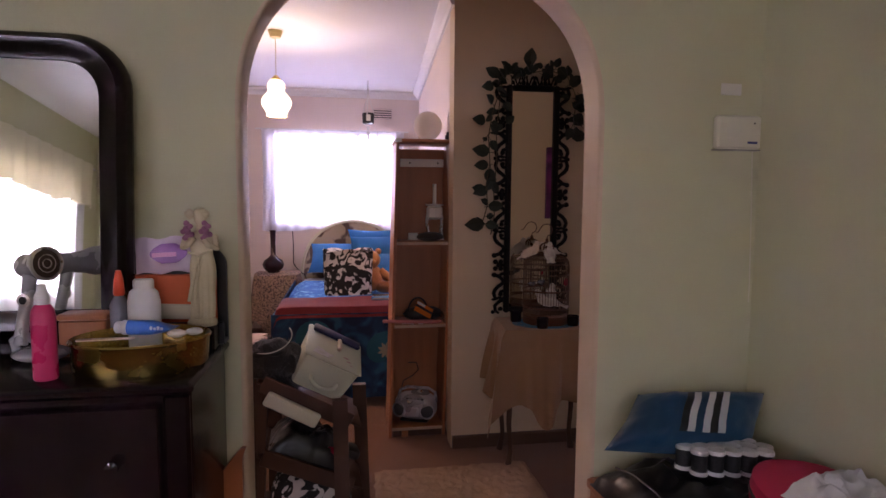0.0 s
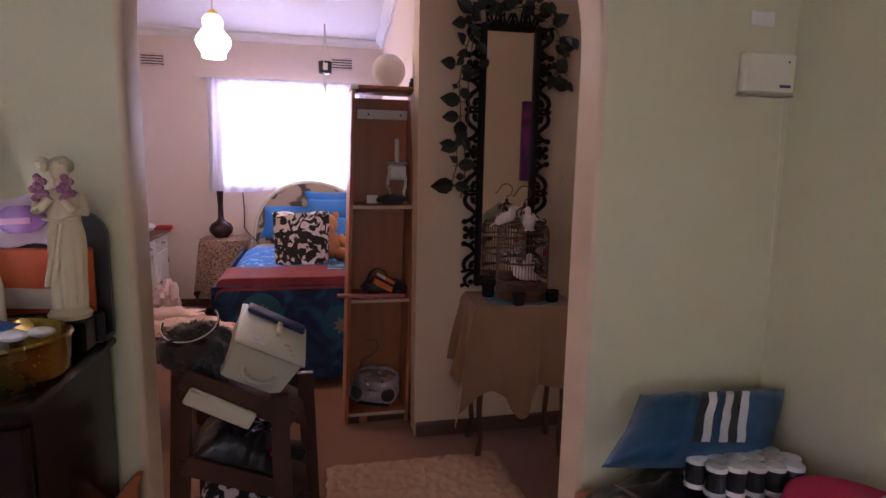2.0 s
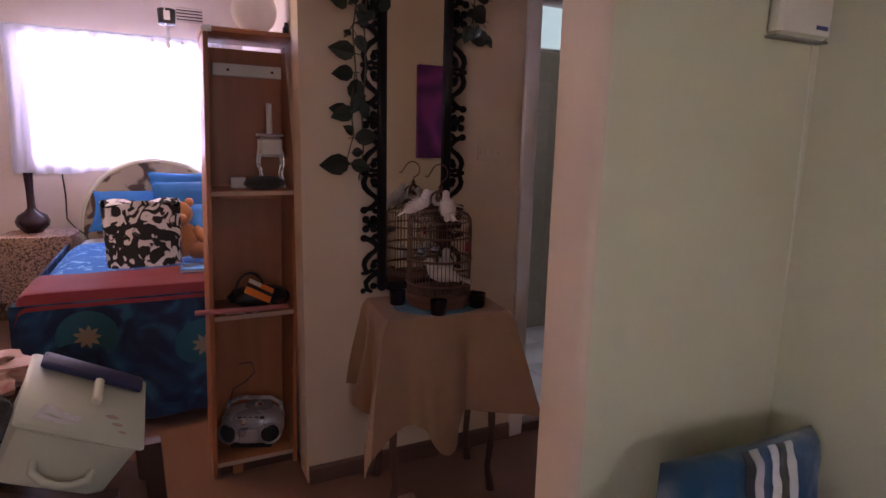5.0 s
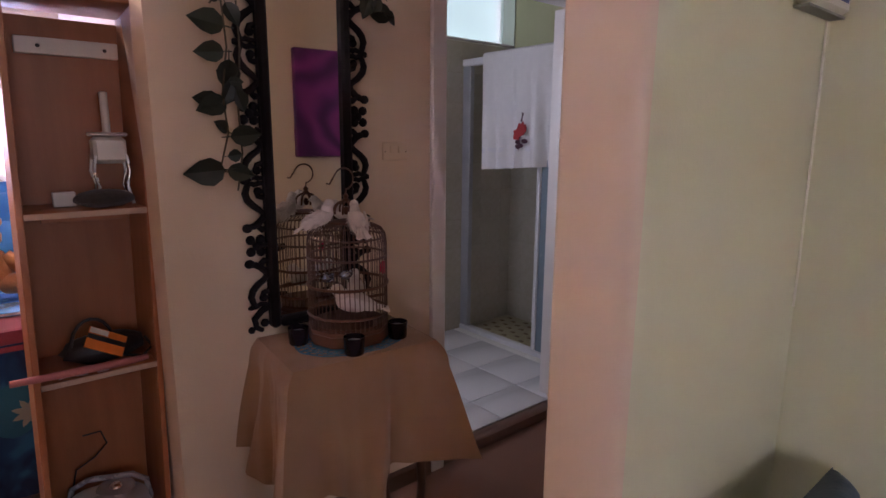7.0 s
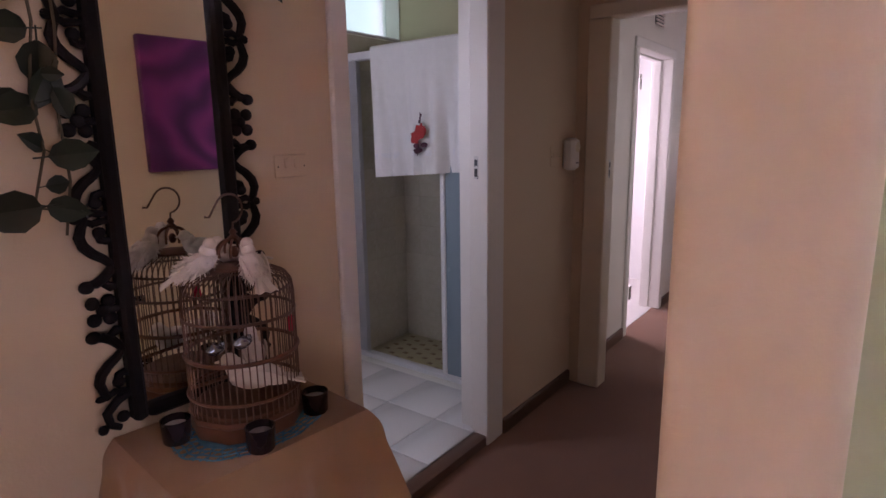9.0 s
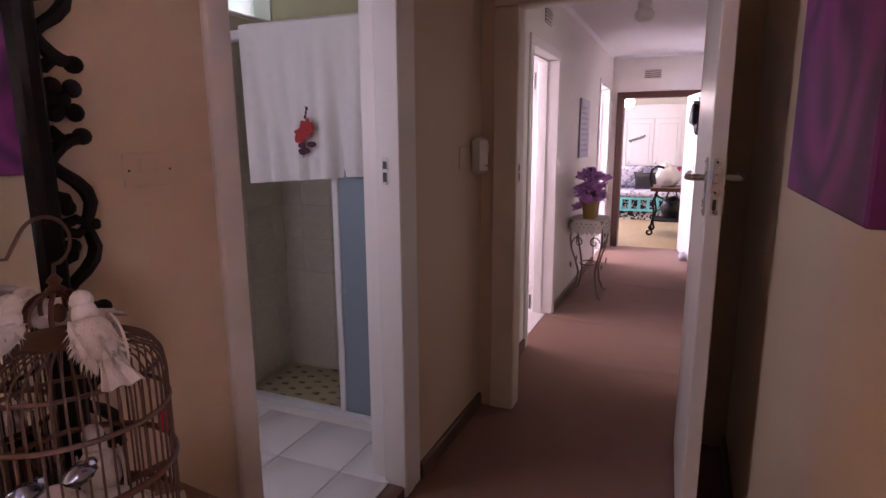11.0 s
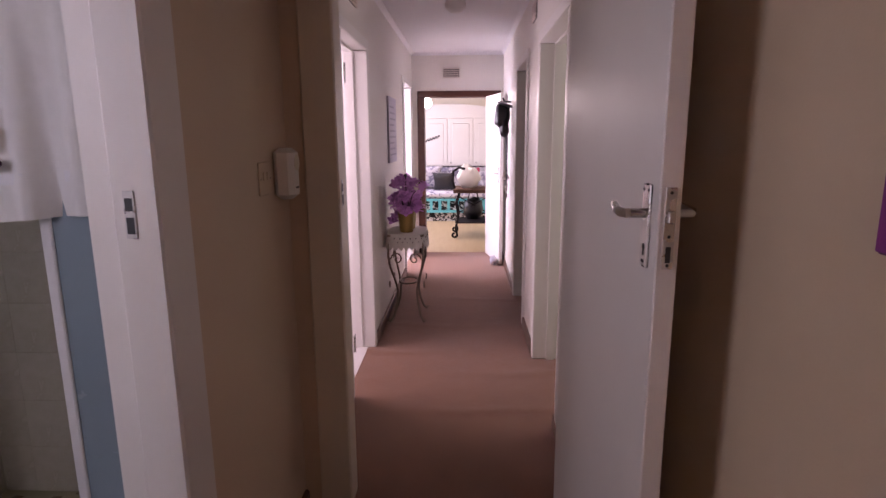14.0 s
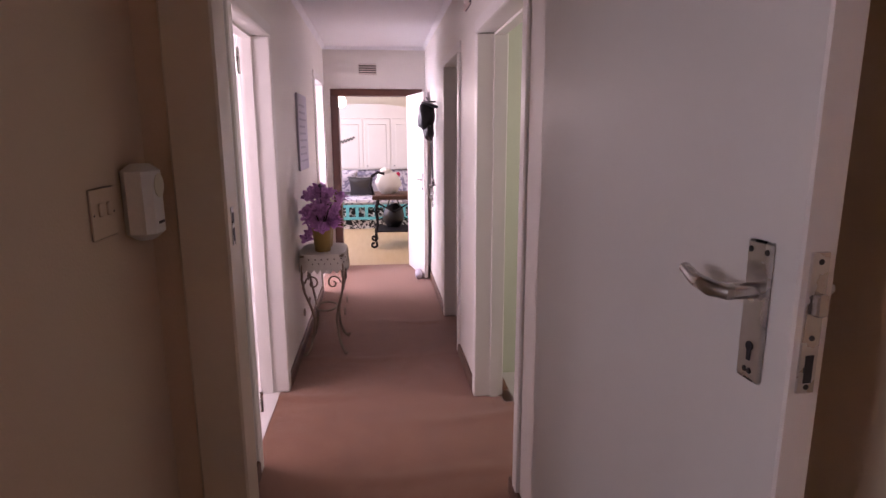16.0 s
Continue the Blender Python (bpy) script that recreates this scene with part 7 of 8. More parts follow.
def towel():
    x, y0, y1, zt, zb = 4.455, 3.93, 4.635, 1.952, 1.245
    d = thing("bath_towel", pose(0, 0, 0), "white towel embroidered with a red rose over the rail", "towel")

    def f(u, v):
        s = v * 2.0
        y = y1 - (y1 - y0) * u
        wob = 0.026 * math.sin(13 * u + 1) + 0.020 * math.sin(29 * u + 1.5 * v) + 0.009 * math.sin(53 * u - 3 * v)
        if s < 0.6:
            k = s / 0.6
            return (x + 0.034 - wob * (1 - k), y, zt - 0.36 * (1 - k))
        if s < 0.8:
            a = (s - 0.6) / 0.2 * math.pi
            return (x + 0.034 * math.cos(a), y, zt + 0.012 * math.sin(a))
        k = (s - 0.8) / 1.2
        return (x - 0.036 - wob * k - 0.01 * k, y - 0.055 * k * (1 - u) + 0.01 * k * u, zt - (zt - zb + 0.045 * (0.35 - u)) * k)
    part("cloth", Shape().sheet(f, 60, 60, 0.006), CLOTHW, d)
    part("woven_band", Shape().sheet(lambda u, v: (x - 0.0500 - 0.87 * (0.026 * math.sin(13 * u + 1) + 0.020 * math.sin(29 * u + 1.42) + 0.009 * math.sin(53 * u - 2.85)), y1 - (y1 - y0) * u - 0.05 * (1 - u) + 0.01 * u, zb + 0.10 + 0.03 * v - 0.035 * (0.35 - u)), 60, 2, 0.002), plain("white_satin_band", (0.72, 0.72, 0.74), 0.5), d)
    rose = part("rose", Shape().ball((0, 0, 0), (0.045, 0.004, 0.042), 20, rough=0.5, seed=3).ball((0.045, 0, -0.035), (0.042, 0.004, 0.035), 18, rough=0.5, seed=7), plain("red_thread", (0.40, 0.03, 0.03), 0.8, vary=0.4, scale=50), d, "red embroidered rose", m=Matrix.Translation((x - 0.081, 4.245, 1.485)) @ pose(0, 0, 0, 0, 0, -90) @ Matrix.Diagonal((-0.78, 0.8, 0.9, 1)))
    lf = Shape()
    for a, r in ((0.5, 0.05), (1.3, 0.045), (2.4, 0.05), (-0.4, 0.04)):
        lf.ball((0.03 * math.cos(a) * 1.4, 0, -0.10 - 0.02 * math.sin(a * 2)), (r * 0.7, 0.003, 0.016), 10)
    for z in (0.055, 0.075, 0.095):
        lf.ball((-0.01 * (z * 40 - 3), 0, z), (0.008, 0.003, 0.012), 8)
    part("leaves", lf.tube([(0, 0, 0.03), (-0.004, 0, 0.07), (0.004, 0, 0.11)], 0.002, 5).tube([(0.01, 0, -0.04), (0.02, 0, -0.10), (0.03, 0, -0.145)], 0.002, 5), plain("dark_purple_thread", (0.06, 0.015, 0.03), 0.8), rose)


towel()
solid("shower_tray", Shape().box((4.483, 3.765, 0.0), (4.938, 4.855, 0.060), bevel=0.004), OLIVE, pose(0, 0, 0), "olive mosaic shower floor", "shower floor")
rnd = random.Random(4)
pebble = Shape().box((-0.02, -0.0125, 0), (0.02, 0.0125, 0.004), bevel=0.002).mesh("mosaic_stone", SPOT)
tray = bpy.data.objects["shower_tray"]
for i in range(5):
    for j in range(13):
        if rnd.random() < 0.9:
            part("mosaic_stone", pebble, None, tray, m=pose(4.53 + 0.088 * i + (0.04 if j % 2 else 0), 3.81 + 0.08 * j, 0.061, 0, 0, 90 + rnd.uniform(-12, 12)))

# ---- passage ----
def panel_door():
    a = Vector((4.945, 2.60, 0.0))
    ang = math.degrees(math.atan2(2.572 - 2.60, 4.028 - 4.945))
    d = thing("passage_door", Matrix.Translation(a) @ pose(0, 0, 0, 0, 0, ang), "plain white flush door standing open with a metal handle", "door")
    L, H = 0.918, 2.03
    leaf = part("leaf", Shape().box((0.0, -0.022, 0.012), (L, 0.022, H), bevel=0.003), GLOSSWHITE, d)
    for s in (-1, 1):
        y = s * 0.022
        hp = part("handle_plate", Shape().box((L - 0.080, min(y, y + s * 0.006), 1.205), (L - 0.038, max(y, y + s * 0.006), 1.378), bevel=0.003), CHROME, d, "satin metal lever handle plate")
        part("lever", Shape().tube([(L - 0.058, y + s * 0.004, 1.318), (L - 0.058, y + s * 0.045, 1.318), (L - 0.075, y + s * 0.052, 1.318), (L - 0.11, y + s * 0.052, 1.321), (L - 0.145, y + s * 0.046, 1.328)], [0.010, 0.010, 0.0105, 0.009, 0.0075], 12), CHROME, hp)
        part("keyhole", Shape().lathe([(0.006, 0), (0.006, 0.0015)], 12, pose(L - 0.058, y + s * 0.006, 1.248, 90 if s < 0 else -90, 0, 0)).box((L - 0.061, y + s * 0.0055, 1.230), (L - 0.055, y + s * 0.0075, 1.248)), WRITE, hp)
        for dx in (-0.014, 0.014):
            for z in (1.217, 1.366):
                part("screw", Shape().lathe([(0.004, 0), (0.003, 0.0015)], 10, pose(L - 0.059 + dx * (1 if z > 1.3 else 0.3), y + s * 0.006, z, 90 if s < 0 else -90, 0, 0)), BLACK, hp)
    fe = part("lock_forend", Shape().box((L - 0.001, -0.011, 1.212), (L + 0.003, 0.011, 1.376), bevel=0.001), CHROME, d, "metal lock strip in the door edge")
    part("latch", Shape().box((L + 0.003, -0.007, 1.305), (L + 0.014, 0.007, 1.33), bevel=0.002), CHROME, fe)
    part("bolt_hole", Shape().box((L + 0.0025, -0.005, 1.225), (L + 0.004, 0.005, 1.258)), WRITE, fe)
    for z in (1.22, 1.278, 1.365):
        part("screw", Shape().lathe([(0.0035, 0), (0.003, 0.001)], 10, pose(L + 0.003, 0, z, 0, 90, 0)), BLACK, fe)


panel_door()


def strike(name, m, label):
    d = thing(name, m, label, "strike plate")
    part("plate", Shape().box((-0.012, -0.002, -0.05), (0.012, 0.0, 0.05), bevel=0.0008), CHROME, d)
    part("hole", Shape().box((-0.008, -0.003, -0.04), (0.008, -0.0021, -0.005)).box((-0.008, -0.003, 0.008), (0.008, -0.0021, 0.035)), WRITE, d)


strike("strike_plate", Matrix.Translation((BX1 - 0.0005, 3.668, 1.32)) @ pose(0, 0, 0, 0, 0, -90), "metal strike plate in the bathroom jamb")
strike("strike_plate", Matrix.Translation((5.0, 3.4295, 1.27)), "metal strike plate in the passage jamb")
strike("strike_plate", Matrix.Translation((D2[1] - 0.0005, 2.41, 1.25)) @ pose(0, 0, 0, 0, 0, -90), "dark strike plate in a passage doorway")
for z in (0.32, 1.80):
    part("hinge", Shape().lathe([(0.007, -0.05), (0.007, 0.05)], 12).box((0.002, -0.002, -0.05), (0.03, 0.001, 0.05)), CHROME, bpy.data.objects["door_2"], "steel butt hinge", m=pose(D1[0] + 0.012, 3.60, z))


def ceiling_lamp():
    d = thing("ceiling_lamp", pose(7.05, 3.04, 0), "unlit opal glass passage ceiling lamp", "ceiling lamp")
    part("mount", Shape().lathe([(0.045, 2.40), (0.055, 2.41), (0.055, 2.449)], 24), WHITEP, d)
    part("globe", Shape().lathe([(0.0, 2.30), (0.04, 2.305), (0.068, 2.33), (0.073, 2.36), (0.06, 2.39), (0.045, 2.40)], 28), OPAL, d)


ceiling_lamp()


def calendar():
    d = thing("wall_calendar", pose(0, 3.62, 0), "pale lilac printed wall chart on the passage wall", "wall chart")
    part("board", Shape().box((7.70, -0.018, 1.25), (8.20, -0.002, 1.80), bevel=0.002), plain("pale_lilac_card", (0.55, 0.52, 0.62), 0.6), d)
    for k in range(9):
        part("print_line", Shape().box((7.76, -0.0195, 1.31 + 0.05 * k), (8.14 - 0.05 * (k % 3), -0.018, 1.325 + 0.05 * k)), plain("grey_lilac_print", (0.33, 0.31, 0.42)), d)


calendar()


def plant_stand():
    cx, cy = 7.47, 3.44
    d = thing("plant_stand", pose(cx, cy, 0), "scrolled wrought metal plant stand with lace cloth", "plant stand")
    metal = plain("weathered_bronze_metal", (0.24, 0.19, 0.14), 0.45, metal=0.3)
    part("top", Shape().box((-0.20, -0.145, 0.70), (0.20, 0.145, 0.715), bevel=0.004), metal, d)
    for sx in (-1, 1):
        for sy in (-1, 1):
            pts = [(sx * 0.17, sy * 0.12, 0.70), (sx * 0.192, sy * 0.134, 0.63), (sx * 0.200, sy * 0.138, 0.55), (sx * 0.180, sy * 0.125, 0.45), (sx * 0.135, sy * 0.095, 0.34), (sx * 0.105, sy * 0.075, 0.24), (sx * 0.115, sy * 0.085, 0.13), (sx * 0.155, sy * 0.11, 0.04), (sx * 0.19, sy * 0.135, 0.006), (sx * 0.205, sy * 0.145, 0.022)]
            part("leg", Shape().tube(pts, 0.0085, 8), metal, d)
            for zc, rad, rev in ((0.615, 0.050, 1), (0.50, 0.042, -1), (0.30, 0.034, 1)):
                curl = [(sx * 0.145 + sx * rad * (1 - j / 20) * math.cos(j * 0.55 * rev), sy * 0.137, zc + rad * (1 - j / 20) * math.sin(j * 0.55 * rev)) for j in range(17)]
                part("curl", Shape().tube(curl, 0.0048, 6), metal, d)
        pts = [(sx * (0.10 + 0.055 * (1 - k / 18) * math.cos(k * 0.5)), -0.125, 0.56 + 0.055 * (1 - k / 18) * math.sin(k * 0.5)) for k in range(17)]
        part("scroll", Shape().tube(pts, 0.006, 6), metal, d)
        pts = [(-0.185, sx * (0.07 + 0.05 * (1 - k / 18) * math.cos(k * 0.5)), 0.52 + 0.055 * (1 - k / 18) * math.sin(k * 0.5)) for k in range(17)]
        part("scroll", Shape().tube(pts, 0.006, 6), metal, d)
    part("cross_ring", Shape().tube([(0.11 * math.cos(2 * math.pi * k / 20), 0.075 * math.sin(2 * math.pi * k / 20), 0.30) for k in range(20)], 0.007, 6, closed=True), metal, d)

    def f(u, v):
        t = 2 * math.pi * u
        c, s = math.cos(t), math.sin(t)
        k = 1 / (abs(c) ** 4 + abs(s) ** 4) ** 0.25
        q = min(1, v / 0.5)
        dr = max(0.0, v - 0.5) / 0.5
        return (0.215 * c * k * q + 0.012 * dr * c, min(0.155 * s * k * q + 0.012 * dr * s, 0.165), 0.720 - dr * (0.115 + 0.014 * math.sin(26 * t)))
    lace = solid("lace_cloth", Shape().sheet(f, 104, 12, 0.003), LACE, pose(cx, cy, 0), "white crocheted lace cloth over the plant stand", "tablecloth")
    hole = Shape().lathe([(0.006, 0), (0.006, 0.002)], 8).mesh("lace_hole", plain("lace_shadow", (0.10, 0.08, 0.08)))
    for k in range(26):
        for j in (0, 1):
            t = 2 * math.pi * (k + 0.5 * j) / 26
            c, s = math.cos(t), math.sin(t)
            q = 1 / (abs(c) ** 4 + abs(s) ** 4) ** 0.25
            if s < 0.5:
                part("lace_hole", hole, None, lace, m=Matrix.Translation((0.2185 * c * q + 0.004 * c, 0.158 * s * q + 0.004 * s, 0.69 - 0.03 * j)) @ Vector((c / 0.215, s / 0.155, 0)).to_track_quat("Z", "Y").to_matrix().to_4x4())
    for x, sc, dx in ((-0.085, 1.0, -0.02), (0.085, 0.95, 0.03)):
        p = thing("flower_pot", pose(cx + x, cy, 0.7235), "gold pot of purple artificial flowers", "flower pot", "potted flowers")
        part("pot", Shape().lathe([(0.050, 0), (0.053, 0.004), (0.068, 0.155), (0.072, 0.165), (0.064, 0.165), (0.06, 0.14)], 24), GOLDPOT, p)
        rr = random.Random(int(100 * x))
        petal = Shape()
        for k in range(11):
            a = 2 * math.pi * k / 11
            m = pose(0, 0, 0, 0, 0, math.degrees(a)) @ pose(0, 0, 0, 0, -28 - 22 * (k % 3), 0)
            petal.sheet(lambda u, v: ((0.006 + 0.046 * v), (u - 0.5) * 0.034 * math.sin(math.pi * (0.15 + 0.75 * v)), 0.010 * math.sin(3 * v) + 0.003 * math.sin(9 * u)), 4, 4, 0.001, m)
        me = petal.mesh("blossom", LILAC)
        for k in range(26):
            a, q, z = rr.uniform(0, 6.28), rr.uniform(0.03, 0.20), rr.uniform(0.19, 0.42)
            part("blossom", me, None, p, m=Matrix.Translation((q * math.cos(a) + dx, min(q * math.sin(a) * 0.9, 0.09), z - 0.5 * q)) @ pose(0, 0, 0, rr.uniform(-60, 40), rr.uniform(-50, 50), rr.uniform(0, 360)) @ Matrix.Scale(rr.uniform(1.1, 1.6), 4))
        for k in range(5):
            a = rr.uniform(0, 6.28)
            part("stalk", Shape().tube([(0, 0, 0.10), (0.03 * math.cos(a), 0.03 * math.sin(a), 0.22), (0.07 * math.cos(a), 0.06 * math.sin(a), 0.31)], 0.004, 6), LEAF, p)
        if x < 0:
            part("leaf_tip", Shape().ball((0.02, 0, 0.44), (0.05, 0.012, 0.008), 12).ball((-0.02, 0.0, 0.45), (0.03, 0.012, 0.012), 10).tube([(0, 0, 0.25), (0.0, 0, 0.44)], 0.004, 6), plain("dark_plum_leaf", (0.04, 0.012, 0.05)), p)


plant_stand()


def lounge_door():
    a, b = Vector((10.005, 2.70, 0)), Vector((9.34, 2.565, 0))
    w = b - a
    d = thing("lounge_door", Matrix.Translation(a) @ pose(0, 0, 0, 0, 0, math.degrees(math.atan2(w.y, w.x))), "white door standing open at the passage end", "door")
    L = w.length
    part("leaf", Shape().box((0, -0.02, 0.012), (L, 0.02, 1.93), bevel=0.003), GLOSSWHITE, d)
    part("handle", Shape().tube([(L - 0.05, -0.02, 1.05), (L - 0.05, -0.06, 1.05), (L - 0.14, -0.06, 1.055)], 0.009), CHROME, d)
    part("handle_plate", Shape().box((L - 0.07, -0.026, 0.94), (L - 0.03, -0.0205, 1.12), bevel=0.002), CHROME, d)


lounge_door()
solid("door_stop", Shape().ball((0, 0, 0.05), (0.05, 0.045, 0.055), 16, rough=0.2), plain("clear_crumpled_plastic", (0.55, 0.53, 0.60), 0.15), pose(9.38, 2.645, 0), "crumpled pale plastic bag used as a door stop", "door stop")


def hat():
    d = thing("hanging_hat", pose(8.75, 2.515, 1.66), "black cap hanging from a wall hook with dangling straps", "hat")
    part("crown", Shape().ball((0, 0.090, 0.0), (0.09, 0.080, 0.14), 24, rough=0.22, seed=2).ball((-0.02, 0.07, -0.12), (0.07, 0.05, 0.09), 18, rough=0.25, seed=3), BLACK, d)
    part("brim", Shape().ball((-0.05, 0.085, 0.085), (0.10, 0.095, 0.016), 20, pose(0, 0, 0, 18, 0, 0), rough=0.15, seed=6), BLACK, d)
    part("hook", Shape().tube([(0, 0.002, 0.14), (0, 0.07, 0.14), (0, 0.085, 0.18)], 0.008, 8).tube([(0.05, 0.002, 0.14), (0.05, 0.06, 0.14), (0.05, 0.07, 0.17)], 0.006, 8), BLACK, d)
    for k in range(3):
        part("strap", Shape().tube([(0.02 * k, 0.03 + 0.01 * k, -0.1), (0.02 * k + 0.01, 0.035, -0.4 - 0.08 * k), (0.02 * k, 0.03, -0.62 - 0.1 * k)], 0.006, 6), BLACK, d)


hat()
kd = thing("key_bunch", pose(8.72, 2.525, 0.98), "bunch of keys and beads on a hanging cord", "keys")
rr = random.Random(3)
for k in range(9):
    part("key", Shape().box((-0.008, -0.002, -0.03), (0.008, 0.002, 0.03), bevel=0.001).lathe([(0.014, -0.002), (0.014, 0.002)], 12, pose(0, 0, 0.035, 90, 0, 0)), CHROME, kd, m=pose(rr.uniform(-0.05, 0.05), rr.uniform(0.015, 0.05), rr.uniform(-0.12, 0.12), rr.uniform(-40, 40), rr.uniform(-40, 40), rr.uniform(-90, 90)))
part("cord", Shape().tube([(0, 0.025, 0.12), (0.005, 0.022, 0.45), (0, 0.02, 0.55)], 0.003, 6), BLACK, kd)

# ---- lounge ----
def sofa():
    d = thing("sofa", pose(13.1, 3.5, 0), "grey floral covered day bed with rails below", "sofa")
    part("back", Shape().box((0.30, -1.2, 0.40), (0.50, 1.3, 0.92), bevel=0.08), FLORALCOUCH, d)
    part("seat", Shape().box((-0.40, -1.2, 0.40), (0.31, 1.3, 0.52), bevel=0.04), FLORALCOUCH, d)
    rail = plain("turquoise_paint", (0.10, 0.50, 0.55), 0.5)
    part("rail", Shape().box((-0.38, -1.2, 0.36), (-0.34, 1.3, 0.40)).box((-0.38, -1.2, 0.16), (-0.34, 1.3, 0.20)), rail, d)
    for k in range(17):
        part("slat", Shape().box((-0.375, -1.18 + 0.152 * k, 0.20), (-0.345, -1.13 + 0.152 * k, 0.36)), rail, d)
    part("valance", Shape().box((-0.30, -1.2, 0.0), (0.4, 1.3, 0.36)), SWIRL, d)


sofa()
solid("black_cushion", cushion(0.40, 0.34, 0.14), BLACK, pose(12.98, 3.34, 0.68, -20, 0, 80), "plain black cushion on the sofa", "cushion")
solid("plastic_pillow", cushion(0.7, 0.42, 0.2, 2.0), FLORALCOUCH, pose(13.2, 3.72, 0.75, -18, 0, 85), "pillow in crinkled clear plastic on the sofa", "pillow")


def trolley():
    d = thing("serving_table", pose(11.35, 2.92, 0), "dark table with curled wrought iron legs", "table")
    part("tabletop", Shape().box((-0.30, -0.36, 0.66), (0.30, 0.22, 0.72), bevel=0.008), DARKWOOD, d)
    for sx in (-0.26, 0.26):
        for sy in (-0.32, 0.18):
            s = 1 if sy > 0 else -1
            pts = [(sx, sy - 0.05 * s, 0.66), (sx, sy, 0.5), (sx, sy - 0.03 * s, 0.33), (sx, sy + 0.01 * s, 0.15), (sx, sy - 0.01 * s, 0.06)]
            pts += [(sx, sy + s * (0.03 + 0.045 * math.cos(2.9 - k * 0.55) * (1 - k / 14)), 0.055 + 0.045 * math.sin(2.9 - k * 0.55 + 3.14) * (1 - k / 14)) for k in range(10)]
            part("leg", Shape().tube(pts, 0.016, 8), IRON, d)
    part("stretcher", Shape().tube([(-0.26, -0.3, 0.62), (0.26, 0.16, 0.3)], 0.01, 6).tube([(-0.26, 0.16, 0.62), (0.26, -0.3, 0.3)], 0.01, 6), IRON, d)
    part("low_shelf", Shape().box((-0.27, -0.33, 0.22), (0.27, 0.19, 0.235)), IRON, d)
    part("handle", Shape().tube([(-0.2, 0.20, 0.72), (-0.2, 0.24, 0.85), (-0.2, 0.22, 0.97), (-0.2, 0.14, 1.02), (-0.2, 0.05, 1.0)], 0.018, 8), IRON, d)


trolley()
solid("white_carrier_bag", Shape().ball((0, 0, 0.14), (0.11, 0.16, 0.16), 22, rough=0.25, seed=1).ball((0, 0.03, 0.27), (0.06, 0.09, 0.08), 18, rough=0.3, seed=2), plain("white_bag_plastic", (0.72, 0.71, 0.68), 0.4), pose(11.3, 2.92, 0.722), "bulging white carrier bag on the serving table", "bag")
solid("red_trinket", Shape().ball((0, 0, 0.03), (0.03, 0.03, 0.035), 12), RED, pose(11.4, 2.78, 0.94), "small red bow on top of the carrier bag", "bow")
solid("black_handbag", Shape().ball((0, 0, 0.15), (0.14, 0.15, 0.17), 20, rough=0.2, seed=4).tube([(0, -0.09, 0.25), (0, -0.05, 0.40), (0, 0.05, 0.40), (0, 0.09, 0.25)], 0.012), BLACK, pose(11.5, 2.85, 0.236), "slouching black handbag under the serving table", "handbag")


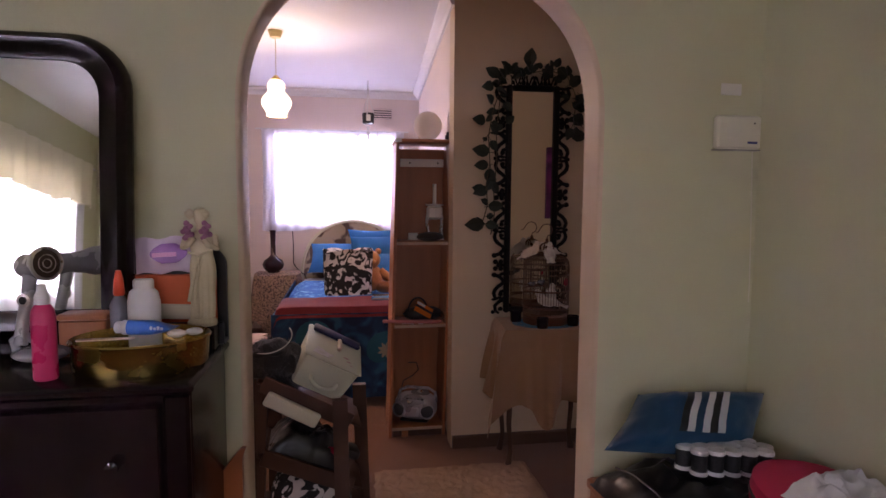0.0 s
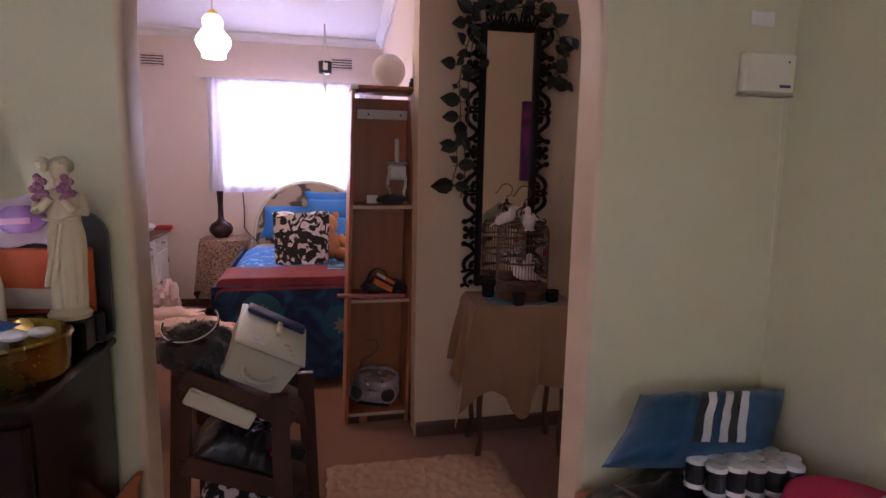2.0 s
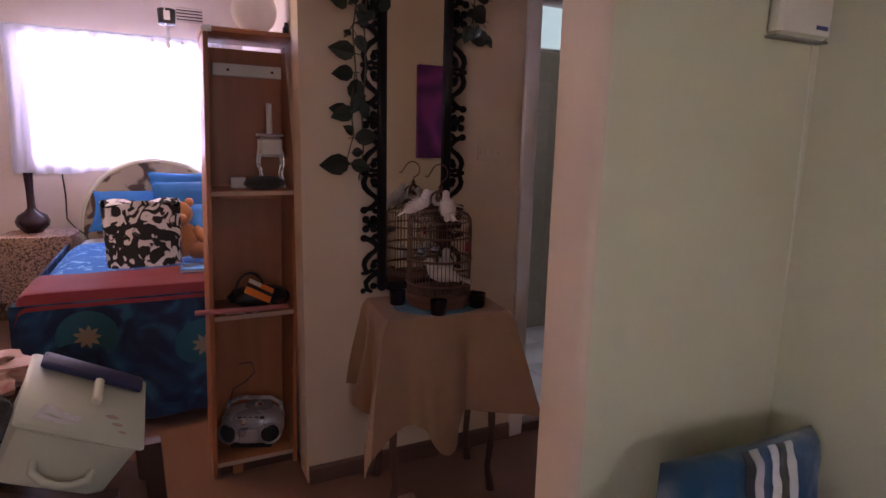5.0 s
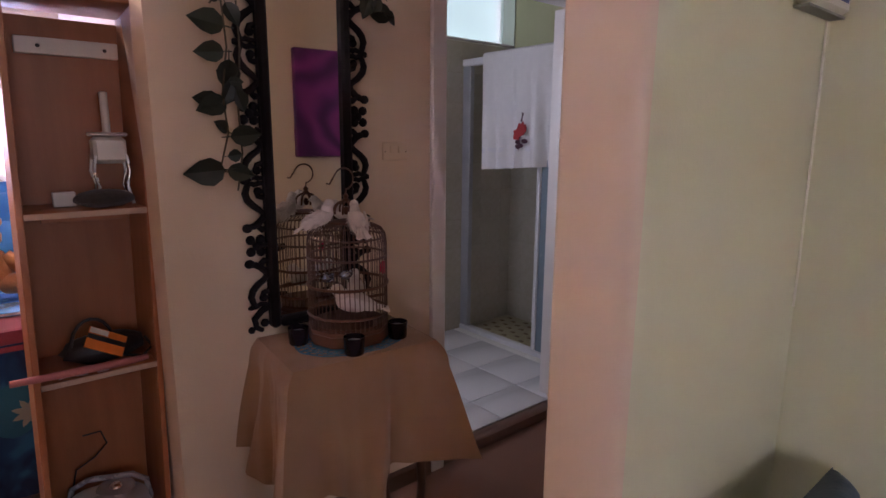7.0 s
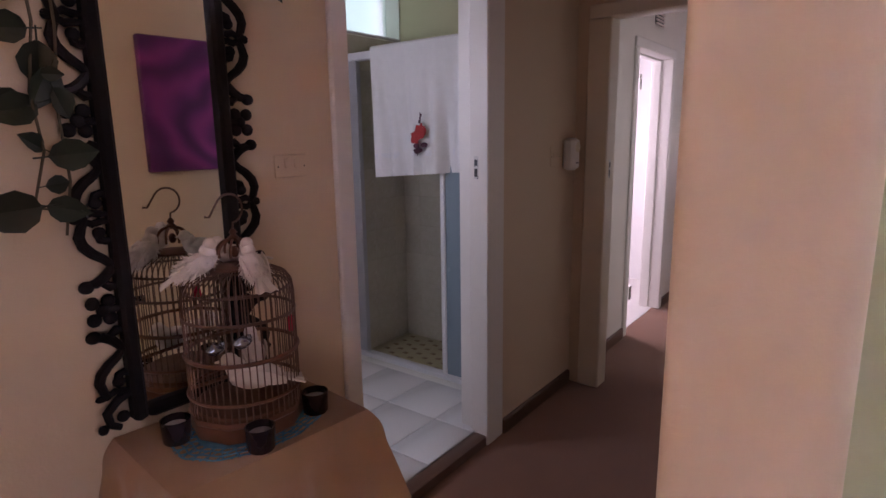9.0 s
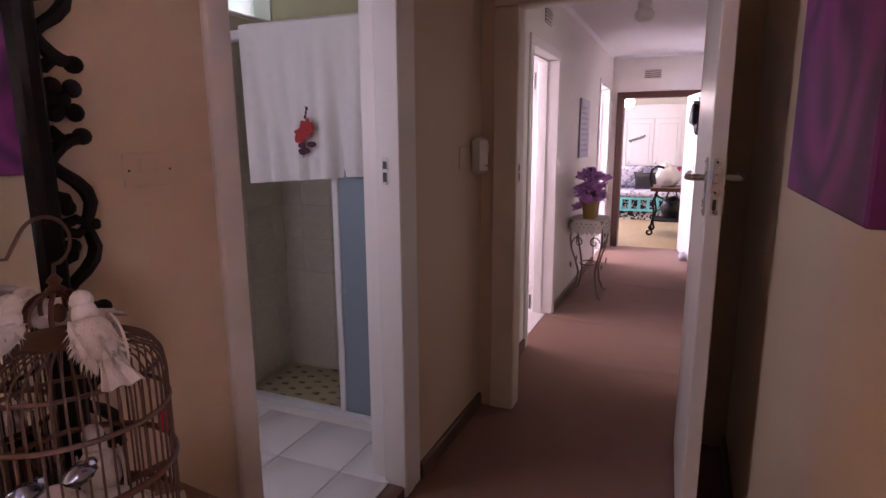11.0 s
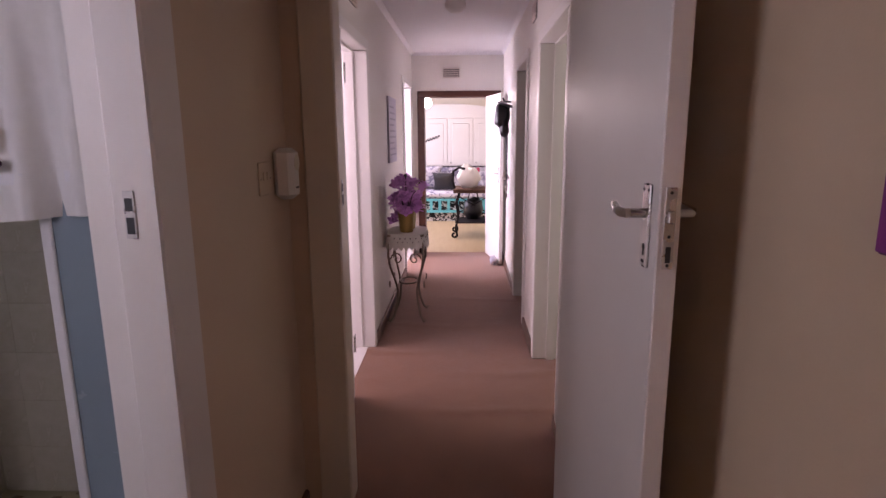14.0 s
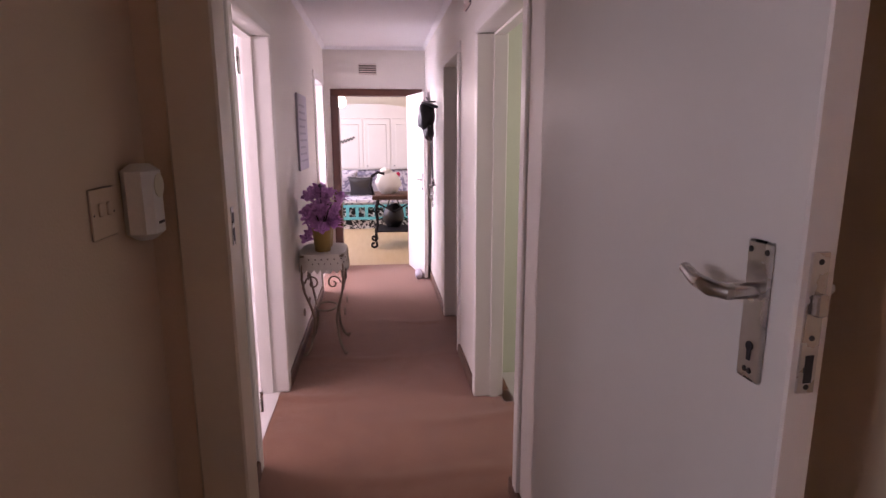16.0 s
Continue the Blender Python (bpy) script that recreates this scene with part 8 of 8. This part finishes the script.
def wall_arch_panel():
    d = thing("wardrobe", pose(14.2, 3.3, 0), "tall white wardrobe with an arched top and panel doors", "wardrobe")
    wht = plain("white_wardrobe_paint", (0.82, 0.80, 0.76), 0.4, vary=0.04)
    out = [(-1.1, 0.0), (1.1, 0.0), (1.1, 1.85)] + [(1.1 * math.cos(math.pi * k / 20), 1.85 + 0.22 * math.sin(math.pi * k / 20)) for k in range(1, 20)] + [(-1.1, 1.85)]
    part("body", Shape().extrude(out, 0.28, pose(0, 0, 0, 90, 0, 90)), wht, d)
    for k in range(4):
        y = -0.98 + 0.50 * k
        dr = part("door", Shape().box((-0.02, y, 0.06), (0.0, y + 0.47, 1.80), bevel=0.004), wht, d)
        part("panel", Shape().box((-0.03, y + 0.07, 0.9), (-0.02, y + 0.40, 1.70), bevel=0.006).box((-0.03, y + 0.07, 0.15), (-0.02, y + 0.40, 0.8), bevel=0.006), wht, dr)
        part("knob", Shape().ball((-0.035, y + 0.43, 0.95), 0.018, 8), CHROME, dr)


wall_arch_panel()
solid("wall_lettering", Shape().tube([(0, 0.20 - 0.012 * k, 0.03 * math.sin(k * 1.4) + 0.004 * k) for k in range(26)], 0.010, 5), WRITE, pose(14.165, 3.57, 1.36), "dark cursive lettering too small to read", "lettering")
lb = thing("wall_light", pose(11.2, 3.52, 0), "glowing round lounge ceiling bulb", "lamp")
part("bulb", Shape().ball((0, 0, 1.93), 0.075, 16), plain("lit_bulb", (1.0, 0.95, 0.85), 0.3, vary=0.01, bump=0, emit=20.0), lb).visible_shadow = False
part("flex", Shape().tube([(0, 0, 1.98), (0, 0, 2.449)], 0.006, 6), WHITEP, lb)

# ---- tiles, piece by piece ----
tile = Shape().box((-0.1585, -0.1685, 0), (0.1585, 0.1685, 0.008), bevel=0.0025).mesh("tile", TILEW)
floor_b = bpy.data.objects["floor_bathroom"]
for i in range(6):
    for j in range(4):
        x, y = 4.205 - 0.345 * i, 3.747 + 0.321 * j
        if 2.6 < x < 4.4:
            cy, deep = (3.796, 0.228) if j == 0 else (y + 0.005, 0.317)
            part("tile", tile, None, floor_b, m=pose(x, cy, 0.0525) @ Matrix.Diagonal((0.341 / 0.317, deep / 0.337, 1, 1)))
wt = Shape().box((-0.0997, 0, -0.0997), (0.0997, 0.008, 0.0997), bevel=0.0004).mesh("wall_tile", WALLTILE)
north, eastw = bpy.data.objects["wall_bathroom_north"], bpy.data.objects["wall_bathroom_east"]
for k in range(10):
    for i in range(8):
        part("tile", wt, None, north, m=pose(3.53 + 0.2 * i, 4.852, 0.16 + 0.2 * k))
    for j in range(6):
        part("tile", wt, None, eastw, m=pose(4.94, 3.86 + 0.2 * j - 0.04, 0.16 + 0.2 * k, 0, 0, -90) @ pose(0, -0.008, 0))
